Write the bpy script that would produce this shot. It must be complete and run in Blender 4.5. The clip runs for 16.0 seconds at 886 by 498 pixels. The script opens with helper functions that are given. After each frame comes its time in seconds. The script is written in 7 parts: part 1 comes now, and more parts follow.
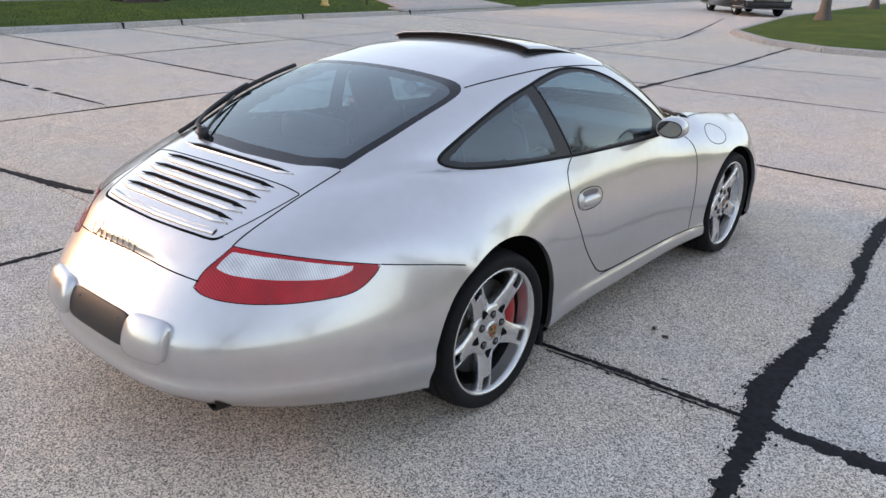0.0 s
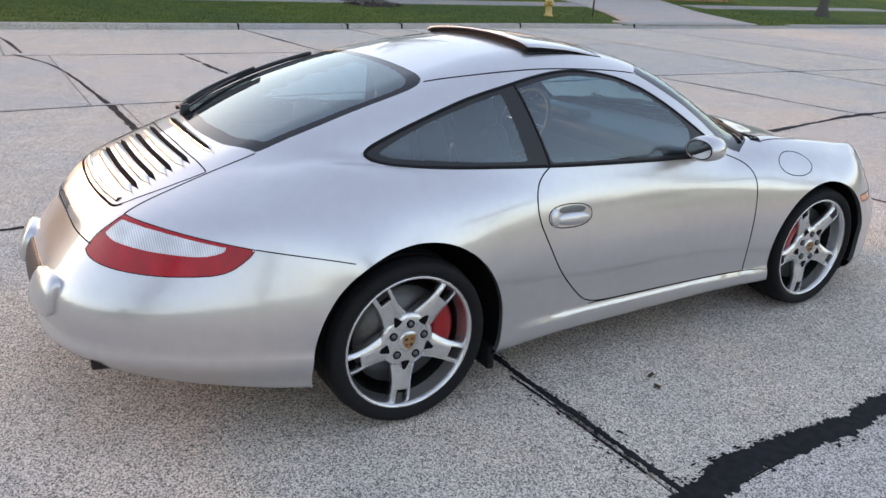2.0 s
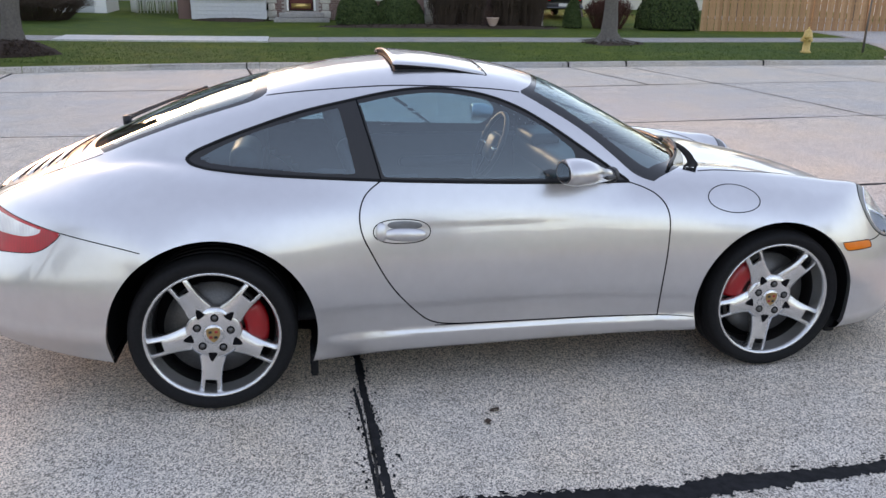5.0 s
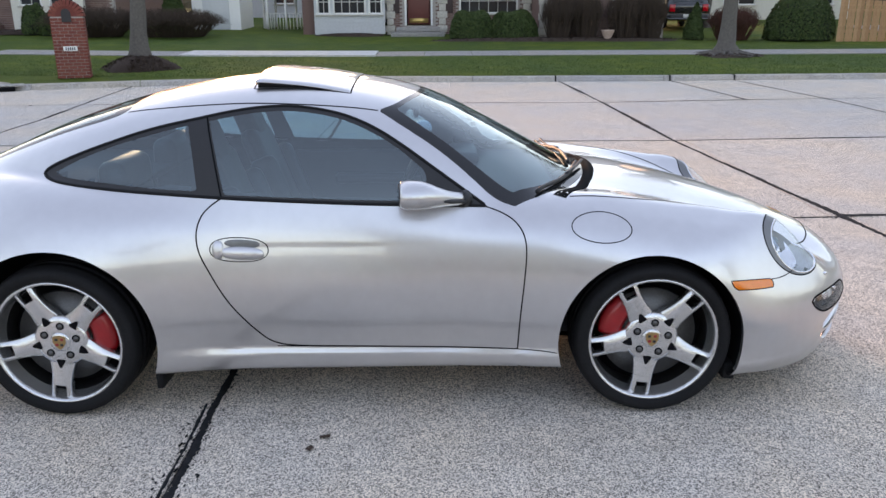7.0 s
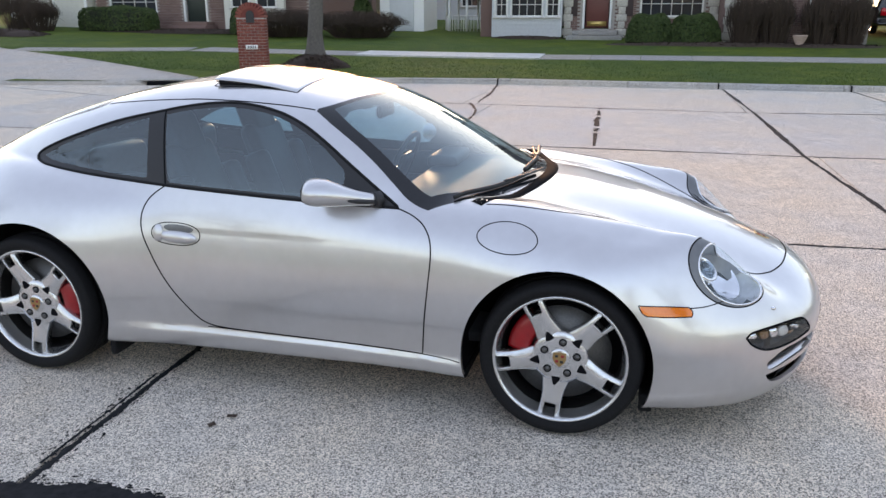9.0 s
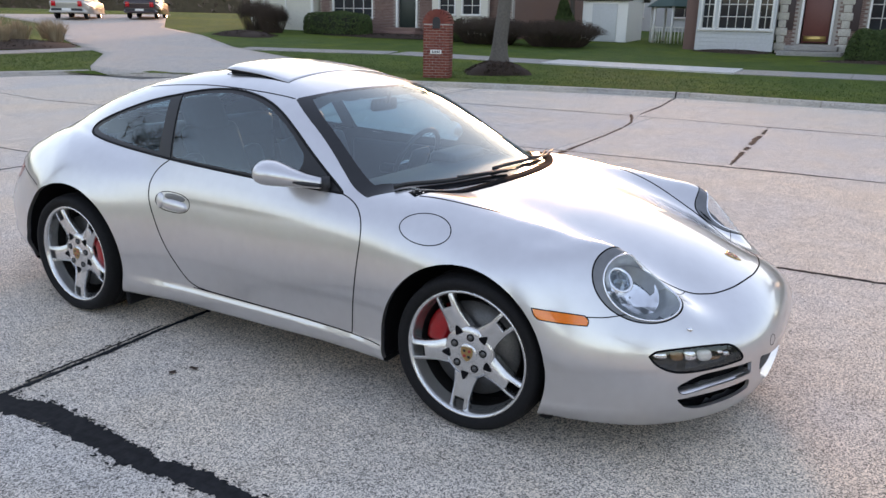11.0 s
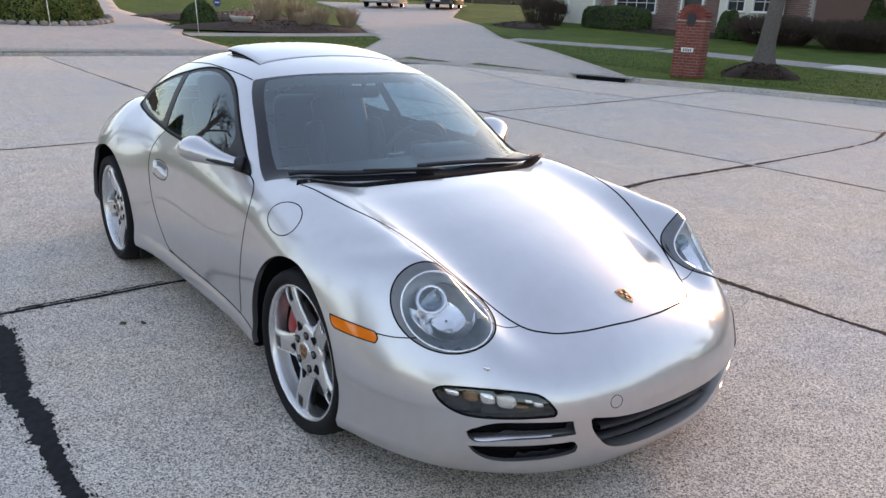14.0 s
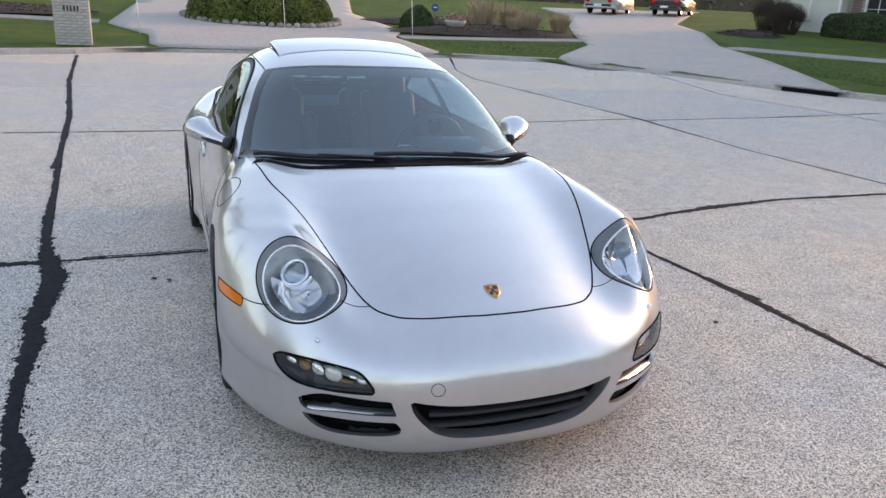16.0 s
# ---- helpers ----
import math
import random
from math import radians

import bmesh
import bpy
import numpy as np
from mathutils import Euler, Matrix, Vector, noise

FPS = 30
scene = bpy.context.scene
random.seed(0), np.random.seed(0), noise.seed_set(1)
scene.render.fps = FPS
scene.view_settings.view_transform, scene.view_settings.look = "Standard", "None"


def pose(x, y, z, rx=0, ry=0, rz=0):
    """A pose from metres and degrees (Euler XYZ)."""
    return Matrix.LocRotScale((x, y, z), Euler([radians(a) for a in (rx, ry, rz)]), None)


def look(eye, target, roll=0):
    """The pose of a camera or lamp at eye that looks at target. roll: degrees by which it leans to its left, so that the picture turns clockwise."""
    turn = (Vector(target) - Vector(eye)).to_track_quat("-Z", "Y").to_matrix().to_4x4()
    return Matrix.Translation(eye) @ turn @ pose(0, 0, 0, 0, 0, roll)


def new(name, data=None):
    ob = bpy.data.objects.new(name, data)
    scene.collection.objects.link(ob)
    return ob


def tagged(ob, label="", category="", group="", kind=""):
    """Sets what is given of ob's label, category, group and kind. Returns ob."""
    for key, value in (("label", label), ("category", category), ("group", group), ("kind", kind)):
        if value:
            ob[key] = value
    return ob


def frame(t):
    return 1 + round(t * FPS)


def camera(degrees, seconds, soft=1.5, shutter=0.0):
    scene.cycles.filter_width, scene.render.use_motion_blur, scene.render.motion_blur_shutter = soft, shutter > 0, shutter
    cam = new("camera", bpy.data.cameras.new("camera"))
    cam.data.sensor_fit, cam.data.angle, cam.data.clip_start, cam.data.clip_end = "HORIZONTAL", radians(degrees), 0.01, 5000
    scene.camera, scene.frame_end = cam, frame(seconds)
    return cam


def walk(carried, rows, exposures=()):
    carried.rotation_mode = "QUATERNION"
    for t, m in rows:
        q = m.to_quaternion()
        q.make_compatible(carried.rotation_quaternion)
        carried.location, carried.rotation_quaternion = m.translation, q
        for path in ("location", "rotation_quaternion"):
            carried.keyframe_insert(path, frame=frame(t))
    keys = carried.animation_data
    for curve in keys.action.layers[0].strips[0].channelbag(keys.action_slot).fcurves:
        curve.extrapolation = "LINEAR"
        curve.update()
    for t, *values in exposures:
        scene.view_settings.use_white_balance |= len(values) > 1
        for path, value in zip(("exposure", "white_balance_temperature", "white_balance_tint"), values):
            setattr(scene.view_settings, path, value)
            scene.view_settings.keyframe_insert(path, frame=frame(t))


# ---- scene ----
cam = camera(60.5, 16.0)
PATH = [
    (0, (-2.139, -2.359, 1.639), (-0.705, -1.157, 0.932), 1.6),
    (0.5, (-1.913, -2.493, 1.641), (-0.571, -1.191, 0.933), 2.0),
    (1, (-1.642, -2.685, 1.61), (-0.41, -1.278, 0.903), 2.4),
    (1.5, (-1.434, -2.85, 1.616), (-0.316, -1.349, 0.912), 2.4),
    (2, (-1.198, -2.946, 1.581), (-0.206, -1.356, 0.884), 2.7),
    (2.5, (-0.93, -3.073, 1.591), (-0.08, -1.398, 0.902), 2.6),
    (3, (-0.648, -3.262, 1.563), (0.076, -1.524, 0.887), 2.5),
    (5.5, (0.677, -3.602, 1.534), (0.938, -1.714, 0.929), 0.1),
    (6, (0.984, -3.584, 1.537), (1.164, -1.681, 0.947), -0.2),
    (6.5, (1.228, -3.566, 1.534), (1.324, -1.657, 0.946), -0.3),
    (7, (1.53, -3.591, 1.549), (1.524, -1.68, 0.96), -0.3),
    (7.5, (1.755, -3.55, 1.546), (1.632, -1.643, 0.956), -0.1),
    (8, (2.038, -3.451, 1.545), (1.784, -1.557, 0.953), -0.1),
    (8.5, (2.292, -3.432, 1.536), (1.92, -1.557, 0.949), 0.0),
    (9, (2.587, -3.465, 1.549), (2.104, -1.613, 0.967), 0.0),
    (11.5, (3.786, -2.989, 1.509), (2.709, -1.403, 0.941), 1.7),
    (12, (3.957, -2.789, 1.541), (2.784, -1.275, 0.964), 2.1),
    (12.5, (4.215, -2.616, 1.537), (2.955, -1.178, 0.951), 2.4),
    (13, (4.394, -2.44, 1.54), (3.049, -1.084, 0.947), 2.8),
    (13.5, (4.496, -2.203, 1.534), (3.073, -0.931, 0.937), 2.7),
    (14, (4.652, -1.986, 1.536), (3.15, -0.81, 0.934), 2.7),
    (14.5, (4.889, -1.784, 1.554), (3.308, -0.72, 0.948), 2.5),
    (15, (5.042, -1.541, 1.537), (3.382, -0.609, 0.925), 2.4),
    (15.5, (5.17, -1.286, 1.56), (3.445, -0.483, 0.945), 2.6),
    (16, (5.304, -1.019, 1.548), (3.526, -0.339, 0.934), 3.0),
]
walk(cam, [(t, look(eye, target, roll)) for t, eye, target, roll in PATH],
     [(0, 2.08, 8150, 19), (3, 2.18, 7950, 19), (5.5, 2.25, 8000, 22), (9, 2.28, 8000, 20), (12, 2.1, 7750, 20), (15, 2.03, 7650, 18), (16, 2.09, 7600, 17)])

# ---- light: pale hazy evening sky, the sun veiled ----
SUN_AZ, SUN_EL = 110.0, 11.0  # degrees from +x towards +y, and above the horizon
world = bpy.data.worlds.new("sky")
scene.world = world
world.use_nodes = True
wn = world.node_tree.nodes
sky = wn.new("ShaderNodeTexSky")
sky.sky_type, sky.sun_disc = "NISHITA", False
sky.sun_elevation, sky.sun_rotation = radians(SUN_EL), radians(90 - SUN_AZ)
sky.air_density, sky.dust_density, sky.ozone_density = 1.0, 0.55, 1.0
veil = wn.new("ShaderNodeMix")  # thin even cloud over the whole sky
veil.data_type = "RGBA"
veil.inputs[0].default_value, veil.inputs[7].default_value = .55, (.94, 1.25, 1.86, 1)
world.node_tree.links.new(sky.outputs[0], veil.inputs[6])
world.node_tree.links.new(veil.outputs[2], wn["Background"].inputs[0])
wn["Background"].inputs[1].default_value = 0.15
sun_way = Vector((math.cos(radians(SUN_EL)) * math.cos(radians(SUN_AZ)), math.cos(radians(SUN_EL)) * math.sin(radians(SUN_AZ)), math.sin(radians(SUN_EL))))
sun = new("sun", bpy.data.lights.new("sun", "SUN"))
sun.data.energy, sun.data.angle, sun.data.color = 0.9, radians(12), (1, 0.60, 0.38)
sun.matrix_world = look(sun_way * 50, (0, 0, 0))

# ---- materials ----
def shader(name):
    m = bpy.data.materials.new(name)
    m.use_nodes = True
    t = m.node_tree
    return m, t, t.nodes["Principled BSDF"]


def node(t, kind, **values):
    n = t.nodes.new(kind)
    for k, v in values.items():
        n.inputs[k.replace("_", " ")].default_value = v
    return n


def noise_at(t, scale, detail=4, rough=.55, space="Object", stretch=(1, 1, 1)):
    c = t.nodes.new("ShaderNodeTexCoord")
    mp = node(t, "ShaderNodeMapping", Scale=stretch)
    n = node(t, "ShaderNodeTexNoise", Scale=scale, Detail=detail, Roughness=rough)
    t.links.new(c.outputs[space], mp.inputs[0])
    t.links.new(mp.outputs[0], n.inputs["Vector"])
    return n


def ramp(t, src, *stops):
    r = t.nodes.new("ShaderNodeValToRGB")
    while len(r.color_ramp.elements) < len(stops):
        r.color_ramp.elements.new(.5)
    for e, (p, c) in zip(r.color_ramp.elements, stops):
        e.position, e.color = p, (*c, 1) if len(c) == 3 else c
    t.links.new(src, r.inputs[0])
    return r


def mixed(t, fac, a, b, how="MIX"):
    n = t.nodes.new("ShaderNodeMix")
    n.data_type, n.blend_type = "RGBA", how
    for sock, v in ((n.inputs[0], fac), (n.inputs[6], a), (n.inputs[7], b)):
        if hasattr(v, "links") or hasattr(v, "is_output"):
            t.links.new(v, sock)
        else:
            sock.default_value = v if isinstance(v, (int, float)) else (*v, 1)
    return n.outputs[2]


def bump(t, b, height, strength=.3, dist=.01, after=None):
    n = node(t, "ShaderNodeBump", Strength=strength, Distance=dist)
    t.links.new(height, n.inputs["Height"])
    if after:
        t.links.new(after.outputs[0], n.inputs["Normal"])
    t.links.new(n.outputs[0], b.inputs["Normal"])
    return n


def plain(name, col, rough=.5, metal=0.0, coat=0.0, vary=.12, scale=40, relief=0.0, ior=1.5):
    """A surface with grain at two scales."""
    m, t, b = shader(name)
    n1, n2 = noise_at(t, scale), noise_at(t, scale * .12, 3)
    dark, light = tuple(c * (1 - vary) for c in col), tuple(min(1, c * (1 + vary)) for c in col)
    r1 = ramp(t, n1.outputs[0], (.3, dark), (.7, light))
    r2 = ramp(t, n2.outputs[0], (.3, (1 - vary * .6,) * 3), (.7, (1, 1, 1)))
    t.links.new(mixed(t, 1.0, r1.outputs[0], r2.outputs[0], "MULTIPLY"), b.inputs["Base Color"])
    b.inputs["Roughness"].default_value, b.inputs["Metallic"].default_value, b.inputs["IOR"].default_value = rough, metal, ior
    b.inputs["Coat Weight"].default_value, b.inputs["Coat Roughness"].default_value = coat, .04
    if relief:
        bump(t, b, n1.outputs[0], relief, .004)
    return m


def glazing(name, tint, gloss_ior=1.5, rough=.0):
    """Thin glass: clear with a tint, glossier towards grazing angles, alike from both sides."""
    m = bpy.data.materials.new(name)
    m.use_nodes = True
    t = m.node_tree
    t.nodes.remove(t.nodes["Principled BSDF"])
    clear, gloss, f, mix = node(t, "ShaderNodeBsdfTransparent", Color=(*tint, 1)), node(t, "ShaderNodeBsdfGlossy", Roughness=rough, Color=(.86, .97, 1, 1)), node(t, "ShaderNodeLayerWeight", Blend=.5), t.nodes.new("ShaderNodeMixShader")
    base = ((gloss_ior - 1) / (gloss_ior + 1)) ** 2
    steep, scaled = t.nodes.new("ShaderNodeMath"), t.nodes.new("ShaderNodeMath")
    steep.operation, scaled.operation = "POWER", "MULTIPLY_ADD"
    steep.inputs[1].default_value, scaled.inputs[1].default_value, scaled.inputs[2].default_value = 5, 1 - base, base
    t.links.new(f.outputs["Facing"], steep.inputs[0])
    t.links.new(steep.outputs[0], scaled.inputs[0])
    t.links.new(scaled.outputs[0], mix.inputs[0])
    t.links.new(clear.outputs[0], mix.inputs[1])
    t.links.new(gloss.outputs[0], mix.inputs[2])
    t.links.new(mix.outputs[0], t.nodes["Material Output"].inputs[0])
    return m


def paint_silver():
    """Silver flake paint under a clear coat, with a thin film of road dust."""
    m, t, b = shader("silver_metallic_paint")
    dust, film = noise_at(t, 3.0, 5, .6), noise_at(t, 22, 3, .5)
    c = ramp(t, film.outputs[0], (.3, (.605, .60, .607)), (.7, (.63, .625, .632)))
    d = ramp(t, dust.outputs[0], (.35, (.95, .945, .94)), (.65, (1, 1, 1)))
    t.links.new(mixed(t, 1.0, c.outputs[0], d.outputs[0], "MULTIPLY"), b.inputs["Base Color"])
    b.inputs["Metallic"].default_value = .92
    r = ramp(t, dust.outputs[0], (.3, (.28,) * 3), (.7, (.33,) * 3))
    t.links.new(r.outputs[0], b.inputs["Roughness"])
    b.inputs["Coat Weight"].default_value, b.inputs["Coat Roughness"].default_value, b.inputs["Coat IOR"].default_value = 1.0, .012, 1.75
    return m


SILVER = paint_silver()
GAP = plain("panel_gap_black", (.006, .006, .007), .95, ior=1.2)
RUBBER = plain("black_rubber", (.010, .010, .011), .75, vary=.2, scale=90, relief=.1, ior=1.3)
TRIM = plain("black_trim_plastic", (.014, .014, .016), .5, vary=.15, scale=200)
GLASS_SIDE = glazing("tinted_side_glass", (.40, .60, .68), 2.15)
GLASS_FRONT = glazing("windscreen_glass", (.56, .74, .80), 2.35)
GLASS_REAR = glazing("rear_window_glass", (.42, .56, .60), 2.6)
CLEAR = glazing("clear_lamp_cover", (.97, .98, .99), 1.7)
FRIT = plain("black_glass_border", (.012, .013, .015), .08, vary=.1)
CABIN_DARK = plain("dark_grey_lining", (.035, .037, .042), .85, vary=.15)
LEATHER = plain("black_leather", (.036, .037, .041), .45, vary=.15, scale=60, relief=.12)
CHROME = plain("chrome", (.82, .82, .83), .08, 1.0, vary=.03)
ALLOY = plain("silver_wheel_alloy", (.70, .70, .70), .26, .92, .4, vary=.05, scale=300)
# barrel colour taken near black: the shade between the spokes is painted in
BARREL = plain("shade_dark_barrel", (.03, .029, .028), .5, .6, vary=.15, scale=60)
STEEL = plain("brake_disc_steel", (.13, .128, .125), .45, .8, vary=.15, scale=120)
CALIPER = plain("red_caliper_paint", (.34, .004, .007), .3, 0, .4, vary=.08)
AMBER = plain("amber_lens", (.9, .19, .006), .15, 0, .8, vary=.06, scale=120)
AMBER_DIM = plain("dim_amber_reflector", (.22, .12, .06), .2, .4, vary=.3, scale=60, relief=.3)


def ribbed(name, dark, light, metal=0.0):
    """A moulded lamp lens with upright ribs."""
    m, t, b = shader(name)
    rib, patch = node(t, "ShaderNodeTexWave", Scale=48.0, Distortion=.6, Detail=1.0), noise_at(t, 9, 2)
    where = t.nodes.new("ShaderNodeTexCoord")
    t.links.new(where.outputs["Object"], rib.inputs["Vector"])
    c = ramp(t, rib.outputs["Fac"], (.2, dark), (.8, light))
    q = ramp(t, patch.outputs[0], (.35, (.8, .8, .8)), (.65, (1.1, 1.1, 1.1)))
    t.links.new(mixed(t, 1.0, c.outputs[0], q.outputs[0], "MULTIPLY"), b.inputs["Base Color"])
    b.inputs["Roughness"].default_value, b.inputs["Metallic"].default_value = .14, metal
    b.inputs["Coat Weight"].default_value, b.inputs["Coat Roughness"].default_value, b.inputs["Specular IOR Level"].default_value = .5, .02, .25
    bump(t, b, rib.outputs["Fac"], .25, .003)
    return m


RED_LENS = ribbed("red_lens", (.40, .003, .010), (.56, .006, .016))
CLEAR_LENS = ribbed("clear_ribbed_lens", (.58, .58, .59), (.84, .83, .84), .4)
LAMP_GREY = plain("grey_lamp_housing", (.17, .175, .18), .3, .4, vary=.1)
LAMP_BOWL = plain("satin_lamp_bowl", (.52, .55, .57), .28, .5, vary=.1)
WHITE_DIFFUSER = plain("pale_lamp_diffuser", (.62, .60, .56), .25, .3, .5, vary=.08, scale=200)
MIRROR_GLASS = plain("mirror_silvering", (.7, .72, .75), .03, 1.0, vary=.02)
REFLECTOR = plain("lamp_reflector", (.75, .76, .78), .12, 1.0, vary=.08, scale=30, relief=.25)
DARK_METAL = plain("dark_exhaust_metal", (.05, .047, .045), .3, 1.0, vary=.2)


def concrete(name, base, warm, speck=.5, grain=95.0):
    """Worn concrete with its small stones showing."""
    m, t, b = shader(name)
    stone = noise_at(t, grain, 3, .75)
    c = t.nodes.new("ShaderNodeTexCoord")
    vo = node(t, "ShaderNodeTexVoronoi", Scale=grain * .9)
    t.links.new(c.outputs["Object"], vo.inputs["Vector"])
    pat, blot = noise_at(t, .9, 5, .6), noise_at(t, 5, 4, .6)
    lo, hi = tuple(v * (1 - speck) for v in base), tuple(min(1, v * (1 + speck)) for v in base)
    cells = ramp(t, vo.outputs["Color"], (.08, lo), (.42, base), (.68, hi))
    fine = ramp(t, stone.outputs[0], (.36, (.52, .51, .50)), (.48, (.96, .96, .96)), (.60, (1.0, 1.0, 1.0)), (.70, (1.35, 1.35, 1.35)))
    col = mixed(t, .8, cells.outputs[0], fine.outputs[0], "MULTIPLY")
    w = ramp(t, pat.outputs[0], (.35, (.92, .93, .96)), (.65, warm))
    col = mixed(t, 1.0, col, w.outputs[0], "MULTIPLY")
    s = ramp(t, blot.outputs[0], (.3, (.86, .86, .86)), (.62, (1, 1, 1)))
    col = mixed(t, 1.0, col, s.outputs[0], "MULTIPLY")
    info = t.nodes.new("ShaderNodeObjectInfo")
    each = ramp(t, info.outputs["Random"], (0, (.90, .905, .92)), (.55, (.98, .975, .965)), (1, (1.05, .995, .93)))
    col = mixed(t, 1.0, col, each.outputs[0], "MULTIPLY")
    t.links.new(col, b.inputs["Base Color"])
    b.inputs["Roughness"].default_value = .95
    b.inputs["Specular IOR Level"].default_value = .06
    bump(t, b, stone.outputs[0], .7, .006)
    return m


def grassy(name, a, b_, c_):
    m, t, b = shader(name)
    fine, patch, wide = noise_at(t, 60, 3, .7), noise_at(t, 1.3, 4, .6), noise_at(t, .18, 2)
    r = ramp(t, fine.outputs[0], (.3, a), (.7, b_))
    w = ramp(t, patch.outputs[0], (.42, (.75, .8, .75)), (.72, (1.25, 1.12, .8)))
    col = mixed(t, 1.0, r.outputs[0], w.outputs[0], "MULTIPLY")
    y = ramp(t, wide.outputs[0], (.4, (1, 1, 1)), (.7, c_))
    col = mixed(t, 1.0, col, y.outputs[0], "MULTIPLY")
    t.links.new(col, b.inputs["Base Color"])
    b.inputs["Roughness"].default_value = .9
    b.inputs["Specular IOR Level"].default_value = .15
    bump(t, b, fine.outputs[0], .8, .05)
    return m


def varied(name, cols, rough=.8, scale=25, relief=.3):
    """Colour by piece (objects, or islands of joined ones) with grain."""
    m, t, b = shader(name)
    info, geo = t.nodes.new("ShaderNodeObjectInfo"), t.nodes.new("ShaderNodeNewGeometry")
    add = t.nodes.new("ShaderNodeMath")
    add.operation = "ADD"
    t.links.new(info.outputs["Random"], add.inputs[0])
    t.links.new(geo.outputs["Random Per Island"], add.inputs[1])
    fr = t.nodes.new("ShaderNodeMath")
    fr.operation = "FRACT"
    t.links.new(add.outputs[0], fr.inputs[0])
    r = ramp(t, fr.outputs[0], *[(i / max(1, len(cols) - 1), c) for i, c in enumerate(cols)])
    n = noise_at(t, scale, 4, .65)
    g = ramp(t, n.outputs[0], (.3, (.72, .72, .72)), (.7, (1.08, 1.08, 1.08)))
    t.links.new(mixed(t, 1.0, r.outputs[0], g.outputs[0], "MULTIPLY"), b.inputs["Base Color"])
    b.inputs["Roughness"].default_value = rough
    b.inputs["Specular IOR Level"].default_value = .3
    bump(t, b, n.outputs[0], relief, .01)
    return m


ROAD_SLAB = concrete("exposed_aggregate_concrete", (.54, .505, .46), (1.05, .985, .92), .85, 235.0)
DRIVE = concrete("driveway_concrete", (.47, .455, .44), (1.03, .98, .94), .22, 60)
WALK_NEW = concrete("new_white_concrete", (.66, .65, .62), (1.0, .99, .97), .08, 50)
WALK_OLD = concrete("old_walk_concrete", (.36, .35, .33), (1.03, .99, .95), .2, 60)
KERB_MAT = concrete("kerb_concrete", (.44, .43, .41), (1.03, .99, .95), .25, 55)
BOXWOOD = varied("bright_boxwood_leaves", [(.075, .11, .02), (.13, .165, .03), (.19, .21, .05), (.06, .09, .02)], .75, 40, .3)
JOINT = plain("dark_joint_filler", (.07, .067, .063), .9, vary=.3)
TAR = plain("black_joint_tar", (.020, .020, .022), .85, vary=.35, scale=30, relief=.4, ior=1.25)
LAWN = grassy("spring_lawn", (.05, .088, .02), (.10, .155, .038), (1.5, 1.25, .8))
BLADES = varied("grass_blades", [(.05, .095, .022), (.085, .145, .035), (.13, .175, .05), (.065, .115, .027)], .85, 30, .0)
MULCH = varied("dark_mulch", [(.045, .03, .023), (.075, .05, .038), (.058, .042, .033)], .95, 30, .8)
BARK = varied("grey_bark", [(.11, .10, .09), (.14, .125, .11)], .9, 18, .9)
TWIG = varied("bare_twigs", [(.05, .035, .028), (.08, .055, .04), (.06, .045, .038)], .9, 30, .2)
RED_TWIG = varied("reddish_twigs", [(.075, .032, .025), (.11, .045, .032), (.06, .028, .023)], .9, 30, .2)
EVERGREEN = varied("evergreen_leaves", [(.03, .055, .018), (.055, .09, .025), (.085, .12, .04), (.04, .075, .025)], .75, 40, .3)
# warm evening sunlight is mixed into these woods colours
FAR_WOODS = varied("sunlit_tint_woods", [(.15, .105, .085), (.19, .135, .11), (.11, .095, .06), (.17, .12, .095)], .95, 2, .0)
SPRING_LEAF = varied("young_leaves", [(.12, .12, .02), (.18, .16, .03), (.10, .11, .03)], .8, 40, .2)
DRY_GRASS = varied("dry_ornamental_grass", [(.40, .31, .20), (.50, .40, .27), (.33, .25, .16)], .9, 40, .2)
BRICK_RED = varied("red_brick", [(.22, .062, .045), (.27, .085, .06), (.19, .05, .04), (.25, .07, .05)], .85, 60, .4)
BRICK_PINK = varied("pinkish_brown_brick", [(.21, .13, .115), (.25, .16, .14), (.18, .11, .10), (.23, .15, .125)], .88, 60, .4)
MORTAR = plain("mortar", (.38, .35, .32), .95, vary=.15, scale=80)
LIMESTONE = varied("pale_stone", [(.50, .47, .41), (.56, .53, .47), (.46, .43, .38)], .85, 20, .4)
SIDING = plain("pale_siding", (.52, .54, .55), .6, vary=.06, scale=12)
SIDING_W = plain("cream_siding", (.62, .60, .53), .6, vary=.06, scale=12)
WHITE = plain("white_paint", (.76, .76, .74), .5, vary=.05, scale=20)
SHINGLE = varied("roof_shingles", [(.09, .08, .075), (.12, .105, .10)], .9, 14, .5)
PANE = plain("house_window_glass", (.03, .035, .04), .06, vary=.2, scale=2)
CEDAR = varied("cedar_boards", [(.44, .25, .13), (.52, .31, .17), (.38, .21, .11), (.47, .28, .15)], .8, 14, .3)
BOULDER = varied("round_field_stones", [(.30, .27, .24), (.38, .35, .31), (.22, .20, .18), (.33, .28, .24)], .85, 9, .6)
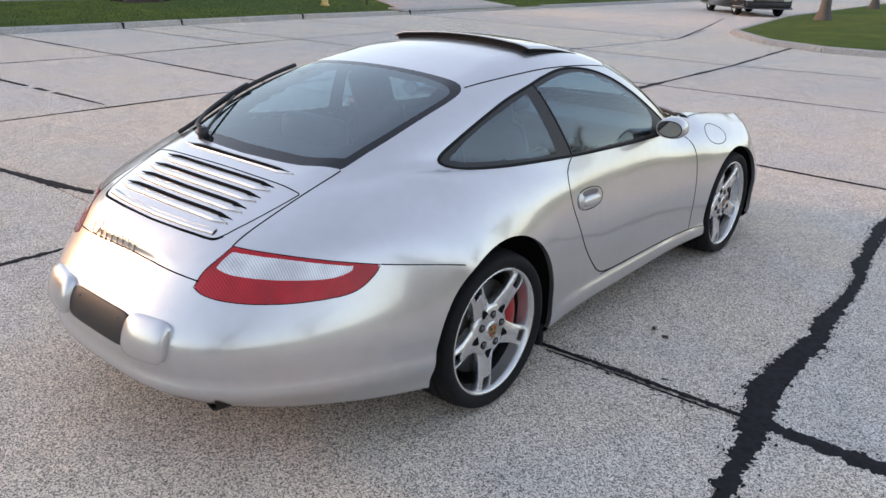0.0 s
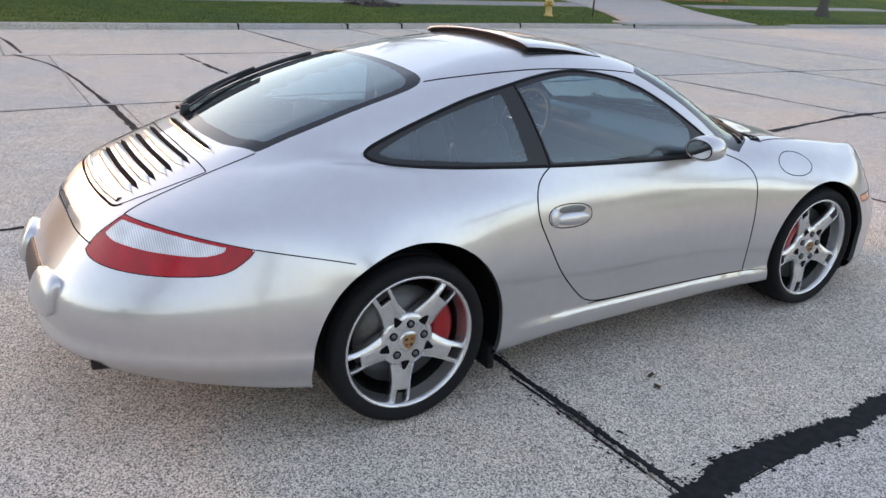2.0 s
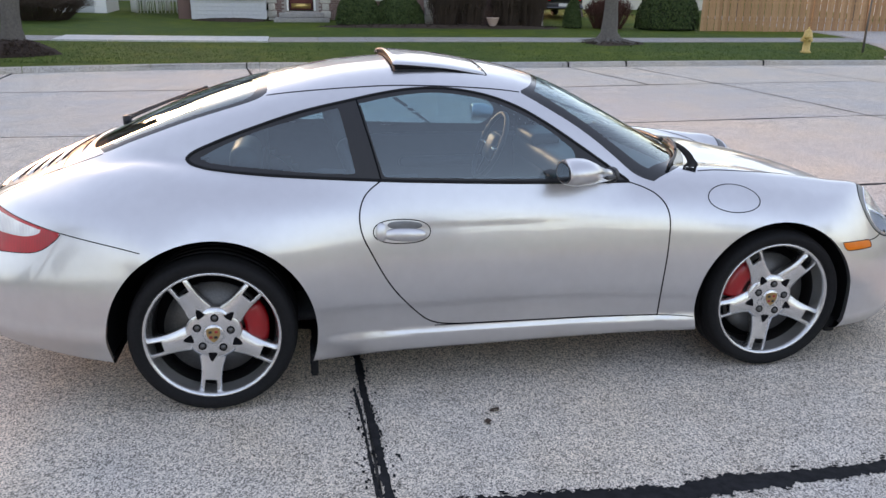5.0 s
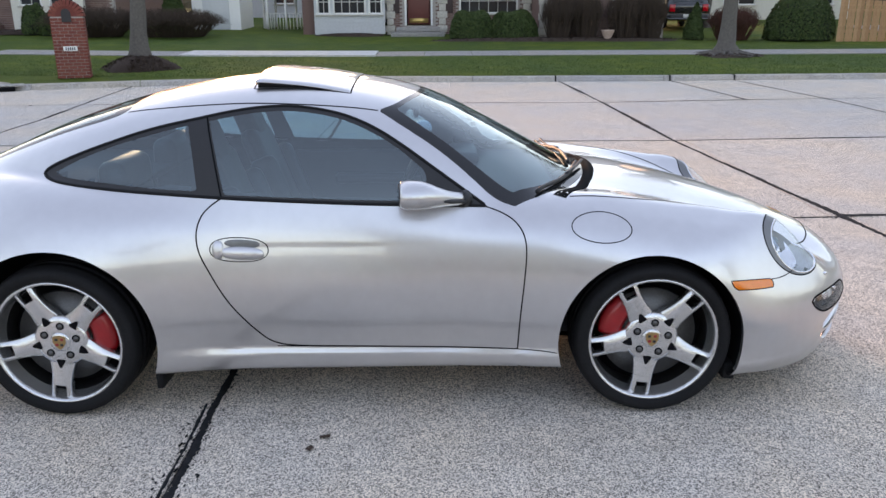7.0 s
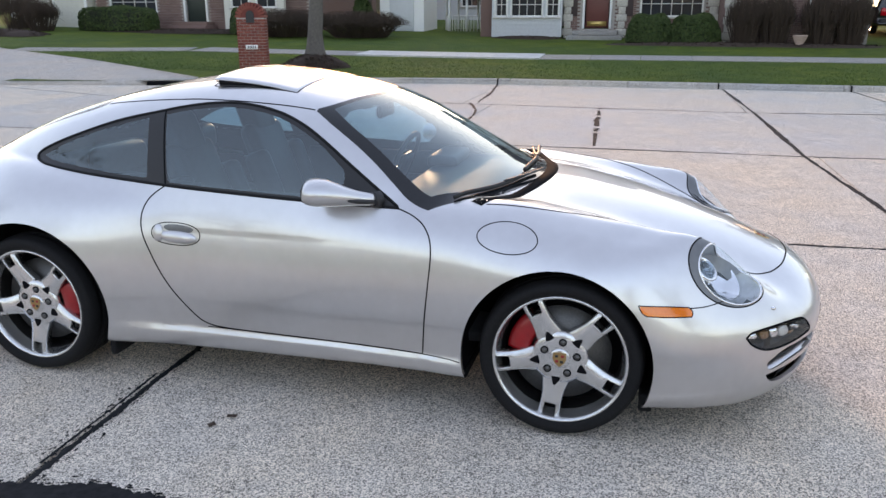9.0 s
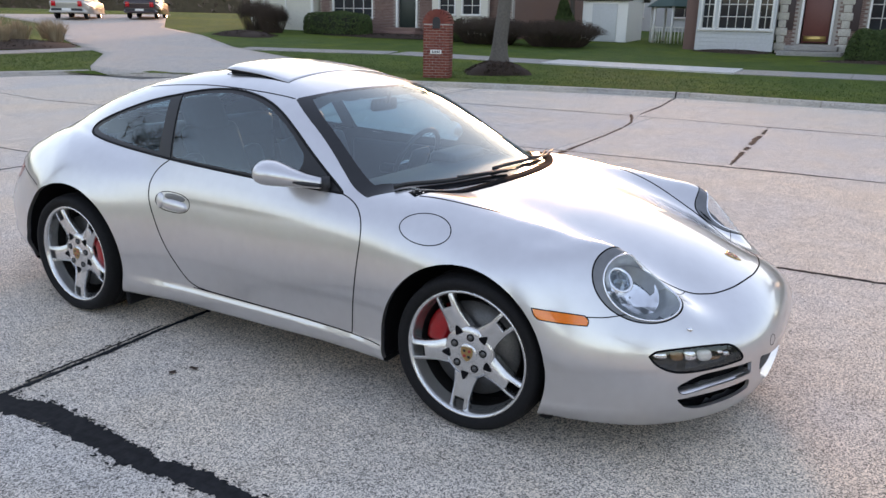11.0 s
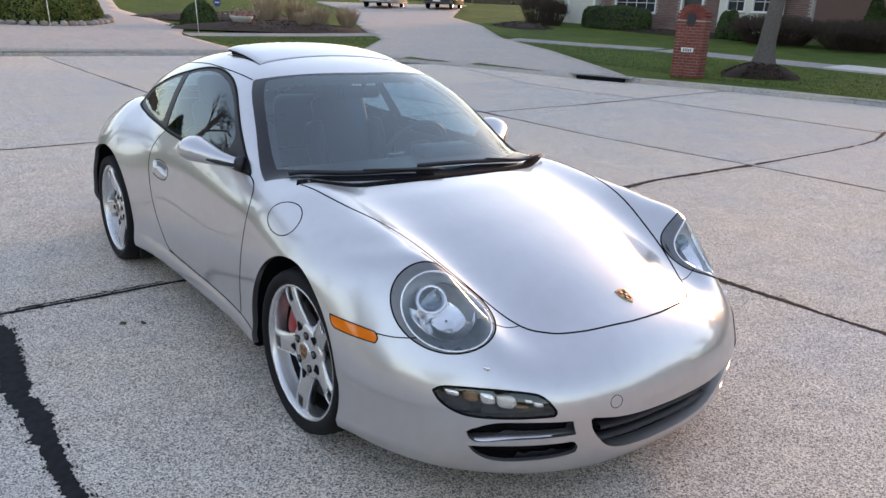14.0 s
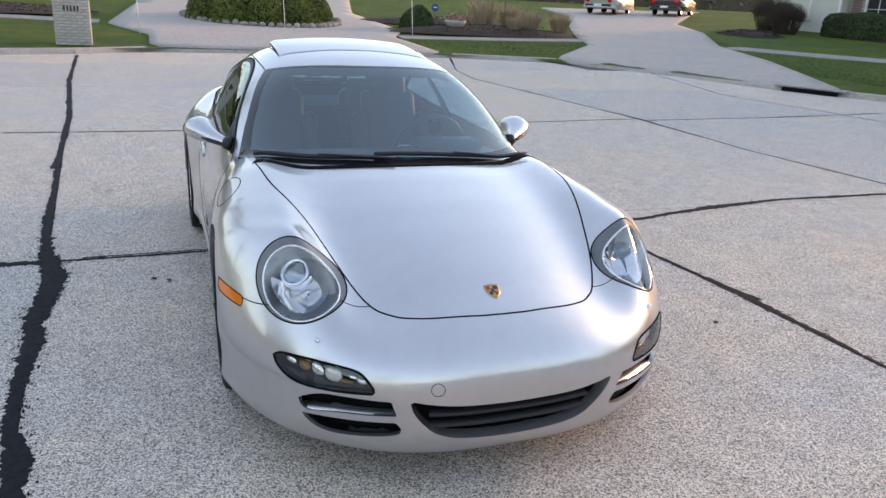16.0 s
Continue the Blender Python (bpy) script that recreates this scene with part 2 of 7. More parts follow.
# ---- the car's outer skin: one smooth closed form, later cut into panels ----
def curve(soft, *knots):
    """A smooth function through the given (at, value) pairs, rounded over the length soft."""
    x, y = np.array(knots, float).T
    n, pad = 900, 3 * soft
    xs = np.linspace(x[0] - pad, x[-1] + pad, n)
    e0, e1 = (y[1] - y[0]) / (x[1] - x[0]), (y[-1] - y[-2]) / (x[-1] - x[-2])
    ys = np.interp(xs, x, y) + np.minimum(xs - x[0], 0) * e0 + np.maximum(xs - x[-1], 0) * e1
    w = max(1, int(round(pad / (xs[1] - xs[0]))))
    k = np.exp(-.5 * (np.arange(-w, w + 1) * (xs[1] - xs[0]) / soft) ** 2)
    grown = np.concatenate((ys[0] + e0 * (xs[1] - xs[0]) * np.arange(-w, 0), ys, ys[-1] + e1 * (xs[1] - xs[0]) * np.arange(1, w + 1)))
    ys = np.convolve(grown, k / k.sum(), "valid")
    return lambda q: np.interp(q, xs, ys) + np.minimum(q - xs[0], 0) * e0 + np.maximum(q - xs[-1], 0) * e1


def smax(a, b, k):
    h = np.maximum(k - np.abs(a - b), 0)
    return np.maximum(a, b) + h * h / (4 * k)


def smin(a, b, k):
    return -smax(-a, -b, k)


def step(q, a, b):
    t = np.clip((q - a) / (b - a), 0, 1)
    return t * t * (3 - 2 * t)


# lengthwise from the rear axle (x), height (z), half width (s)
LOW_TOP = curve(.035, (-1.12, .535), (-1.05, .607), (-1.01, .651), (-.985, .69), (-.95, .747), (-.89, .793), (-.83, .82), (-.7, .873), (-.6, .912), (-.45, .945), (-.2, .945), (.1, .93), (.5, .93), (1.2, .93),
                (1.7, .915), (2.05, .885), (2.35, .86), (2.6, .81), (2.8, .757), (3.0, .69), (3.13, .635), (3.22, .60), (3.3, .57), (3.37, .54))
TAIL_X = curve(.025, (.15, -1.0), (.22, -1.05), (.30, -1.09), (.34, -1.115), (.45, -1.128), (.52, -1.133), (.58, -1.12), (.7, -1.08))
NOSE_X = curve(.03, (.10, 3.26), (.15, 3.31), (.2, 3.34), (.27, 3.355), (.38, 3.372), (.46, 3.376), (.54, 3.365), (.62, 3.335), (.7, 3.30))
SIDE = curve(.035, (.10, .77), (.17, .797), (.22, .818), (.27, .808), (.32, .809), (.42, .813), (.55, .808), (.675, .788), (.76, .768), (.82, .747), (.87, .722), (.95, .67), (1.1, .55))
REAR_HAUNCH = curve(.08, (-1.2, .0), (-.9, .03), (-.6, .058), (-.3, .084), (0, .094), (.22, .07), (.45, .024), (.7, .0), (3.5, .0))
FRONT_HAUNCH = curve(.08, (-1.2, 0), (1.55, 0), (1.8, .012), (2.05, .042), (2.35, .068), (2.6, .062), (2.85, .04), (3.1, .01), (3.5, 0))
CROWN = curve(.06, (-1.2, .0), (1.5, .05), (2.1, .13), (2.6, .22), (2.9, .36), (3.12, .52), (3.22, .45), (3.35, .25))
RIDGE = curve(.05, (-1.2, 0), (1.6, 0), (2.1, .04), (2.6, .11), (2.9, .215), (3.08, .32), (3.17, .26), (3.25, .14), (3.35, .05))
UNDER = curve(.05, (-1.2, .27), (-.9, .255), (-.45, .225), (.1, .19), (.4, .17), (1.96, .2), (2.75, .155), (3.1, .135), (3.4, .13))
ROOF = curve(.06, (-.75, .83), (-.6, .905), (-.5, .957), (-.3, 1.047), (-.1, 1.126), (.1, 1.188), (.25, 1.227), (.5, 1.276), (.75, 1.3), (1.0, 1.298), (1.2, 1.276), (1.34, 1.25))
SCREEN = curve(.05, (1.2, 1.345), (1.43, 1.232), (1.75, 1.07), (2.1, .882), (2.3, .77))
CABIN = curve(.08, (-.8, .33), (-.6, .435), (-.5, .49), (-.3, .575), (0, .66), (.3, .705), (.7, .737), (1.2, .738), (1.6, .722), (1.75, .70), (2.0, .64), (2.3, .55))
LEAN_IN = curve(.04, (.5, -.06), (.85, 0), (.95, .045), (1.05, .098), (1.15, .163), (1.22, .22), (1.3, .31))


def skin(p):
    """Below zero inside the car's outer form."""
    x, y, z = p[..., 0], p[..., 1], p[..., 2]
    s = np.sqrt(y * y + 1e-6)
    sweep_f = .818 * s ** 2.72
    sweep_r = 1.19 * s ** 3.24
    xs = x + sweep_f * step(x, .9, 1.8) - sweep_r * step(-x, -.45, .3)
    si = smin(s, .66 + 0 * s, .06)
    top = LOW_TOP(xs) - CROWN(xs) * si * si + RIDGE(xs) * np.exp(-((si - .65) / .15) ** 2)
    a = (z - top) * .9
    lift = step(z, .93, .62) * .5 + .5
    b = s - SIDE(z) - (REAR_HAUNCH(x) + FRONT_HAUNCH(x)) * lift
    # the sill's ledge below the door, and the rolled lower edges of both bumpers
    sill = step(x, .36, .66) * step(-x, -2.06, -1.93) * (.008 * step(-z, -.284, -.258) - .03 * step(-z, -.205, -.13))
    tail_lip = step(-x, .27, .40) * (.018 * step(-z, -.388, -.342) - .044 * step(-z, -.337, -.245))
    nose_lip = step(x, 2.62, 2.74) * (.009 * np.exp(-((z - .214) / .015) ** 2) - .016 * step(-z, -.206, -.15) - .005 * step(-z, -.385, -.35))
    b = b - sill - tail_lip - nose_lip
    low = smax(a, b, .16)
    low = smax(low, (x + sweep_f - NOSE_X(z)) * .8, .13)
    low = smax(low, (TAIL_X(z) - x + sweep_r - tail_lip) * .8, .08)
    low = smax(low, UNDER(x) - z, .03)
    # cabin
    xc = x + sweep_f * step(x, .6, 1.3)
    roof = smax((z - ROOF(xc) + .17 * s * s) * .95, (z - SCREEN(xc) + .06 * s * s) * .88, .05)
    side = (s - CABIN(x) + LEAN_IN(z)) * .9
    cab = smax(roof, side, .11)
    cab = smax(cab, .72 - z, .02)
    return smin(low, cab, .03)


def slope(fn, p, e=.002):
    g = np.stack([fn(p + np.eye(3)[i] * e) - fn(p - np.eye(3)[i] * e) for i in range(3)], -1)
    return g / (2 * e)


def settle(fn, p, n=4, limit=.012):
    """Brings points onto the form's surface."""
    for _ in range(n):
        g = slope(fn, p)
        d = -(fn(p) / np.maximum((g * g).sum(-1), .05))[..., None] * g
        r = np.linalg.norm(d, axis=-1, keepdims=True)
        p = p + d * np.minimum(1, limit / np.maximum(r, 1e-9))
    return p


def net(fn, lo, hi, h):
    """Vertices and quads of the surface where fn is 0, on a grid of size h."""
    n = [int(round((hi[i] - lo[i]) / h)) + 1 for i in range(3)]
    ax = [lo[i] + h * np.arange(n[i]) for i in range(3)]
    v = np.stack([fn(np.stack(np.meshgrid([xx], ax[1], ax[2], indexing="ij"), -1))[0] for xx in ax[0]])
    inside = v < 0
    total, count = np.zeros([k - 1 for k in n] + [3]), np.zeros([k - 1 for k in n])
    quads = []
    idx = np.stack(np.meshgrid(*[np.arange(k) for k in n], indexing="ij"), -1)
    for d in range(3):
        sl0, sl1 = [slice(None)] * 3, [slice(None)] * 3
        sl0[d], sl1[d] = slice(0, -1), slice(1, None)
        a, b = v[tuple(sl0)], v[tuple(sl1)]
        hit = inside[tuple(sl0)] != inside[tuple(sl1)]
        at = idx[tuple(sl0)][hit]
        t = (a / np.where(a == b, 1, a - b))[hit]
        pos = at.astype(float)
        pos[:, d] += t
        o1, o2 = (d + 1) % 3, (d + 2) % 3
        corner = []
        for s1, s2 in ((0, 0), (1, 0), (1, 1), (0, 1)):
            c = at.copy()
            c[:, o1] -= s1
            c[:, o2] -= s2
            corner.append(c)
            ok = np.all((c >= 0) & (c < np.array(n) - 1), axis=1)
            np.add.at(total, tuple(c[ok].T), pos[ok])
            np.add.at(count, tuple(c[ok].T), 1)
        q = np.stack(corner, 1)
        ok = np.all((q >= 0) & (q < np.array(n) - 1), axis=(1, 2))
        flip = inside[tuple(sl0)][hit]
        q = np.where(flip[:, None, None], q, q[:, ::-1])[ok]
        quads.append(q)
    ids = -np.ones(count.shape, int)
    used = count > 0
    ids[used] = np.arange(used.sum())
    verts = np.array(lo) + h * total[used] / count[used][:, None]
    quads = np.concatenate(quads)
    return verts, ids[quads[..., 0], quads[..., 1], quads[..., 2]]


# ---- building helpers ----
def part(name, bm, material, parent=None, label="", smooth=True):
    """One mesh object from a bmesh (or from a ready mesh), under its parent."""
    if isinstance(bm, bmesh.types.BMesh):
        me = bpy.data.meshes.new(name)
        bm.normal_update()
        bm.to_mesh(me)
        bm.free()
        me.polygons.foreach_set("use_smooth", [smooth] * len(me.polygons))
    else:
        me = bm
    me.materials.append(material)
    ob = new(name, me)
    if parent:
        ob.parent = parent
    if label:
        tagged(ob, label)
    return ob


def shape(verts, faces):
    bm = bmesh.new()
    vs = [bm.verts.new(v) for v in verts]
    for f in faces:
        try:
            bm.faces.new([vs[i] for i in f])
        except ValueError:
            pass
    return bm


def box(sx, sy, sz, at=(0, 0, 0), bevel=0.0, seg=2, m=None):
    bm = bmesh.new()
    bmesh.ops.create_cube(bm, size=1, matrix=Matrix.Translation(at) @ Matrix.Diagonal((sx, sy, sz, 1)))
    if bevel:
        bmesh.ops.bevel(bm, geom=bm.edges[:], offset=bevel, segments=seg, profile=.5, affect="EDGES")
    if m is not None:
        bmesh.ops.transform(bm, matrix=m, verts=bm.verts)
    return bm


def joined(*bms):
    out = bmesh.new()
    for b in bms:
        me = bpy.data.meshes.new("tmp")
        b.to_mesh(me)
        b.free()
        out.from_mesh(me)
        bpy.data.meshes.remove(me)
    return out


def lathe(profile, seg=48, axis="Y"):
    """A turned form: profile of (radius, along the axis)."""
    vs, fs, n = [], [], len(profile)
    for k in range(seg):
        a = 2 * math.pi * k / seg
        for r, h in profile:
            vs.append((r * math.cos(a), h, r * math.sin(a)) if axis == "Y" else (r * math.cos(a), r * math.sin(a), h))
    for k in range(seg):
        for i in range(n - 1):
            a, b = k * n + i, ((k + 1) % seg) * n + i
            fs.append((a, a + 1, b + 1, b) if axis == "Y" else (a, b, b + 1, a + 1))
    return shape(vs, fs)


def tube(points, radius, seg=8, ends=True, flat=1.0):
    """A round bar along points; radius may be a list."""
    pts = [Vector(p) for p in points]
    rs = radius if isinstance(radius, (list, tuple)) else [radius] * len(pts)
    vs, fs = [], []
    up = Vector((0, 0, 1))
    for i, p in enumerate(pts):
        d = (pts[min(i + 1, len(pts) - 1)] - pts[max(i - 1, 0)]).normalized()
        a = d.cross(up if abs(d.z) < .95 else Vector((1, 0, 0))).normalized()
        b = a.cross(d)
        for k in range(seg):
            w = 2 * math.pi * k / seg
            vs.append(p + (a * math.cos(w) + b * math.sin(w) * flat) * rs[i])
    for i in range(len(pts) - 1):
        for k in range(seg):
            fs.append((i * seg + k, i * seg + (k + 1) % seg, (i + 1) * seg + (k + 1) % seg, (i + 1) * seg + k))
    if ends:
        fs += [tuple(range(seg))[::-1], tuple(range((len(pts) - 1) * seg, len(pts) * seg))]
    return shape(vs, fs)


def spline(pts, n=8):
    """Points along a smooth open line through pts."""
    p = np.array(pts, float)
    if len(p) < 3:
        t = np.linspace(0, 1, n + 1)[:, None]
        return p[0] * (1 - t) + p[-1] * t
    q = np.vstack((2 * p[0] - p[1], p, 2 * p[-1] - p[-2]))
    out = []
    for i in range(1, len(q) - 2):
        for t in np.arange(n) / n:
            out.append(.5 * (2 * q[i] + (q[i + 1] - q[i - 1]) * t + (2 * q[i - 1] - 5 * q[i] + 4 * q[i + 1] - q[i + 2]) * t * t + (3 * q[i] - q[i - 1] - 3 * q[i + 1] + q[i + 2]) * t ** 3))
    return np.array(out + [p[-1]])


def outline(*runs):
    """A closed line of smooth runs with corners between them."""
    out = []
    for k, r in enumerate(runs):
        s = spline(list(r) + [runs[(k + 1) % len(runs)][0]], 6)
        out += s[:-1].tolist()
    return np.array(out)


def ellipse(cx, cy, a, b, turn=0, n=48, power=2.0):
    w = np.linspace(0, 2 * np.pi, n, endpoint=False)
    c, s = np.cos(w), np.sin(w)
    u, v = a * np.sign(c) * np.abs(c) ** (2 / power), b * np.sign(s) * np.abs(s) ** (2 / power)
    return np.stack((cx + u * math.cos(turn) - v * math.sin(turn), cy + u * math.sin(turn) + v * math.cos(turn)), -1)


def inside_of(p, loop):
    """Signed distance to a closed line, below zero inside."""
    d2, odd = np.full(len(p), 1e9), np.zeros(len(p), bool)
    for a, b in zip(loop, np.roll(loop, -1, 0)):
        ab = b - a
        t = np.clip(((p - a) @ ab) / max(ab @ ab, 1e-12), 0, 1)
        d2 = np.minimum(d2, ((p - a - t[:, None] * ab) ** 2).sum(1))
        c = (a[1] > p[:, 1]) != (b[1] > p[:, 1])
        odd ^= c & (p[:, 0] < (b[0] - a[0]) * (p[:, 1] - a[1]) / (b[1] - a[1] if b[1] != a[1] else 1e-12) + a[0])
    d = np.sqrt(d2)
    return np.where(odd, -d, d)


# ways of looking at the skin: two flat coordinates and a test for the stretch that is meant
LAMP_C, LAMP_N = np.array((2.925, .615, .655)), np.array((.58, .42, .70))
LAMP_N = LAMP_N / np.linalg.norm(LAMP_N)
LAMP_U = np.cross((0, 1, 0), LAMP_N)
LAMP_U = LAMP_U / np.linalg.norm(LAMP_U)
LAMP_V = np.cross(LAMP_N, LAMP_U)


def fold(p):
    return np.stack((p[:, 0], np.abs(p[:, 1]), p[:, 2]), -1)


def from_side(p):
    q = fold(p)
    return q[:, (0, 2)], q[:, 1] > .35


def from_top(p):
    q = fold(p)
    return q[:, :2], q[:, 2] > .5


def from_front(p):
    q = fold(p)
    return q[:, 1:], q[:, 0] > 2.6


def from_tail(p):
    q = fold(p)
    return np.stack(((q[:, 0] + .96) * .76 + (q[:, 1] - .36) * .65, q[:, 2]), -1), (q[:, 0] < -.3) & (q[:, 1] > .2)


def from_lamp(p):
    q = fold(p) - LAMP_C
    return np.stack((q @ LAMP_U, q @ LAMP_V), -1), (np.linalg.norm(q, axis=1) < .32)


def region(view, loop):
    """A function that is below zero on the skin inside the loop as seen that way."""
    lo, hi = loop.min(0) - .06, loop.max(0) + .06

    def f(p):
        q, ok = view(p)
        ok = ok & np.all((q > lo) & (q < hi), axis=1)
        g = np.full(len(p), .05)
        if ok.any():
            g[ok] = inside_of(q[ok], loop)
        return g
    return f


def cast(origins, ways, fn=skin, far=3.0):
    """First points of the skin along rays."""
    o, d = np.asarray(origins, float), np.asarray(ways, float)
    d = d / np.linalg.norm(d, axis=-1, keepdims=True)
    ls = np.linspace(0, far, 240)
    v = np.stack([fn(o + d * l) for l in ls])
    hit = np.argmax(v < 0, axis=0)
    hit = np.where((v < 0).any(0), hit, len(ls) // 2)
    a, b = ls[np.maximum(hit - 1, 0)], ls[hit]
    for _ in range(16):
        m = (a + b) / 2
        ins = fn(o + d * m[:, None]) < 0
        a, b = np.where(ins, a, m), np.where(ins, m, b)
    return o + d * b[:, None]


def lay(view, flat, sy=-1):
    """Lays flat points onto the skin, on the side sy."""
    f = np.asarray(flat, float)
    n = len(f)
    if view is from_side:
        o, d = np.stack((f[:, 0], np.full(n, 1.3), f[:, 1]), -1), np.tile((0, -1., 0), (n, 1))
    elif view is from_top:
        o, d = np.stack((f[:, 0], f[:, 1], np.full(n, 1.6)), -1), np.tile((0, 0, -1.), (n, 1))
    elif view is from_front:
        o, d = np.stack((np.full(n, 3.7), f[:, 0], f[:, 1]), -1), np.tile((-1., 0, 0), (n, 1))
    elif view is from_lamp:
        o, d = LAMP_C + f[:, :1] * LAMP_U + f[:, 1:] * LAMP_V + LAMP_N * .4, np.tile(-LAMP_N, (n, 1))
    else:
        base = np.array((-.96, .36, 0)) + f[:, :1] * np.array((.76, .65, 0)) / (.76 ** 2 + .65 ** 2)
        out = np.array((-.65, .76, 0))
        o, d = base + out * .7 + np.stack((f[:, 0] * 0, f[:, 0] * 0, f[:, 1]), -1), np.tile(-out, (n, 1))
    p = cast(o, d)
    p[:, 1] *= sy
    return p


def normals(p, fn=skin):
    g = slope(fn, p)
    return g / np.maximum(np.linalg.norm(g, axis=-1, keepdims=True), 1e-9)


def dense(line, step_len=.012, closed=False):
    p = np.asarray(line, float)
    if closed:
        p = np.vstack((p, p[:1]))
    d = np.concatenate(([0], np.cumsum(np.linalg.norm(np.diff(p, axis=0), axis=1))))
    s = np.linspace(0, d[-1], max(4, int(d[-1] / step_len)))
    return np.stack([np.interp(s, d, p[:, i]) for i in range(p.shape[1])], -1)


def ribbon(p, n, width, lift=.0012, depth=.004, taper=False):
    """A narrow strip along skin points, slightly arched."""
    t = np.gradient(p, axis=0)
    t /= np.maximum(np.linalg.norm(t, axis=1, keepdims=True), 1e-9)
    b = np.cross(n, t)
    w = np.full((len(p), 1), width / 2)
    if taper:
        w = w * np.clip(np.minimum(np.arange(len(p)), np.arange(len(p))[::-1]) / 5, .1, 1)[:, None]
    rows = [p - b * w - n * depth, p - b * w + n * lift * .6, p + n * lift, p + b * w + n * lift * .6, p + b * w - n * depth]
    k = len(p)
    vs = np.concatenate(rows).tolist()
    fs = [(j * k + i, j * k + i + 1, (j + 1) * k + i + 1, (j + 1) * k + i) for j in range(4) for i in range(k - 1)]
    return shape(vs, fs)


def flange(p, way, depth):
    """A wall from an edge into the depth, along way (one vector, or one for each point)."""
    w = np.broadcast_to(np.asarray(way, float), p.shape)
    k = len(p)
    vs = np.concatenate((p, p + w * depth)).tolist()
    return shape(vs, [(i, i + 1, k + i + 1, k + i) for i in range(k - 1)])


def cut(bm, fn):
    """Splits the faces along the line where fn is 0."""
    bm.verts.index_update()
    P = np.array([v.co for v in bm.verts])
    g = fn(P)
    g[np.abs(g) < 8e-4] = 0
    bm.edges.ensure_lookup_table()
    E = np.array([(e.verts[0].index, e.verts[1].index) for e in bm.edges])
    a, b = g[E[:, 0]], g[E[:, 1]]
    todo = [(bm.edges[i], a[i] / (a[i] - b[i])) for i in np.where(a * b < 0)[0]]
    bm.verts.ensure_lookup_table()
    near = set(np.unique(E[(a * b < 0) | ((a == 0) ^ (b == 0))]).tolist())
    on = {bm.verts[i] for i in near if g[i] == 0}
    sign = {}
    for i in near:
        sign[bm.verts[i]] = np.sign(g[i])
    for e, t in todo:
        _, v = bmesh.utils.edge_split(e, e.verts[0], t)
        on.add(v)
        sign[v] = 0
    for f in {f for v in on for f in v.link_faces}:
        vs = list(f.verts)
        hits = [v for v in vs if v in on]
        if len(hits) < 2:
            continue
        for i in range(len(hits)):
            u, w = hits[i], hits[(i + 1) % len(hits)]
            if u is w or not f.is_valid or u not in f.verts[:] or w not in f.verts[:]:
                continue
            iu, iw, m = vs.index(u), vs.index(w), len(vs)
            if (iu - iw) % m in (1, m - 1):
                continue
            try:
                bmesh.utils.face_split(f, u, w)
            except ValueError:
                pass
            break


def pieces_of(bm, tests):
    """Sorts faces by the first test that holds; returns vertices, and the faces of each name."""
    bm.verts.index_update()
    P = np.array([v.co for v in bm.verts])
    faces = [[v.index for v in f.verts] for f in bm.faces]
    C = np.array([P[f].mean(0) for f in faces])
    left = np.ones(len(C), bool)
    out = {}
    for name, fn in tests:
        m = fn(C) & left
        left &= ~m
        out.setdefault(name, []).extend(faces[i] for i in np.where(m)[0])
    out["rest"] = [faces[i] for i in np.where(left)[0]]
    return P, out


def piece_mesh(name, P, faces, N, shift=0.0):
    ids = np.unique(np.concatenate([np.array(f) for f in faces]))
    back = -np.ones(len(P), int)
    back[ids] = np.arange(len(ids))
    me = bpy.data.meshes.new(name)
    me.from_pydata((P[ids] + N[ids] * shift).tolist(), [], [back[f].tolist() for f in faces])
    me.polygons.foreach_set("use_smooth", [True] * len(me.polygons))
    me.normals_split_custom_set_from_vertices(N[ids].tolist())
    return me


# ---- the sports car: outlines of its panels, in metres from the rear axle ----
ARCH_R, ARCH_F = (.008, .315, .386), (2.333, .312, .360)
DLO = outline([(-.072, .953), (-.05, .936), (.037, .919), (.247, .898), (.665, .874), (1.108, .855), (1.38, .846), (1.6, .840)], [(1.69, .836), (1.577, .915), (1.465, .992), (1.355, 1.065), (1.246, 1.126), (1.136, 1.168), (1.024, 1.192), (.911, 1.203), (.797, 1.2), (.685, 1.186), (.574, 1.165), (.355, 1.118), (.139, 1.05), (.0, .997), (-.055, .97)])
QUARTER = outline([(-.02, .957), (.034, .938), (.25, .917), (.4, .905)], [(.565, .897), (.54, 1.02)], [(.512, 1.135), (.36, 1.098), (.2, 1.052), (.06, .998)])
DOOR_GLASS = outline([(.672, .886), (1.1, .869), (1.3, .863)], [(1.40, .861), (1.455, .92)], [(1.452, .968), (1.34, 1.053), (1.236, 1.11), (1.13, 1.152), (1.02, 1.175), (.911, 1.186), (.797, 1.182), (.69, 1.168)], [(.598, 1.15), (.64, 1.0)])
DOOR = outline([(.66, .872), (1.1, .853), (1.5, .842)], [(1.69, .834), (1.752, .812), (1.80, .785), (1.832, .742), (1.843, .679), (1.836, .565), (1.823, .42)], [(1.815, .281), (1.4, .286)], [(.99, .291), (.93, .294), (.872, .302), (.817, .328), (.74, .404), (.677, .486), (.617, .597), (.578, .683), (.571, .755), (.588, .81), (.62, .845)])
HOOD = outline([(2.235, 0), (2.19, .3), (2.1, .52)], [(2.025, .645), (2.28, .625), (2.447, .593), (2.713, .517), (2.92, .455), (3.045, .40), (3.105, .352), (3.147, .305), (3.191, .22), (3.222, .09)], [(3.228, 0), (3.228, -.06), (2.235, -.06)])
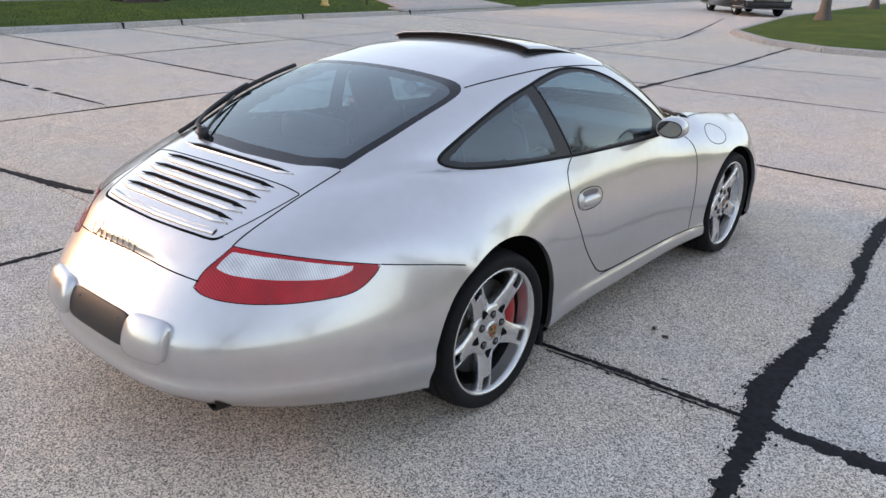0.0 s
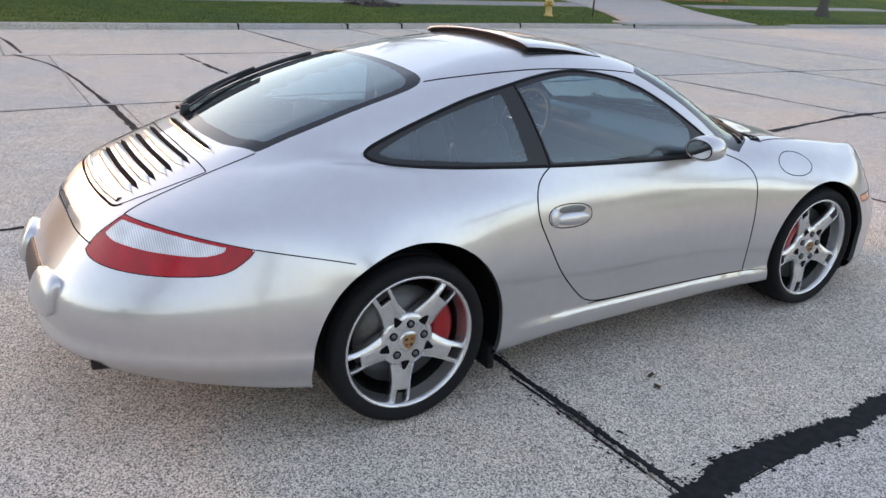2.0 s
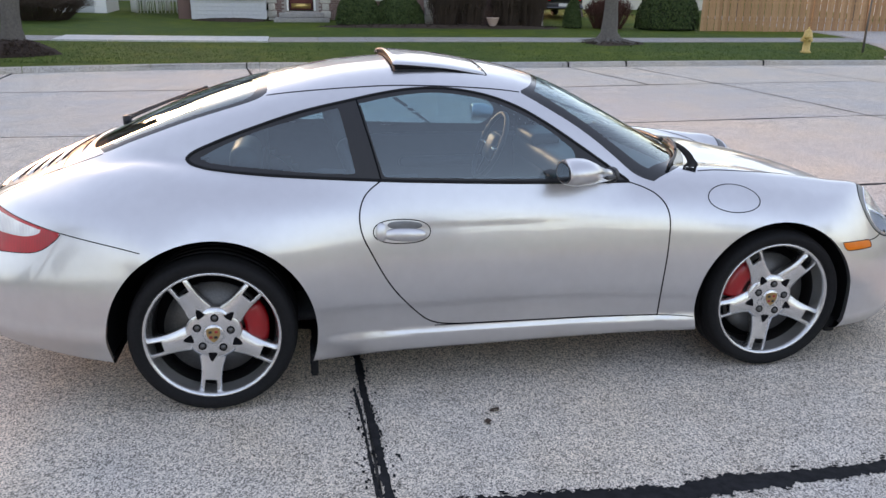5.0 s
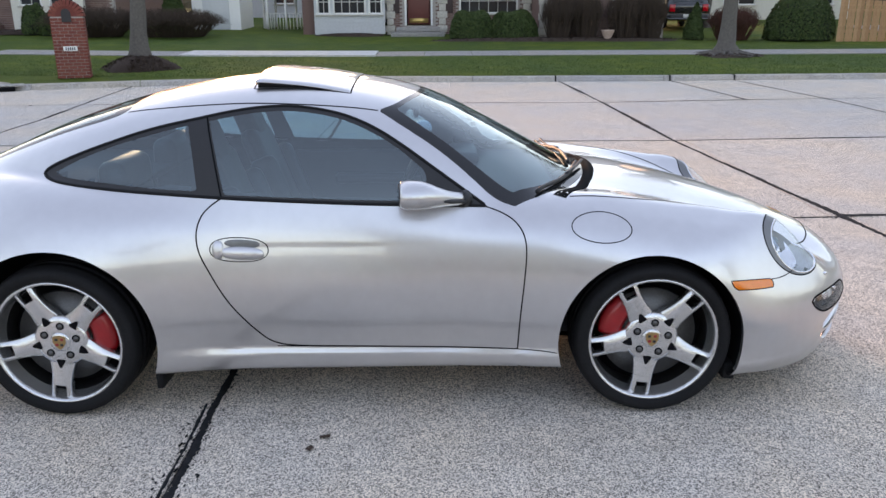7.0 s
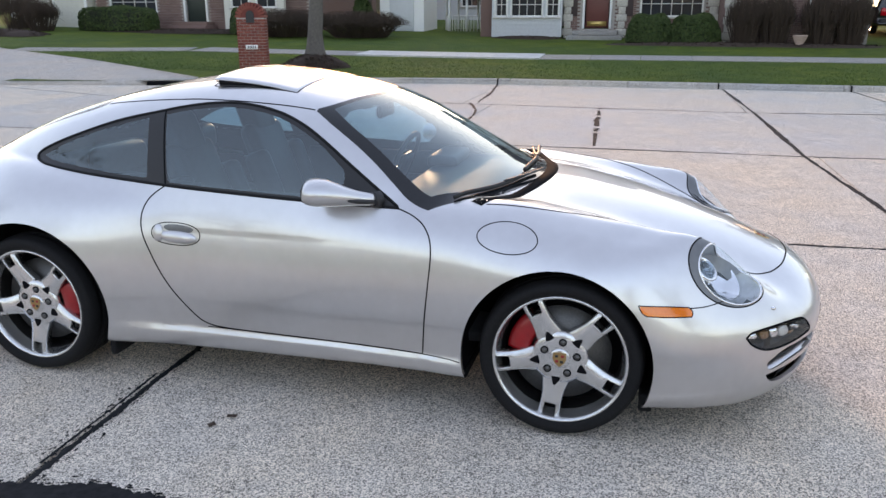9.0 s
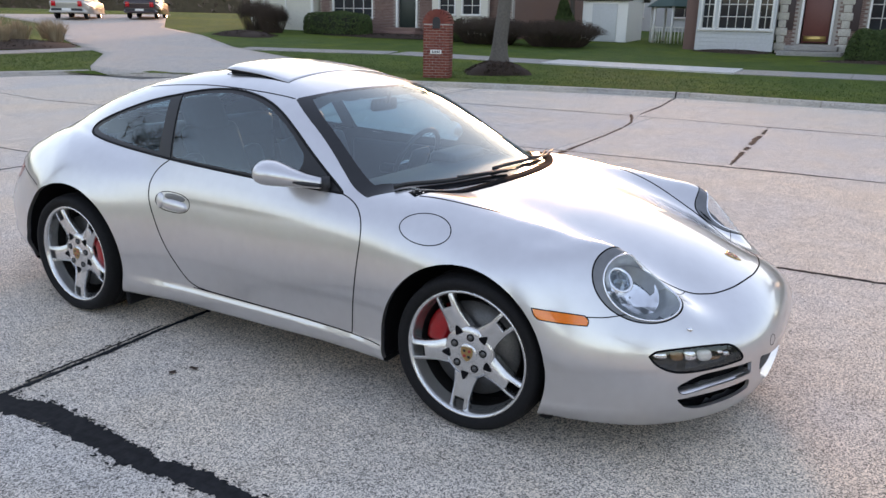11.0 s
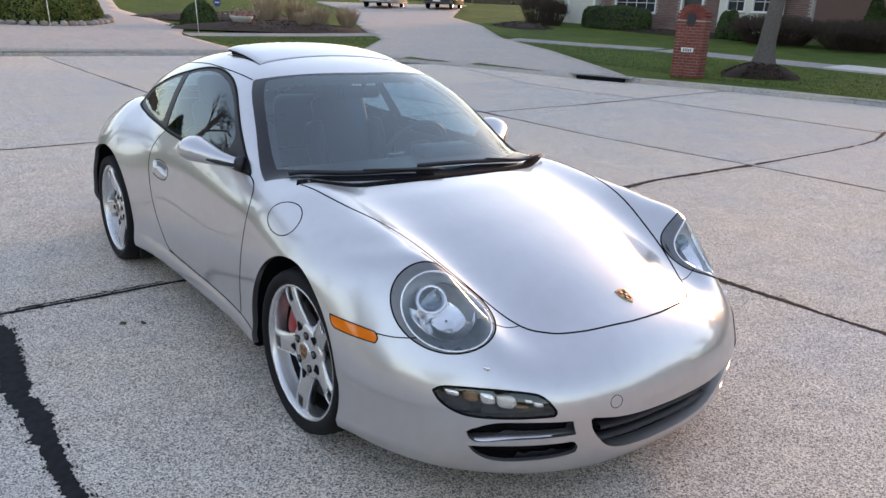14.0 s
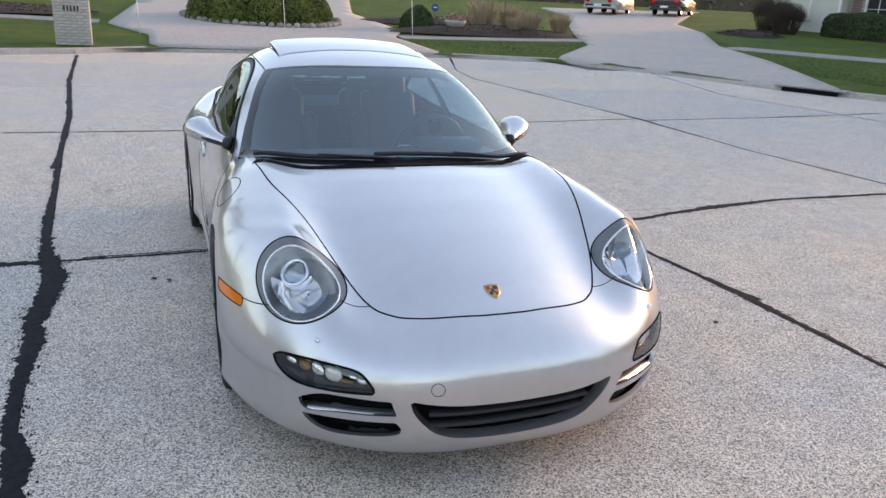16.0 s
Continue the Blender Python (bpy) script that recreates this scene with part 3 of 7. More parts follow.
SCREEN_EDGE = outline([(2.19, 0), (2.155, .21), (2.075, .42), (1.96, .60)], [(1.805, .698), (1.70, .672), (1.55, .618), (1.40, .565), (1.325, .532)], [(1.262, .498), (1.33, .42), (1.385, .25), (1.41, .1)], [(1.415, 0), (1.415, -.06), (2.19, -.06)])
SCREEN_GLASS = outline([(2.13, 0), (2.09, .21), (2.01, .41), (1.92, .545)], [(1.80, .64), (1.70, .618), (1.55, .568), (1.43, .522)], [(1.335, .468), (1.365, .4), (1.41, .25), (1.435, .1)], [(1.44, 0), (1.44, -.06), (2.13, -.06)])
REAR_EDGE = outline([(-.505, 0), (-.495, .15), (-.47, .3)], [(-.405, .435), (-.17, .468), (.068, .478), (.19, .468)], [(.235, .44), (.237, .40), (.235, .3), (.228, .1)], [(.226, 0), (.226, -.06), (-.505, -.06)])
REAR_GLASS = outline([(-.455, 0), (-.445, .15), (-.425, .29)], [(-.37, .41), (-.16, .443), (.055, .455), (.155, .445)], [(.185, .41), (.195, .3), (.193, .1)], [(.193, 0), (.193, -.06), (-.41, -.06)])
LID = outline([(-.52, 0), (-.51, .15), (-.485, .3)], [(-.41, .436), (-.5, .427), (-.65, .415), (-.8, .404)], [(-.842, .401), (-.9, .386), (-.955, .362)], [(-.985, .3), (-1.005, .15)], [(-1.01, 0), (-1.01, -.06), (-.52, -.06)])
GRILLE_LID = outline([(-.588, 0), (-.586, .2)], [(-.572, .412), (-.65, .398), (-.75, .374)], [(-.83, .348), (-.862, .315), (-.88, .2), (-.887, .1)], [(-.89, 0), (-.89, -.06), (-.588, -.06)])
LAMP = ellipse(.004, .008, .178, .133, -.55)
LAMP_IN = ellipse(.022, .006, .152, .113, -.55)
FOG = outline([(.716, .432), (.69, .449), (.6, .457), (.5, .451)], [(.468, .434), (.447, .40)], [(.452, .386), (.55, .376), (.64, .370), (.68, .380), (.707, .405)])
INTAKE_T = outline([(.655, .318), (.6, .352), (.54, .362)], [(.398, .366), (.385, .33)], [(.378, .313), (.54, .298), (.63, .28)])
INTAKE_B = outline([(.645, .262), (.54, .275)], [(.378, .288), (.362, .262)], [(.365, .243), (.42, .228), (.55, .212), (.61, .225)])
MOUTH = outline([(0, .348), (.18, .352), (.27, .36)], [(.345, .372), (.325, .32), (.275, .262), (.235, .238), (.18, .224), (.08, .215)], [(0, .213), (-.06, .213), (-.06, .348)])
TAIL = outline([(.117, .778), (.272, .763), (.449, .738)], [(.583, .716), (.565, .69), (.52, .655), (.47, .638)], [(.40, .631), (.3, .627), (.18, .628), (.08, .634), (.02, .645)], [(-.008, .66), (.03, .71)])
TAIL_CLEAR = outline([(.118, .765), (.27, .752), (.41, .733)], [(.50, .719), (.47, .70), (.4, .69)], [(.25, .694), (.12, .704)], [(.063, .718), (.09, .745)])
INDICATOR = outline([(2.622, .572), (2.72, .567)], [(2.797, .56), (2.812, .545)], [(2.812, .527), (2.73, .530)], [(2.652, .535), (2.635, .548)])
FUEL_CAP = ellipse(2.132, .764, .115, .05, -.05)
FRONT_CLIP = outline([(2.60, .552), (2.72, .545), (2.83, .552), (2.9, .562)], [(2.98, .60), (3.05, .59)], [(3.23, .576), (3.5, .56)], [(3.5, .0), (2.4, .0)], [(2.4, .45)])
REAR_CLIP = outline([(-.17, .658), (-.338, .686), (-.515, .716)], [(-.56, .69), (-.62, .64), (-.72, .626)], [(-.85, .624), (-.94, .634), (-.985, .672)], [(-1.3, .69)], [(-1.3, .0), (-.1, .0)], [(-.1, .5)])


def circle(cx, cz, r):
    def f(p):
        q = fold(p)
        return np.maximum(np.hypot(q[:, 0] - cx, q[:, 2] - cz) - r, (.5 - q[:, 1]) * 1.0)
    return f


def build_skin(car):
    bm = bmesh.new()
    v, q = net(skin, (-1.25, -1.003, .05), (3.5, 1.003, 1.4), .017)
    v = settle(skin, v)
    me = bpy.data.meshes.new("tmp")
    me.from_pydata(v.tolist(), [], q.tolist())
    bm.from_mesh(me)
    bpy.data.meshes.remove(me)
    R = {k: region(w, l) for k, w, l in (("dlo", from_side, DLO), ("quarter", from_side, QUARTER), ("doorglass", from_side, DOOR_GLASS), ("door", from_side, DOOR), ("hood", from_top, HOOD),
                                         ("screen", from_top, SCREEN_EDGE), ("screenglass", from_top, SCREEN_GLASS), ("rear", from_top, REAR_EDGE), ("rearglass", from_top, REAR_GLASS), ("lid", from_top, LID),
                                         ("lamp", from_lamp, LAMP), ("lampin", from_lamp, LAMP_IN), ("fog", from_front, FOG), ("it", from_front, INTAKE_T), ("ib", from_front, INTAKE_B), ("mouth", from_front, MOUTH),
                                         ("tail", from_tail, TAIL), ("tailclear", from_tail, TAIL_CLEAR), ("ind", from_side, INDICATOR), ("front", from_side, FRONT_CLIP), ("rearclip", from_side, REAR_CLIP))}
    R["ar"], R["af"] = circle(*ARCH_R), circle(*ARCH_F)
    R["front"], R["rearclip"] = (lambda p: inside_of(p[:, (0, 2)], FRONT_CLIP)), (lambda p: inside_of(p[:, (0, 2)], REAR_CLIP))
    for f in R.values():
        cut(bm, f)

    def low(name, *also):
        return lambda c: (R[name](c) < 0) & np.all([R[a](c) > 0 for a in also], axis=0) if also else R[name](c) < 0

    def side(fn, sgn):
        return lambda c: fn(c) & (c[:, 1] * sgn > 0)
    belly = lambda c: (c[:, 2] < .3) & (normals(c)[:, 2] < -.75)
    hole = lambda c: (R["ar"](c) < 0) | (R["af"](c) < 0) | (R["it"](c) < 0) | (R["ib"](c) < 0) | (R["mouth"](c) < 0)
    tests = [("hole", hole), ("belly", belly)]
    for sgn, n in ((-1, "r"), (1, "l")):
        tests += [("quarter_window_" + n, side(low("quarter"), sgn)), ("side_window_" + n, side(low("doorglass"), sgn)), ("window_trim_" + n, side(low("dlo"), sgn)), ("tail_clear_" + n, side(low("tailclear"), sgn)), ("tail_" + n, side(low("tail"), sgn)),
                  ("lamp_" + n, side(low("lampin"), sgn)), ("lamp_ring_" + n, side(low("lamp"), sgn)), ("fog_" + n, side(low("fog"), sgn)), ("ind_" + n, side(low("ind"), sgn)), ("door_" + n, side(low("door"), sgn))]
    tests += [("windscreen", low("screenglass")), ("screen_border", low("screen")), ("rear_window", low("rearglass")), ("rear_border", low("rear")), ("bonnet", low("hood")), ("engine_lid", low("lid")), ("front_bumper", low("front")), ("rear_bumper", low("rearclip")),
              ("roof", lambda c: (c[:, 2] > 1.0) & (c[:, 0] > -.3) & (c[:, 0] < 1.7) & (np.abs(c[:, 1]) < .495 - .02 * (c[:, 0] - .7)))]
    P, F = pieces_of(bm, tests)
    bm.free()
    P = settle(skin, P, 2, .003)
    N = normals(P)
    names = {"quarter_window": ("rear_side_window", GLASS_SIDE, "dark tinted rear side glass"), "side_window": ("door_window", GLASS_SIDE, "tinted door glass"), "window_trim": ("window_surround", TRIM, "black window surround"),
             "tail_clear": ("reversing_lens", CLEAR_LENS, "clear ribbed lens"), "tail": ("tail_lamp", RED_LENS, "red tail lamp lens"), "lamp": ("headlamp_cover", CLEAR, "clear headlamp cover"), "lamp_ring": ("headlamp_ring", LAMP_GREY, "dark grey headlamp surround"),
             "fog": ("fog_lamp_cover", CLEAR, "clear fog lamp cover"), "ind": ("side_marker", AMBER, "amber side marker lens"), "door": ("door", SILVER, "closed silver door")}
    single = {"windscreen": ("windscreen", GLASS_FRONT, "clear windscreen glass"), "screen_border": ("windscreen_border", FRIT, "black windscreen border"), "rear_window": ("rear_window", GLASS_REAR, "sloping tinted rear glass"), "rear_border": ("rear_window_border", FRIT, "black rear glass border"),
              "bonnet": ("bonnet", SILVER, ""), "engine_lid": ("engine_lid", SILVER, ""), "front_bumper": ("front_bumper", SILVER, ""), "rear_bumper": ("rear_bumper", SILVER, ""), "roof": ("roof", SILVER, ""), "rest": ("body", SILVER, "silver wings, sills and pillars"), "belly": ("underbody", TRIM, "black underbody")}
    made = {}
    for key, faces in F.items():
        if key == "hole" or not faces:
            continue
        name, mat, label = single[key] if key in single else names[key[:-2]]
        made[key] = part(name, piece_mesh(name, P, faces, N), mat, car, label)
        if mat in (GLASS_SIDE, GLASS_FRONT, GLASS_REAR, CLEAR):
            made[key].visible_shadow = False
    # dark inner shell: lining of the cabin and what lies behind the openings
    inner = lambda p: skin(p) + .035
    v, q = net(inner, (-1.25, -1.0, .05), (3.5, 1.0, 1.4), .04)
    v = settle(inner, v)
    c = v[q].mean(1)
    keep = (R["dlo"](c) > -.012) & (R["screen"](c) > -.03) & (R["rear"](c) > -.02) & (R["ar"](c) > .04) & (R["af"](c) > .04) & (R["lamp"](c) > -.01) & (R["fog"](c) > 0) & (R["it"](c) > .004) & (R["ib"](c) > .004) & (R["mouth"](c) > .004)
    n = normals(v, inner)
    part("inner_shell", piece_mesh("inner_shell", v, q[keep].tolist(), n), CABIN_DARK, car, "dark grey cabin lining and inner shell")
    return made


def shut_line(car, view, line, width=.005, closed=True, both=True, name="panel_gap", mat=None, sy=-1, lift=.0012):
    flat = dense(line, .012, closed)
    flat = flat[flat[:, 1] >= -.001] if view is from_top else flat
    for sgn in ((-1, 1) if both else (sy,)):
        p = lay(view, flat, sgn)
        part(name, ribbon(p, normals(p), width, lift), mat or GAP, car)


car = tagged(new("sports_car"), "silver two-door sports coupe parked on the concrete street", "car")
skin_parts = build_skin(car)


def lay_rear(flat):
    f = np.asarray(flat, float)
    n = len(f)
    return cast(np.stack((np.full(n, -1.8), f[:, 0], f[:, 1]), -1), np.tile((1., 0, 0), (n, 1)))


def blob(place, loop, height, rings=8, power=3.0, sink=.004, lean=(0, 0, 0)):
    """A swelling plate on the skin inside a flat loop."""
    loop = np.asarray(loop)
    c = loop.mean(0)
    k = len(loop)
    rs = np.sin(np.linspace(0, 1, rings) * np.pi / 2)
    flat = np.concatenate([c + (loop - c) * r for r in rs[1:]] + [c[None]])
    p = place(flat)
    n = normals(p)
    h = np.concatenate([np.full(k, height * (1 - r ** power) ** (1 / power) - (sink if r > .999 else 0)) for r in rs[1:]] + [[height]])
    p = p + n * h[:, None] + np.asarray(lean) * np.clip(h, 0, 1)[:, None]
    vs, fs = p.tolist(), []
    for j in range(rings - 2):
        for i in range(k):
            a, b = j * k + i, j * k + (i + 1) % k
            fs.append((a, b, b + k, a + k))
    for i in range(k):
        fs.append((i, (i + 1) % k, len(vs) - 1))
    bm = shape(vs, fs)
    bmesh.ops.recalc_face_normals(bm, faces=bm.faces)
    return bm


# shut lines and trims on the skin
half = lambda line: line[line[:, 1] >= 0]
shut_line(car, from_side, dense(np.vstack((DOOR, DOOR[:1])), .01), .0055, False, name="door_gap")
shut_line(car, from_top, half(HOOD[(HOOD[:, 0] > 2.02) & (HOOD[:, 1] >= 0)][np.argsort(HOOD[(HOOD[:, 0] > 2.02) & (HOOD[:, 1] >= 0)][:, 0] * 0, kind="stable")])[18:], .006, False, name="bonnet_gap")
shut_line(car, from_top, spline([(-.41, .436), (-.5, .427), (-.65, .415), (-.8, .404), (-.842, .401)], 6), .005, False, name="engine_lid_gap")
for sy in (-1, 1):
    p = lay_rear(dense(np.array([(.0, .698), (.15, .694), (.3, .684), (.362, .678)]) * (sy, 1), .012))
    part("rear_seam", ribbon(p, normals(p), .005), GAP, car)
    p = lay(from_side, spline([(-.515, .716), (-.338, .686), (-.225, .664)], 10), sy)
    part("rear_seam", ribbon(p, normals(p), .004), GAP, car)
    p = lay(from_side, spline([(2.80, .556), (2.85, .556), (2.89, .561), (2.925, .568)], 8), sy)
    part("front_seam", ribbon(p, normals(p), .004), GAP, car)
    p = lay(from_top, spline([(3.02, .505), (3.035, .45), (3.043, .402)], 8), sy)
    part("front_seam", ribbon(p, normals(p), .003), GAP, car)
    p = lay(from_top, spline([(.235, .455), (.45, .482), (.7, .497), (1.0, .505), (1.262, .498)], 10), sy)
    part("roof_seam", ribbon(p, normals(p), .006), GAP, car)
    # rubber frame round the side glass, the pillar line, chrome-free edges
    p = lay(from_side, dense(np.vstack((DLO, DLO[:1])), .012), sy)
    part("window_seal", ribbon(p, normals(p), .012, .004), RUBBER, car)
    p = lay(from_side, spline([(.585, 1.162), (.63, 1.0), (.662, .875)], 10), sy)
    part("pillar_gap", ribbon(p, normals(p), .006, .002), GAP, car)
    p = lay(from_side, spline([(.86, .291), (1.2, .287), (1.7, .283), (1.9, .277), (1.97, .270)], 10), sy)
    part("sill_gap", ribbon(p, normals(p), .004, .0012), GAP, car)
    # wheel arches: rolled lip and black liner
    for cx, cz, r in (ARCH_R, ARCH_F):
        a0 = math.asin((.19 - cz) / r)
        w = np.linspace(a0 + .02, math.pi - a0 - .02, 70)
        flat = np.stack((cx + r * np.cos(w), cz + r * np.sin(w)), -1)
        p = lay(from_side, flat, sy)
        part("arch_lip", flange(p, (0, -sy, 0), .022), SILVER, car)
        q = p.copy()
        q[:, 1] = sy * .43
        inner = np.stack((cx + (r + .012) * np.cos(w), np.full(len(w), sy * .42), cz + (r + .012) * np.sin(w)), -1)
        o2 = p + np.array((0, -sy, 0)) * .02
        o2[:, 0], o2[:, 2] = inner[:, 0], inner[:, 2]
        k = len(p)
        vs = np.concatenate((o2, inner, [[cx, sy * .42, cz]])).tolist()
        part("wheel_liner", shape(vs, [(i, i + 1, k + i + 1, k + i) for i in range(k - 1)] + [(k + i, k + i + 1, 2 * k) for i in range(k - 1)]), GAP, car, "black wheel arch liner")
    # fuel flap on one side only, door handle, seals of lamps
    if sy < 0:
        p = lay(from_side, dense(FUEL_CAP, .01, True), sy)
        part("fuel_flap_gap", ribbon(p, normals(p), .004), GAP, car)
    hand = ellipse(.733, .685, .112, .046, -.03, power=2.4)
    p = lay(from_side, dense(hand, .008, True), sy)
    part("handle_gap", ribbon(p, normals(p), .004), GAP, car)
    handle = part("door_handle", blob(lambda f: lay(from_side, f, sy), ellipse(.745, .672, .085, .026, -.05, power=2.3), .016, power=2.2), SILVER, car, "silver door handle bar")
    # thin grey plate paints the grip recess's shadow onto the door
    part("handle_recess", blob(lambda f: lay(from_side, f, sy), ellipse(.745, .708, .07, .016, -.05, power=2.3), .0015), LAMP_GREY, handle, "shadowed grip recess")
    part("handle_cap", blob(lambda f: lay(from_side, f, sy), ellipse(.652, .686, .022, .036, 0, power=2.3), .012, power=2.2), SILVER, handle)
    p = lay(from_lamp, dense(LAMP, .01, True), sy)
    part("headlamp_seal", ribbon(p, normals(p), .005, .0015), GAP, car)
    p = lay(from_lamp, dense(LAMP_IN, .01, True), sy)
    part("headlamp_bezel", ribbon(p, normals(p), .006, .003), CHROME, car, "bright inner headlamp ring")
    p = lay(from_front, dense(FOG, .01, True), sy)
    part("fog_lamp_seal", ribbon(p, normals(p), .007, .002), GAP, car)
    p = lay(from_tail, dense(TAIL, .01, True), sy)
    part("tail_lamp_seal", ribbon(p, normals(p), .003, .001), GAP, car)
    p = lay(from_side, dense(INDICATOR, .01, True), sy)
    part("side_marker_seal", ribbon(p, normals(p), .004, .001), GAP, car)
    # inside the headlamp: bowl, reflector shelves, projector
    flip = np.array((1, sy, 1))
    ring = np.array([LAMP_C + u * LAMP_U + v * LAMP_V for u, v in LAMP_IN * 1.02])
    back = np.array([LAMP_C + u * LAMP_U + v * LAMP_V - LAMP_N * .11 for u, v in LAMP_IN * .8])
    edge = cast(ring + LAMP_N * .3, np.tile(-LAMP_N, (len(ring), 1))) - LAMP_N * .004
    k = len(ring)
    vs = np.concatenate((edge, back, [back.mean(0)])) * flip
    part("headlamp_bowl", shape(vs.tolist(), [(i, (i + 1) % k, k + (i + 1) % k, k + i) for i in range(k)] + [(k + i, k + (i + 1) % k, 2 * k) for i in range(k)]), LAMP_BOWL, car, "grey headlamp housing")

    def in_lamp(u, v, d):
        return Vector((LAMP_C + u * LAMP_U + v * LAMP_V - LAMP_N * d) * flip)
    turn = Vector(LAMP_N * flip).to_track_quat("Z", "Y").to_matrix().to_4x4()
    m = Matrix.Translation(in_lamp(-.050, .022, .045)) @ turn
    pro = bmesh.new()
    bmesh.ops.create_uvsphere(pro, u_segments=28, v_segments=14, radius=.036, matrix=m)
    part("projector_lens", pro, glazing("projector_glass", (.6, .65, .7), 1.9), car, "round glass projector lens")
    part("projector_ring", joined(lathe([(.036, .0), (.042, .012), (.05, .01), (.053, -.02), (.036, -.03)], 32, "Z")), CHROME, car).matrix_local = m
    m2 = Matrix.Translation(in_lamp(.018, .0, .06)) @ turn
    part("lamp_reflector", lathe([(.004, -.03), (.035, -.026), (.065, -.010), (.088, .018), (.09, .02)], 36, "Z"), REFLECTOR, car, "bright faceted lamp reflector").matrix_local = m2
    shelf = ellipse(.0, 0, .130, .095, -.55)[6:20]
    sv = [in_lamp(u, v, .035) for u, v in shelf] + [in_lamp(u * .6, v * .55, .07) for u, v in shelf]
    part("lamp_shelf", shape(sv, [(i, i + 1, 14 + i + 1, 14 + i) for i in range(13)]), REFLECTOR, car)
    sv = [in_lamp(-u + .02, -v, .03) for u, v in shelf] + [in_lamp(-u * .62 + .02, -v * .5, .06) for u, v in shelf]
    part("lamp_shelf", shape(sv, [(i, i + 1, 14 + i + 1, 14 + i) for i in range(13)]), LAMP_GREY, car)
    part("headlamp_washer", blob(lambda f: lay(from_front, f, sy), ellipse(.592, .512, .008, .007), .009, power=2), CHROME, car, "chrome washer nozzle")
    # inside the fog lamp
    f2 = FOG.mean(0) + (FOG - FOG.mean(0)) * 1.05
    p = lay(from_front, f2, sy)
    n = normals(p)
    k = len(p)
    deep = p - n * .05
    vs = np.concatenate((p - n * .004, deep, [deep.mean(0)])).tolist()
    part("fog_lamp_housing", shape(vs, [(i, (i + 1) % k, k + (i + 1) % k, k + i) for i in range(k)] + [(k + i, k + (i + 1) % k, 2 * k) for i in range(k)]), TRIM, car, "black fog lamp housing")
    for y, z, a, b, mat in ((.688, .428, .017, .015, CHROME), (.648, .424, .016, .019, AMBER_DIM), (.612, .422, .017, .024, REFLECTOR), (.568, .418, .024, .024, WHITE_DIFFUSER), (.512, .424, .012, .010, CHROME), (.487, .412, .016, .014, REFLECTOR), (.535, .402, .022, .008, AMBER_DIM)):
        bm = blob(lambda f: lay(from_front, f, sy) - normals(lay(from_front, f, sy)) * .03, ellipse(y, z, a, b, 0, power=3), .008, power=2)
        part("fog_reflector", bm, mat, car)
    # bars in the side intakes, lips of the openings
    bar = dense(np.array([(.652, .268), (.56, .288), (.45, .298), (.36, .302)]), .012)
    p = lay(from_front, bar, sy)
    part("intake_bar", ribbon(p - normals(p) * .012, normals(p), .018, .008, .03), SILVER, car, "silver bar across the intake")
    for loop in (INTAKE_T, INTAKE_B):
        p = lay(from_front, dense(loop, .012, True), sy)
        part("intake_lip", flange(p, -normals(p), .014), SILVER, car)
        c = loop.mean(0)
        q = lay(from_front, c + (loop - c) * 1.1, sy)
        qn = normals(q)
        d = q - qn * .05
        part("intake_back", shape(np.concatenate((d, [d.mean(0)])).tolist(), [(i, (i + 1) % len(d), len(d)) for i in range(len(d))]), GAP, car, "black intake opening")
    # side mirror on its foot
    stations = [(1.360, .838, .907, .062, .044), (1.364, .838, .907, .070, .051), (1.378, .838, .907, .074, .056), (1.402, .836, .907, .075, .0585), (1.438, .828, .906, .070, .0565), (1.472, .813, .899, .059, .0495), (1.507, .791, .889, .045, .040), (1.542, .766, .879, .033, .032), (1.575, .742, .872, .026, .0275), (1.600, .723, .868, .023, .026)]
    vs, fs, k = [], [], 28
    for i, (cx, cy, cz, wide, tall) in enumerate(stations):
        yaw = .10 + .75 * min(1, i / 8)
        for j in range(k):
            w = 2 * math.pi * j / k
            up, out = math.sin(w), math.cos(w)
            up = up if up > 0 else -abs(up) ** .85 * .86
            vs.append((cx + math.sin(yaw) * wide * out, (cy + math.cos(yaw) * wide * out) * sy, cz + tall * up))
        if i:
            fs += [((i - 1) * k + j, (i - 1) * k + (j + 1) % k, i * k + (j + 1) % k, i * k + j) for j in range(k)]
    fs += [tuple(range(k)), tuple(range((len(stations) - 1) * k, len(stations) * k))]
    ms = shape(vs, fs)
    bmesh.ops.recalc_face_normals(ms, faces=ms.faces)
    mirror = part("side_mirror", ms, SILVER, car, "silver teardrop side mirror")

    def on_back(u, v, out):
        return Vector((1.360 + math.sin(.1) * u - out, sy * (.838 + math.cos(.1) * u), .909 + v))
    gl = ellipse(0, .0, .056, .036, 0, 40, 2.2)
    gb = shape([on_back(u, v, .004) for u, v in gl], [tuple(range(40))])
    bmesh.ops.recalc_face_normals(gb, faces=gb.faces)
    part("mirror_glass", gb, MIRROR_GLASS, mirror, "mirror glass")
    part("mirror_rim", tube([on_back(u * 1.04, v * 1.05, .001) for u, v in np.vstack((gl, gl[:1]))], .003, 6, False), TRIM, mirror)
    slot = [(1.500 + .029, sy * (.796 + .040), .884), (1.530 + .024, sy * (.775 + .031), .877), (1.562 + .019, sy * (.751 + .022), .870), (1.590 + .017, sy * (.731 + .017), .866)]
    part("mirror_slot", tube(slot, [.004, .009, .009, .008], 10), TRIM, mirror, "dark slot above the lower mirror lip")
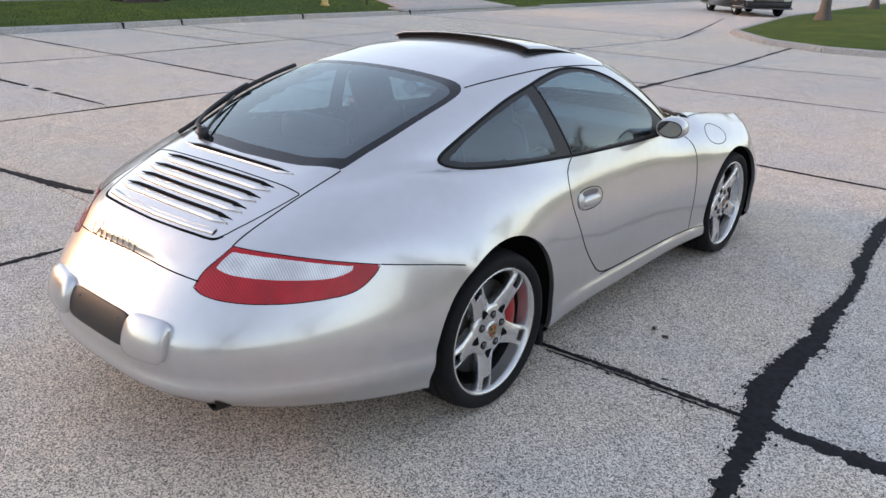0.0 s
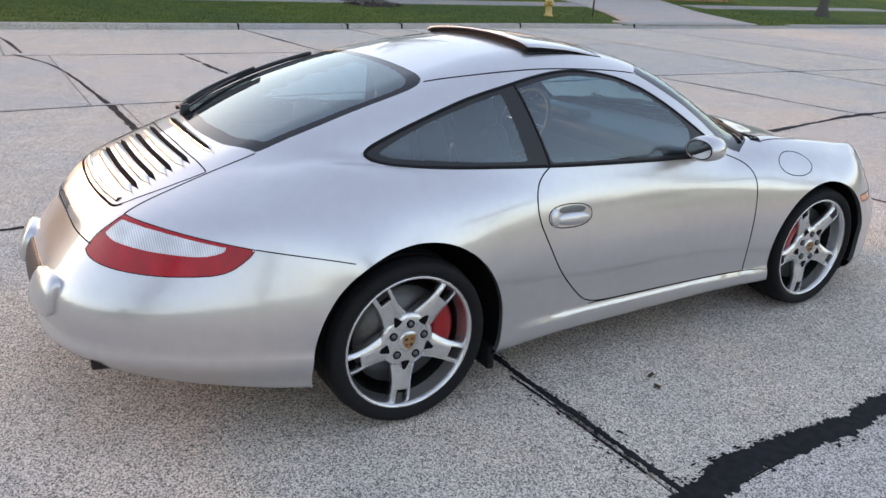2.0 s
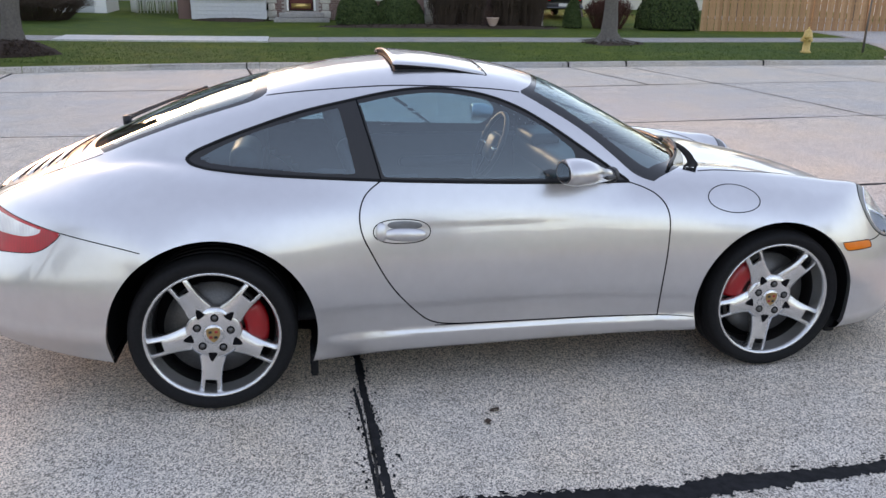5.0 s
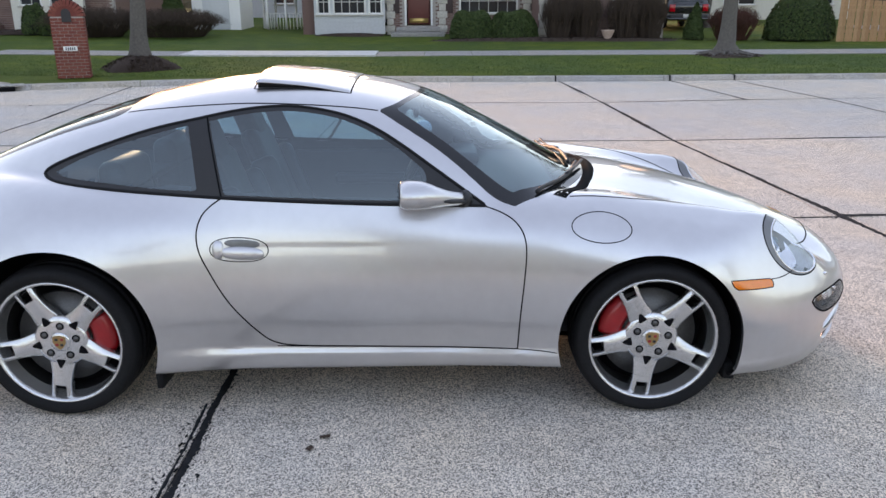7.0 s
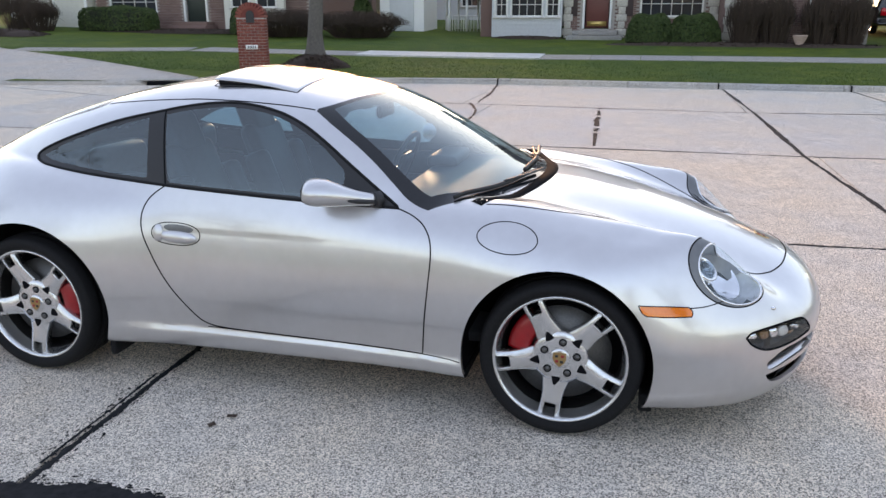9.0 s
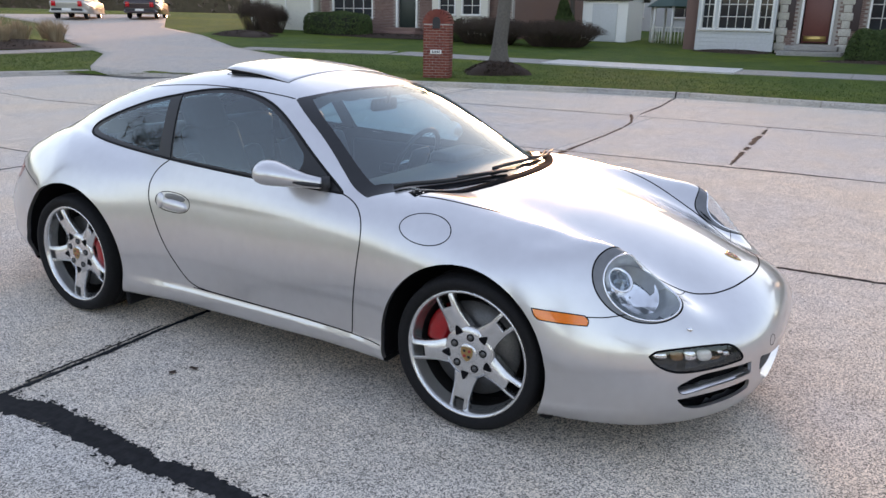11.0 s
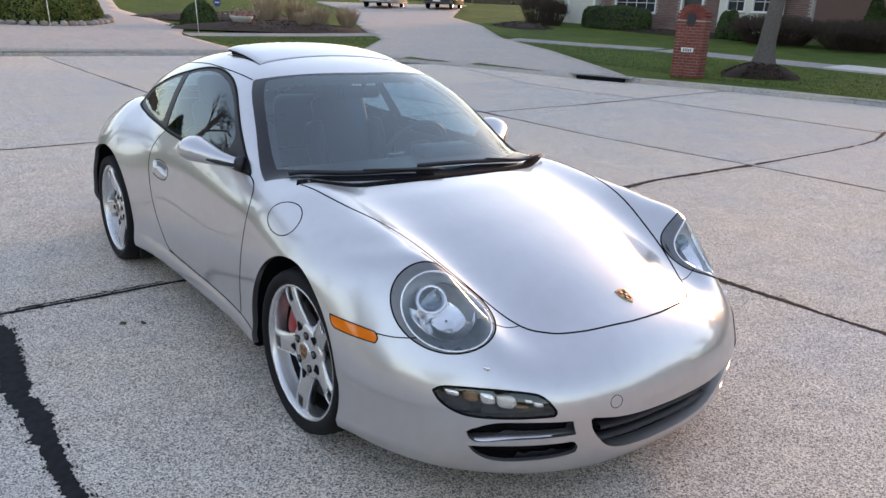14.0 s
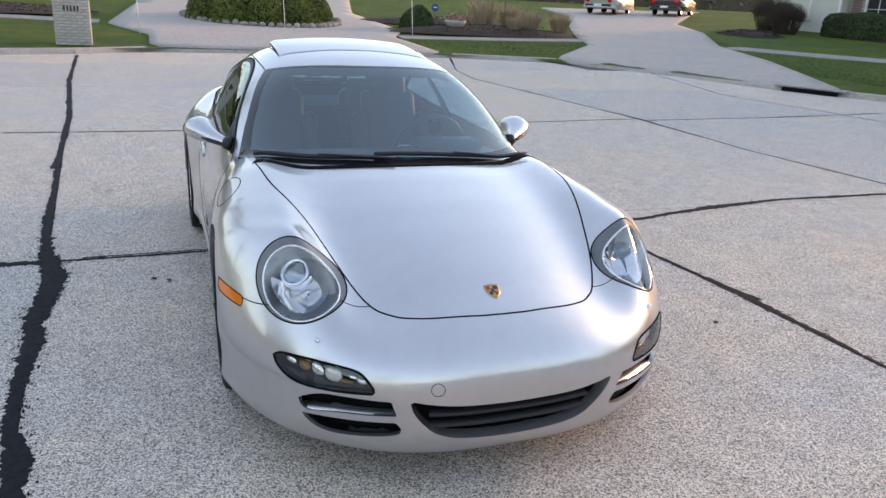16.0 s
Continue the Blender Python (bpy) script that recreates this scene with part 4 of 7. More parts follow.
    part("mirror_base", tube([Vector((1.59, sy * .73, .868)), Vector((1.612, sy * .705, .866))], [.03, .034], 14), TRIM, mirror, "black mirror foot")
    # rear: bumper pad, exhaust tip
    pad = ellipse(sy * .268, .497, .092, .066, 0, 40, 4.5)
    part("bumper_pad", blob(lay_rear, pad, .03, power=4.0), SILVER, car, "silver bumper pad beside the plate recess")
    ring = ellipse(0, 0, .080, .040, 0, 36, 3.0)
    tipm = Matrix.Translation((-.908, sy * .425, .304)) @ pose(0, 0, 0, 0, 0, 12 * sy)
    vs = [tipm @ Vector((x, u * s, v * s)) for x, s in ((.25, 1), (-.075, 1.0), (-.082, .97), (-.075, .9), (.2, .85)) for u, v in ring]
    part("exhaust_tip", shape(vs, [(j * 36 + i, j * 36 + (i + 1) % 36, (j + 1) * 36 + (i + 1) % 36, (j + 1) * 36 + i) for j in range(4) for i in range(36)]), DARK_METAL, car, "dark oval exhaust tip")
    part("exhaust_bore", shape([tipm @ Vector((-.03, u * .9, v * .9)) for u, v in ring], [tuple(range(36))]), GAP, car, "black inside of the exhaust")
    # small flap behind the front bumper corner
    part("air_flap", box(.05, .12, .07, (2.675, sy * .74, .165), .01), RUBBER, car, "black rubber air flap")
    part("air_flap", box(.03, .16, .10, (.375, sy * .74, .155), .01), RUBBER, car, "black rubber air flap")

p = lay(from_front, dense(np.vstack((MOUTH[MOUTH[:, 0] >= 0] * (-1, 1), MOUTH[MOUTH[:, 0] >= 0][::-1])) * (1, 1), .012), 1)
part("grille_lip", flange(p, -normals(p), .04), SILVER, car)
loop = np.vstack((MOUTH[MOUTH[:, 0] >= 0] * (-1, 1), MOUTH[MOUTH[:, 0] >= 0][::-1]))
c = loop.mean(0)
q = lay(from_front, c + (loop - c) * 1.05, 1)
d = q - normals(q) * .06
part("grille_back", shape(np.concatenate((d, [d.mean(0)])).tolist(), [(i, (i + 1) % len(d), len(d)) for i in range(len(d))]), GAP, car, "black lower grille opening")
for z in (.255, .30):
    p = lay(from_front, dense([(-.28, z), (.28, z)], .02), 1)
    part("grille_bar", ribbon(p - normals(p) * .03, normals(p), .012, .006, .02), TRIM, car)
p = lay(from_front, ellipse(-.262, .413, .021, .021, 0, 30), 1)
p = np.vstack((p, p[:1]))
part("tow_cover_gap", ribbon(p, normals(p), .0022, .0006), GAP, car)

# rear lid: louvres, top slot, badge strokes, plate recess
def across(x, w, bow=.03, taper=True, lift=.001, raise_by=0.0, depth=.004):
    y = np.linspace(-w, w, 50)
    p = lay(from_top, np.stack((x + bow * (y / w) ** 2 * .4, y), -1), 1)
    n = normals(p)
    return p + n * raise_by, n
for x in (-.621, -.680, -.738, -.797):
    p, n = across(x - .013, .312)
    part("louvre_slat", ribbon(p, n, .030, .0075, taper=True), SILVER, car, "silver louvre slat")
    p, n = across(x + .0085, .310)
    part("louvre_slot", ribbon(p, n, .020, .0035, taper=True), GAP, car, "black louvre slot")
p, n = across(-.531, .312)
part("lid_slot_frame", ribbon(p, n, .030, .0045, taper=True), SILVER, car)
p, n = across(-.531, .296)
part("lid_slot", ribbon(p, n, .016, .0062, taper=True), GAP, car, "black slot below the rear glass")
for sy in (-1, 1):
    p = lay(from_top, dense(GRILLE_LID[GRILLE_LID[:, 1] >= -.001], .012), sy)
    part("grille_lid_gap", ribbon(p, normals(p), .0045), GAP, car)
    p = lay(from_top, spline([(-.885, .0), (-.882, .1), (-.876, .2), (-.858, .315), (-.83, .348)], 8) - np.array((.008, 0)), sy)
    part("lid_edge_shadow_gap", ribbon(p, normals(p), .006, .0014, taper=False), GAP, car, "black gap behind the lid's raised rear edge")
    p = lay(from_top, spline([(-.868, .0), (-.865, .1), (-.859, .2), (-.842, .305)], 8), sy)
    part("lid_lip", ribbon(p, normals(p), .024, .006, .004), SILVER, car, "raised rear edge of the grille lid")
stroke = plain("dark_chrome_badge", (.2, .2, .21), .2, 1.0, vary=.05)
arc = np.linspace(.5, 5.2, 22)
swirl = np.stack((-.958 + .017 * np.cos(arc + .6), .222 + .026 * np.sin(arc + .6)), -1)
w = np.linspace(0, 1, 110)
wave = np.stack((-.9755 + .010 * np.sin(w * 46) * (1 - .25 * w), .205 - .25 * w + .008 * np.cos(w * 46)), -1)
for line in (swirl, wave):
    p = lay(from_top, np.stack((line[:, 0], np.abs(line[:, 1])), -1), 1)
    p[:, 1] = line[:, 1]
    n = normals(np.stack((p[:, 0], np.abs(p[:, 1]), p[:, 2]), -1))
    n[:, 1] *= np.sign(p[:, 1])
    part("script_badge", tube((p + n * .0025).tolist(), .0014, 6), stroke, car, "dark chrome script badge, unlettered strokes")
plate = ellipse(0, .495, .18, .055, 0, 48, 7)
part("plate_recess", blob(lay_rear, plate, .006, power=6), TRIM, car, "empty black number plate recess")
for y in (-.12, .12):
    part("plate_screw", blob(lay_rear, ellipse(y, .525, .006, .006), .010, 5, 2), STEEL, car)

# bonnet badge: a plain shield in gold with dark bars
GOLD, BLACK, REDP = plain("badge_gold", (.46, .30, .13), .3, .8, vary=.05), plain("badge_black", (.02, .02, .02), .3), plain("badge_red", (.4, .03, .03), .35)
shield = outline([(3.102, -.026), (3.098, 0)], [(3.102, .026), (3.125, .026), (3.148, .017)], [(3.166, 0), (3.148, -.017), (3.125, -.026)])
lay_top = lambda f: lay(from_top, f, 1)
badge = part("bonnet_badge", blob(lay_top, shield, .004, 6, 5), GOLD, car, "small gold shield badge")
for x0, y0, a, b, mt in ((3.116, .012, .009, .009, BLACK), (3.116, -.012, .009, .009, REDP), (3.14, .009, .008, .007, REDP), (3.14, -.009, .008, .007, BLACK), (3.128, 0, .009, .006, BLACK)):
    part("badge_bar", blob(lay_top, ellipse(x0, y0, a, b, 0, 16, 6), .0052, 4, 6), mt, badge)

# tilted sunroof panel
def roof_z(x, y):
    return lay(from_top, np.array([[x, abs(y)]]), 1)[0][2]
xs, ys = np.linspace(.748, 1.14, 22), np.linspace(-.405, .405, 26)
g = np.array([[(x, y) for y in ys] for x in xs]).reshape(-1, 2)
p = lay(from_top, np.abs(g), 1)
p[:, 1] = g[:, 1]
rise = .001 + .029 * np.clip((1.14 - g[:, 0]) / .39, 0, 1)
top = p + np.stack((0 * rise, 0 * rise, rise), -1)
k = len(ys)
bm = shape(top.tolist(), [(i * k + j, i * k + j + 1, (i + 1) * k + j + 1, (i + 1) * k + j) for i in range(len(xs) - 1) for j in range(k - 1)])
bmesh.ops.recalc_face_normals(bm, faces=bm.faces)
bmesh.ops.solidify(bm, geom=bm.faces[:], thickness=.004)
sunroof = part("sunroof", bm, SILVER, car, "sunroof panel tilted up at its rear")
fl = np.array([(1.143, -.408), (.745, -.408), (.745, .408), (1.143, .408), (1.143, -.408)])
q = dense(fl, .02)
pp = lay(from_top, np.abs(q), 1)
pp[:, 1] = q[:, 1]
part("sunroof_gap", ribbon(pp, normals(pp), .006, .001), GAP, sunroof)
side = dense([(1.1, -.395), (.758, -.395), (.758, .395), (1.1, .395)], .02)
pp = lay(from_top, np.abs(side), 1)
pp[:, 1] = side[:, 1]
part("sunroof_bellows", flange(pp, (0, 0, 1), (-.006 + .029 * np.clip((1.14 - side[:, 0]) / .39, 0, 1))[:, None]), RUBBER, sunroof, "black rubber under the raised panel")
edge = dense([(1.10, -.402), (.750, -.402), (.750, .402), (1.10, .402)], .02)
pp = lay(from_top, np.abs(edge), 1)
pp[:, 1] = edge[:, 1]
pp[:, 2] += -.009 + .029 * np.clip((1.14 - edge[:, 0]) / .39, 0, 1)
part("sunroof_seal", tube(pp.tolist(), .003, 6), RUBBER, sunroof, "black seal under the panel's edge")

# wipers
def on_top(pts, lift):
    f = dense(pts, .03)
    p = lay(from_top, np.stack((f[:, 0], np.abs(f[:, 1])), -1), 1)
    p[:, 1] = f[:, 1]
    return (p + np.array((0, 0, lift))).tolist()
for a, b, c in (((2.14, -.085), (2.05, -.38), (1.895, -.635)), ((2.03, .57), (2.10, .22), (2.095, -.14))):
    wiper = part("wiper", tube(on_top(spline([a, b, c], 4), .014), .0075, 8, flat=1.3), TRIM, car, "black windscreen wiper")
    mid = [(a[0] + .03, a[1] + .02), ((a[0] + b[0]) / 2 + .02, (a[1] + b[1]) / 2), b]
    part("wiper_arm", tube(on_top(mid, .024), .008, 8, flat=.6), TRIM, wiper)
part("cowl_strip", ribbon(*(lambda p: (p, normals(p)))(np.array(on_top(spline([(1.985, -.645), (2.10, -.45), (2.175, -.2), (2.198, 0), (2.175, .2), (2.10, .45), (1.985, .645)], 8), 0))), .055, .001), GAP, car, "black cowl strip below the windscreen")
rw = part("rear_wiper", tube(on_top([(-.46, .44), (-.2, .452), (.0, .462), (.175, .472)], .018), .008, 8, flat=1.2), TRIM, car, "black rear wiper")
part("wiper_arm", tube(on_top([(-.465, .285), (-.44, .345), (-.35, .40), (-.22, .435), (-.10, .452)], .032), .009, 8, flat=.7), TRIM, rw)
part("wiper_arm", tube(on_top([(-.465, .262), (-.38, .312), (-.28, .368), (-.20, .41)], .018), .0055, 8, flat=.8), TRIM, rw)
part("wiper_pivot", tube([(-.465, .275, roof_z(-.465, .275) - .01), (-.465, .275, roof_z(-.465, .275) + .036)], .021, 14), TRIM, rw)

# ---- wheels ----
def wheel(name, at, sy, R, width, caliper_at, turn):
    w = new(name)
    w.parent = car
    w.matrix_local = Matrix.Translation(at) @ (Matrix.Identity(4) if sy < 0 else Matrix.Rotation(math.pi, 4, "Z"))
    tread = [(R - .004, .035)]
    for g in (.06, .105, .15, .195):
        if g < width - .04:
            tread += [(R, g - .006), (R - .008, g - .004), (R - .008, g + .004), (R, g + .006)]
    tyre = lathe([(.252, .012), (.258, -.002), (.268, -.011), (.285, -.016), (R - .016, -.010), (R - .008, .008)] + tread + [(R - .006, width - .03), (R - .02, width - .008), (.27, width)], 72)
    part("tyre", tyre, RUBBER, w, "black low-profile tyre")
    part("rim", lathe([(.252, .016), (.2575, .004), (.2565, -.003), (.250, -.004), (.244, .004), (.241, .02), (.238, .045), (.232, .062)], 72), ALLOY, w, "silver alloy rim")
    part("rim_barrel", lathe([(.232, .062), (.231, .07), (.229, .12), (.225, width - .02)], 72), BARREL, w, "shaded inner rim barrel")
    part("brake_disc", lathe([(.05, .082), (.190, .082), (.190, .105), (.05, .105)], 48), STEEL, w, "steel brake disc")
    # added black disc, standing in for the dark depth behind the spokes
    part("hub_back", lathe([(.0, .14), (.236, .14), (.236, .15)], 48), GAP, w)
    vs, fs = [], []
    for i, a in enumerate(np.linspace(-.42, .42, 13)):
        bulge = .012 * math.cos(a * 3)
        for r, y in ((.118, .055), (.136, .046 - bulge * .3), (.182, .046 - bulge * .3), (.203 + bulge * .4, .06), (.203, .125), (.118, .125)):
            vs.append((r * math.cos(a + caliper_at), y, r * math.sin(a + caliper_at)))
        if i:
            fs += [((i - 1) * 6 + j, (i - 1) * 6 + (j + 1) % 6, i * 6 + (j + 1) % 6, i * 6 + j) for j in range(6)]
    fs += [tuple(range(6)), tuple(range(12 * 6, 13 * 6))]
    cb = shape(vs, fs)
    bmesh.ops.recalc_face_normals(cb, faces=cb.faces)
    part("brake_caliper", cb, CALIPER, w, "red brake caliper")
    us = [.040, .07, .10, .135, .165, .192, .207, .228, .246]
    hw = [.028, .048, .050, .0425, .0395, .0395, .0405, .0415, .043]
    sl = [.012, .012, .012, .012, .014, .021, .0225, .0235, .0245]
    ht = [.027, .0265, .025, .020, .015, .012, .011, .011, .012]
    for k in range(5):
        a = turn + k * 2 * math.pi / 5
        bm = bmesh.new()
        rows = []
        for u, h, s_, y in zip(us, hw, sl, ht):
            rows.append([bm.verts.new((u, y + (.010 if abs(c) == h else 0), c)) for c in (-h, -s_, s_, h)])
        for i in range(len(rows) - 1):
            for j in range(3):
                if j == 1 and us[i] >= .19 and us[i + 1] <= .25:
                    continue
                bm.faces.new((rows[i][j], rows[i][j + 1], rows[i + 1][j + 1], rows[i + 1][j]))
        bmesh.ops.recalc_face_normals(bm, faces=bm.faces)
        if bm.faces[0].normal.y > 0:
            bmesh.ops.reverse_faces(bm, faces=bm.faces)
        ex = bmesh.ops.extrude_face_region(bm, geom=bm.faces[:])
        newv = [g for g in ex["geom"] if isinstance(g, bmesh.types.BMVert)]
        base = [v for v in bm.verts if v not in set(newv)]
        for v in base:
            v.co.y += .034
        top_edges = [e for e in bm.edges if all(v in set(newv) for v in e.verts) and any(len([q for q in f.verts if q in set(newv)]) < len(f.verts) for f in e.link_faces)]
        bmesh.ops.bevel(bm, geom=top_edges, offset=.0045, segments=2, profile=.5, affect="EDGES")
        bmesh.ops.recalc_face_normals(bm, faces=bm.faces)
        bmesh.ops.rotate(bm, cent=(0, 0, 0), matrix=Matrix.Rotation(-a, 3, "Y"), verts=bm.verts)
        part("spoke", bm, ALLOY, w)
        m = Matrix.Rotation(-a, 4, "Y")
        tri = outline([(.082, -.0175), (.079, 0), (.082, .0175)], [(.110, .006), (.115, 0), (.110, -.006)])
        hv = [m @ Vector((u, .0222 if u < .1 else .0208, v)) for u, v in tri]
        hole = shape(hv, [tuple(range(len(hv)))])
        bmesh.ops.recalc_face_normals(hole, faces=hole.faces)
        part("spoke_hole", hole, GAP, w, "dark hole at the spoke root")
        m = Matrix.Rotation(-(a + math.pi / 5), 4, "Y") @ Matrix.Translation((.0655, .0208, 0))
        part("bolt_hole", lathe([(.0, .001), (.0145, .001), (.0155, -.001)], 18), GAP, w).matrix_local = m
        part("wheel_bolt", lathe([(.0, -.006), (.005, -.006), (.006, -.003), (.0095, -.003), (.0105, .001)], 12), STEEL, w).matrix_local = m
    part("hub", lathe([(.0, .021), (.045, .0215), (.08, .0232), (.098, .0265), (.107, .034), (.108, .05)], 40), ALLOY, w)
    part("hub_cap", lathe([(.0, .0145), (.034, .016), (.039, .019), (.0405, .023)], 32), ALLOY, w)
    cap = outline([(-.016, .017), (0, .02)], [(.016, .017), (.017, .0), (.010, -.014)], [(0, -.023), (-.010, -.014), (-.017, 0)])
    cv = [(u * 1.5, .0135, v * 1.4) for u, v in cap]
    cm = shape(cv, [tuple(range(len(cv)))[::-1]])
    part("cap_shield", cm, GOLD, w, "gold shield on the hub cap")
    for u, v, mt in ((-.008, .008, BLACK), (.008, .008, REDP), (-.007, -.007, REDP), (.006, -.008, BLACK)):
        part("cap_bar", box(.012, .001, .010, (u * 1.4, .0128, v * 1.4)), mt, w)
    return w
D = math.radians
wheel("rear_wheel", (0, -.842, .317), -1, .318, .27, D(8), D(-97))
wheel("front_wheel", (2.35, -.826, .315), -1, .3155, .22, D(152), D(-98))
wheel("rear_wheel", (0, .930, .317), 1, .318, .27, D(172), D(-60))
wheel("front_wheel", (2.35, .895, .315), 1, .3155, .22, D(28), D(-80))

# ---- cabin ----
def cushion(sx, sy, sz, at, m=None, r=.05):
    return box(sx, sy, sz, at, r, 3, m)
for y in (-.36, .36):
    s_ = new("front_seat")
    s_.parent = car
    tagged(s_, "dark leather bucket seat with raised side bolsters")
    part("seat_base", joined(cushion(.5, .34, .14, (.98, y, .40)), cushion(.46, .08, .19, (.98, y - .2, .42), r=.035), cushion(.46, .08, .19, (.98, y + .2, .42), r=.035)), LEATHER, s_)
    m = Matrix.Translation((.74, y, .44)) @ Matrix.Rotation(D(-20), 4, "Y")
    part("seat_back", joined(cushion(.10, .36, .60, (0, 0, .30), m), cushion(.14, .09, .42, (.03, -.205, .24), m, .04), cushion(.14, .09, .42, (.03, .205, .24), m, .04)), LEATHER, s_)
    part("headrest", cushion(.10, .25, .22, (.0, 0, .63), m, .045), LEATHER, s_)
    r_ = part("rear_seat", joined(cushion(.12, .36, .34, (.13, y * .85, .80), None, .05), cushion(.34, .36, .1, (.30, y * .85, .58), None, .04)), LEATHER, car, "small folded rear seat")
part("dashboard", joined(box(.5, 1.26, .14, (1.80, 0, .765), .05, 3), box(.22, 1.2, .24, (1.66, 0, .64), .05, 3), box(.16, .34, .07, (1.62, .36, .85), .03, 3)), LEATHER, car, "black padded dashboard")
part("centre_console", box(.8, .2, .3, (1.25, 0, .42), .05, 3), LEATHER, car)
part("cabin_floor", box(2.3, 1.3, .04, (.9, 0, .30)), CABIN_DARK, car)
part("parcel_shelf", box(.62, .95, .03, (-.12, 0, .84), .01), CABIN_DARK, car, "dark shelf below the rear glass")
m = Matrix.Translation((1.36, .36, .80)) @ Matrix.Rotation(D(-66), 4, "Y")
ringp = [(m @ Vector((.182 * math.cos(a), .182 * math.sin(a), 0))) for a in np.linspace(0, 2 * math.pi, 41)]
sw = part("steering_wheel", tube(ringp, .014, 8, False), LEATHER, car, "three-spoke leather steering wheel")
part("wheel_boss", box(.15, .15, .05, (0, 0, -.01), .03, 3, m), LEATHER, sw)
for a in (90, 270, 180):
    part("wheel_spoke", tube([m @ Vector((0, 0, -.005)), m @ Vector((.178 * math.cos(D(a)), .178 * math.sin(D(a)), 0))], .016, 8, flat=.5), ALLOY if a != 180 else LEATHER, sw)
part("interior_mirror", joined(box(.03, .21, .06, (1.40, .0, 1.13), .02, 3), tube([(1.42, 0, 1.14), (1.44, 0, 1.2)], .012, 8)), TRIM, car, "black interior mirror")
for y in (-.28, .28):
    part("sun_visor", box(.13, .30, .012, (1.26, y * .85, 1.172), .005, 2, None), CABIN_DARK, car)
for sy in (-1, 1):
    part("door_card", joined(box(1.1, .05, .40, (1.22, sy * .69, .62), .02), box(.5, .08, .06, (1.15, sy * .66, .66), .025, 3)), LEATHER, car, "dark inner door panel")


# the body's other half is a little fuller towards nose and tail
def fuller(x):
    return .04 + .10 * step(-x, -.6, .3) + .06 * step(x, 1.7, 2.8)


for ob in car.children_recursive:
    if ob.type != "MESH" or ob.parent.name.startswith(("rear_wheel", "front_wheel", "front_seat")):
        continue
    shift = ob.matrix_local.translation
    if shift.length > .01:
        if shift.y > 0:
            ob.location.y += shift.y * float(fuller(shift.x))
        continue
    co = np.empty(len(ob.data.vertices) * 3)
    ob.data.vertices.foreach_get("co", co)
    co = co.reshape(-1, 3)
    co[:, 1] = np.where(co[:, 1] > 0, co[:, 1] * (1 + fuller(co[:, 0])), co[:, 1])
    ob.data.vertices.foreach_set("co", co.ravel())
    ob.data.update()


# ---- the street: a cul-de-sac of concrete slabs, lawns rising from the kerb ----
ROAD = np.array([(120, 15.3), (16.4, 15.3), (12.6, 15.4), (8.6, 15.25), (6.8, 15.1), (4.2, 15.1), (2.2, 15.1), (-.6, 15.25), (-3, 14.9), (-5.5, 14.3), (-7.6, 13.5), (-9.3, 12.8), (-13, 11.9), (-15.9, 10.5), (-16.8, 7.4), (-16.4, 1), (-16.1, -1.2), (-14.9, -2.8),
                 (-13.5, -5.5), (-9, -9.5), (0, -12.5), (10, -10), (15, -5), (16.3, 0), (16.2, 2.4), (17, 3.9), (19.3, 5.6), (28, 7), (50, 8), (120, 8.5)])


def rise(p):
    d = inside_of(np.asarray(p, float), ROAD)
    return np.where(d > -.03, .10 + .045 * np.clip(d, 0, 45), .0)


def at_ground(x, y):
    return float(rise(np.array([[x, y]]))[0])


def sheet(loop, lift, step_len, hole=None):
    """A sheet laid over the ground inside a loop, with edges that go down."""
    lo, hi = loop.min(0) - step_len, loop.max(0) + step_len
    nx, ny = int((hi[0] - lo[0]) / step_len) + 2, int((hi[1] - lo[1]) / step_len) + 2
    X, Y = np.meshgrid(np.linspace(lo[0], hi[0], nx), np.linspace(lo[1], hi[1], ny), indexing="ij")
    P = np.stack((X.ravel(), Y.ravel(), X.ravel() * 0), -1)
    bm = shape(P.tolist(), [(i * ny + j, (i + 1) * ny + j, (i + 1) * ny + j + 1, i * ny + j + 1) for i in range(nx - 1) for j in range(ny - 1)])
    fns = [lambda p: inside_of(p[:, :2], loop)] + ([lambda p: -inside_of(p[:, :2], hole)] if hole is not None else [])
    for f in fns:
        cut(bm, f)
        C = np.array([f_.calc_center_median() for f_ in bm.faces])
        out = f(C) > 0
        bmesh.ops.delete(bm, geom=[f_ for f_, o in zip(bm.faces[:], out) if o], context="FACES")
    Q = np.array([v.co for v in bm.verts])
    z = rise(Q[:, :2]) + lift
    for v, h in zip(bm.verts, z):
        v.co.z = h
    if lift > .001:
        edge = [e for e in bm.edges if e.is_boundary]
        ex = bmesh.ops.extrude_edge_only(bm, edges=edge)
        for v in ex["geom"]:
            if isinstance(v, bmesh.types.BMVert):
                v.co.z -= lift + .05
    return bm


lawn_edge = np.array([(-75, -60), (150, -60), (150, 90), (-75, 90)])
ground = tagged(part("ground", sheet(lawn_edge, .0, 1.5, ROAD), LAWN), "green spring lawn rising gently from the kerb", "ground", kind="structure")
far = shape([(-900, -900, -.3), (900, -900, -.3), (900, 900, -.3), (-900, 900, -.3)], [(0, 1, 2, 3)])
part("far_ground", far, LAWN, ground)
road = tagged(part("road", shape([(-18, -14, -.014), (122, -14, -.014), (122, 17, -.014), (-18, 17, -.014)], [(0, 1, 2, 3)]), JOINT), "street of jointed concrete slabs with tarred seams", "road", kind="structure")

# storm inlet, kerb
kerb = tagged(new("kerb"), "pale concrete kerb in cast lengths", "kerb", kind="structure")
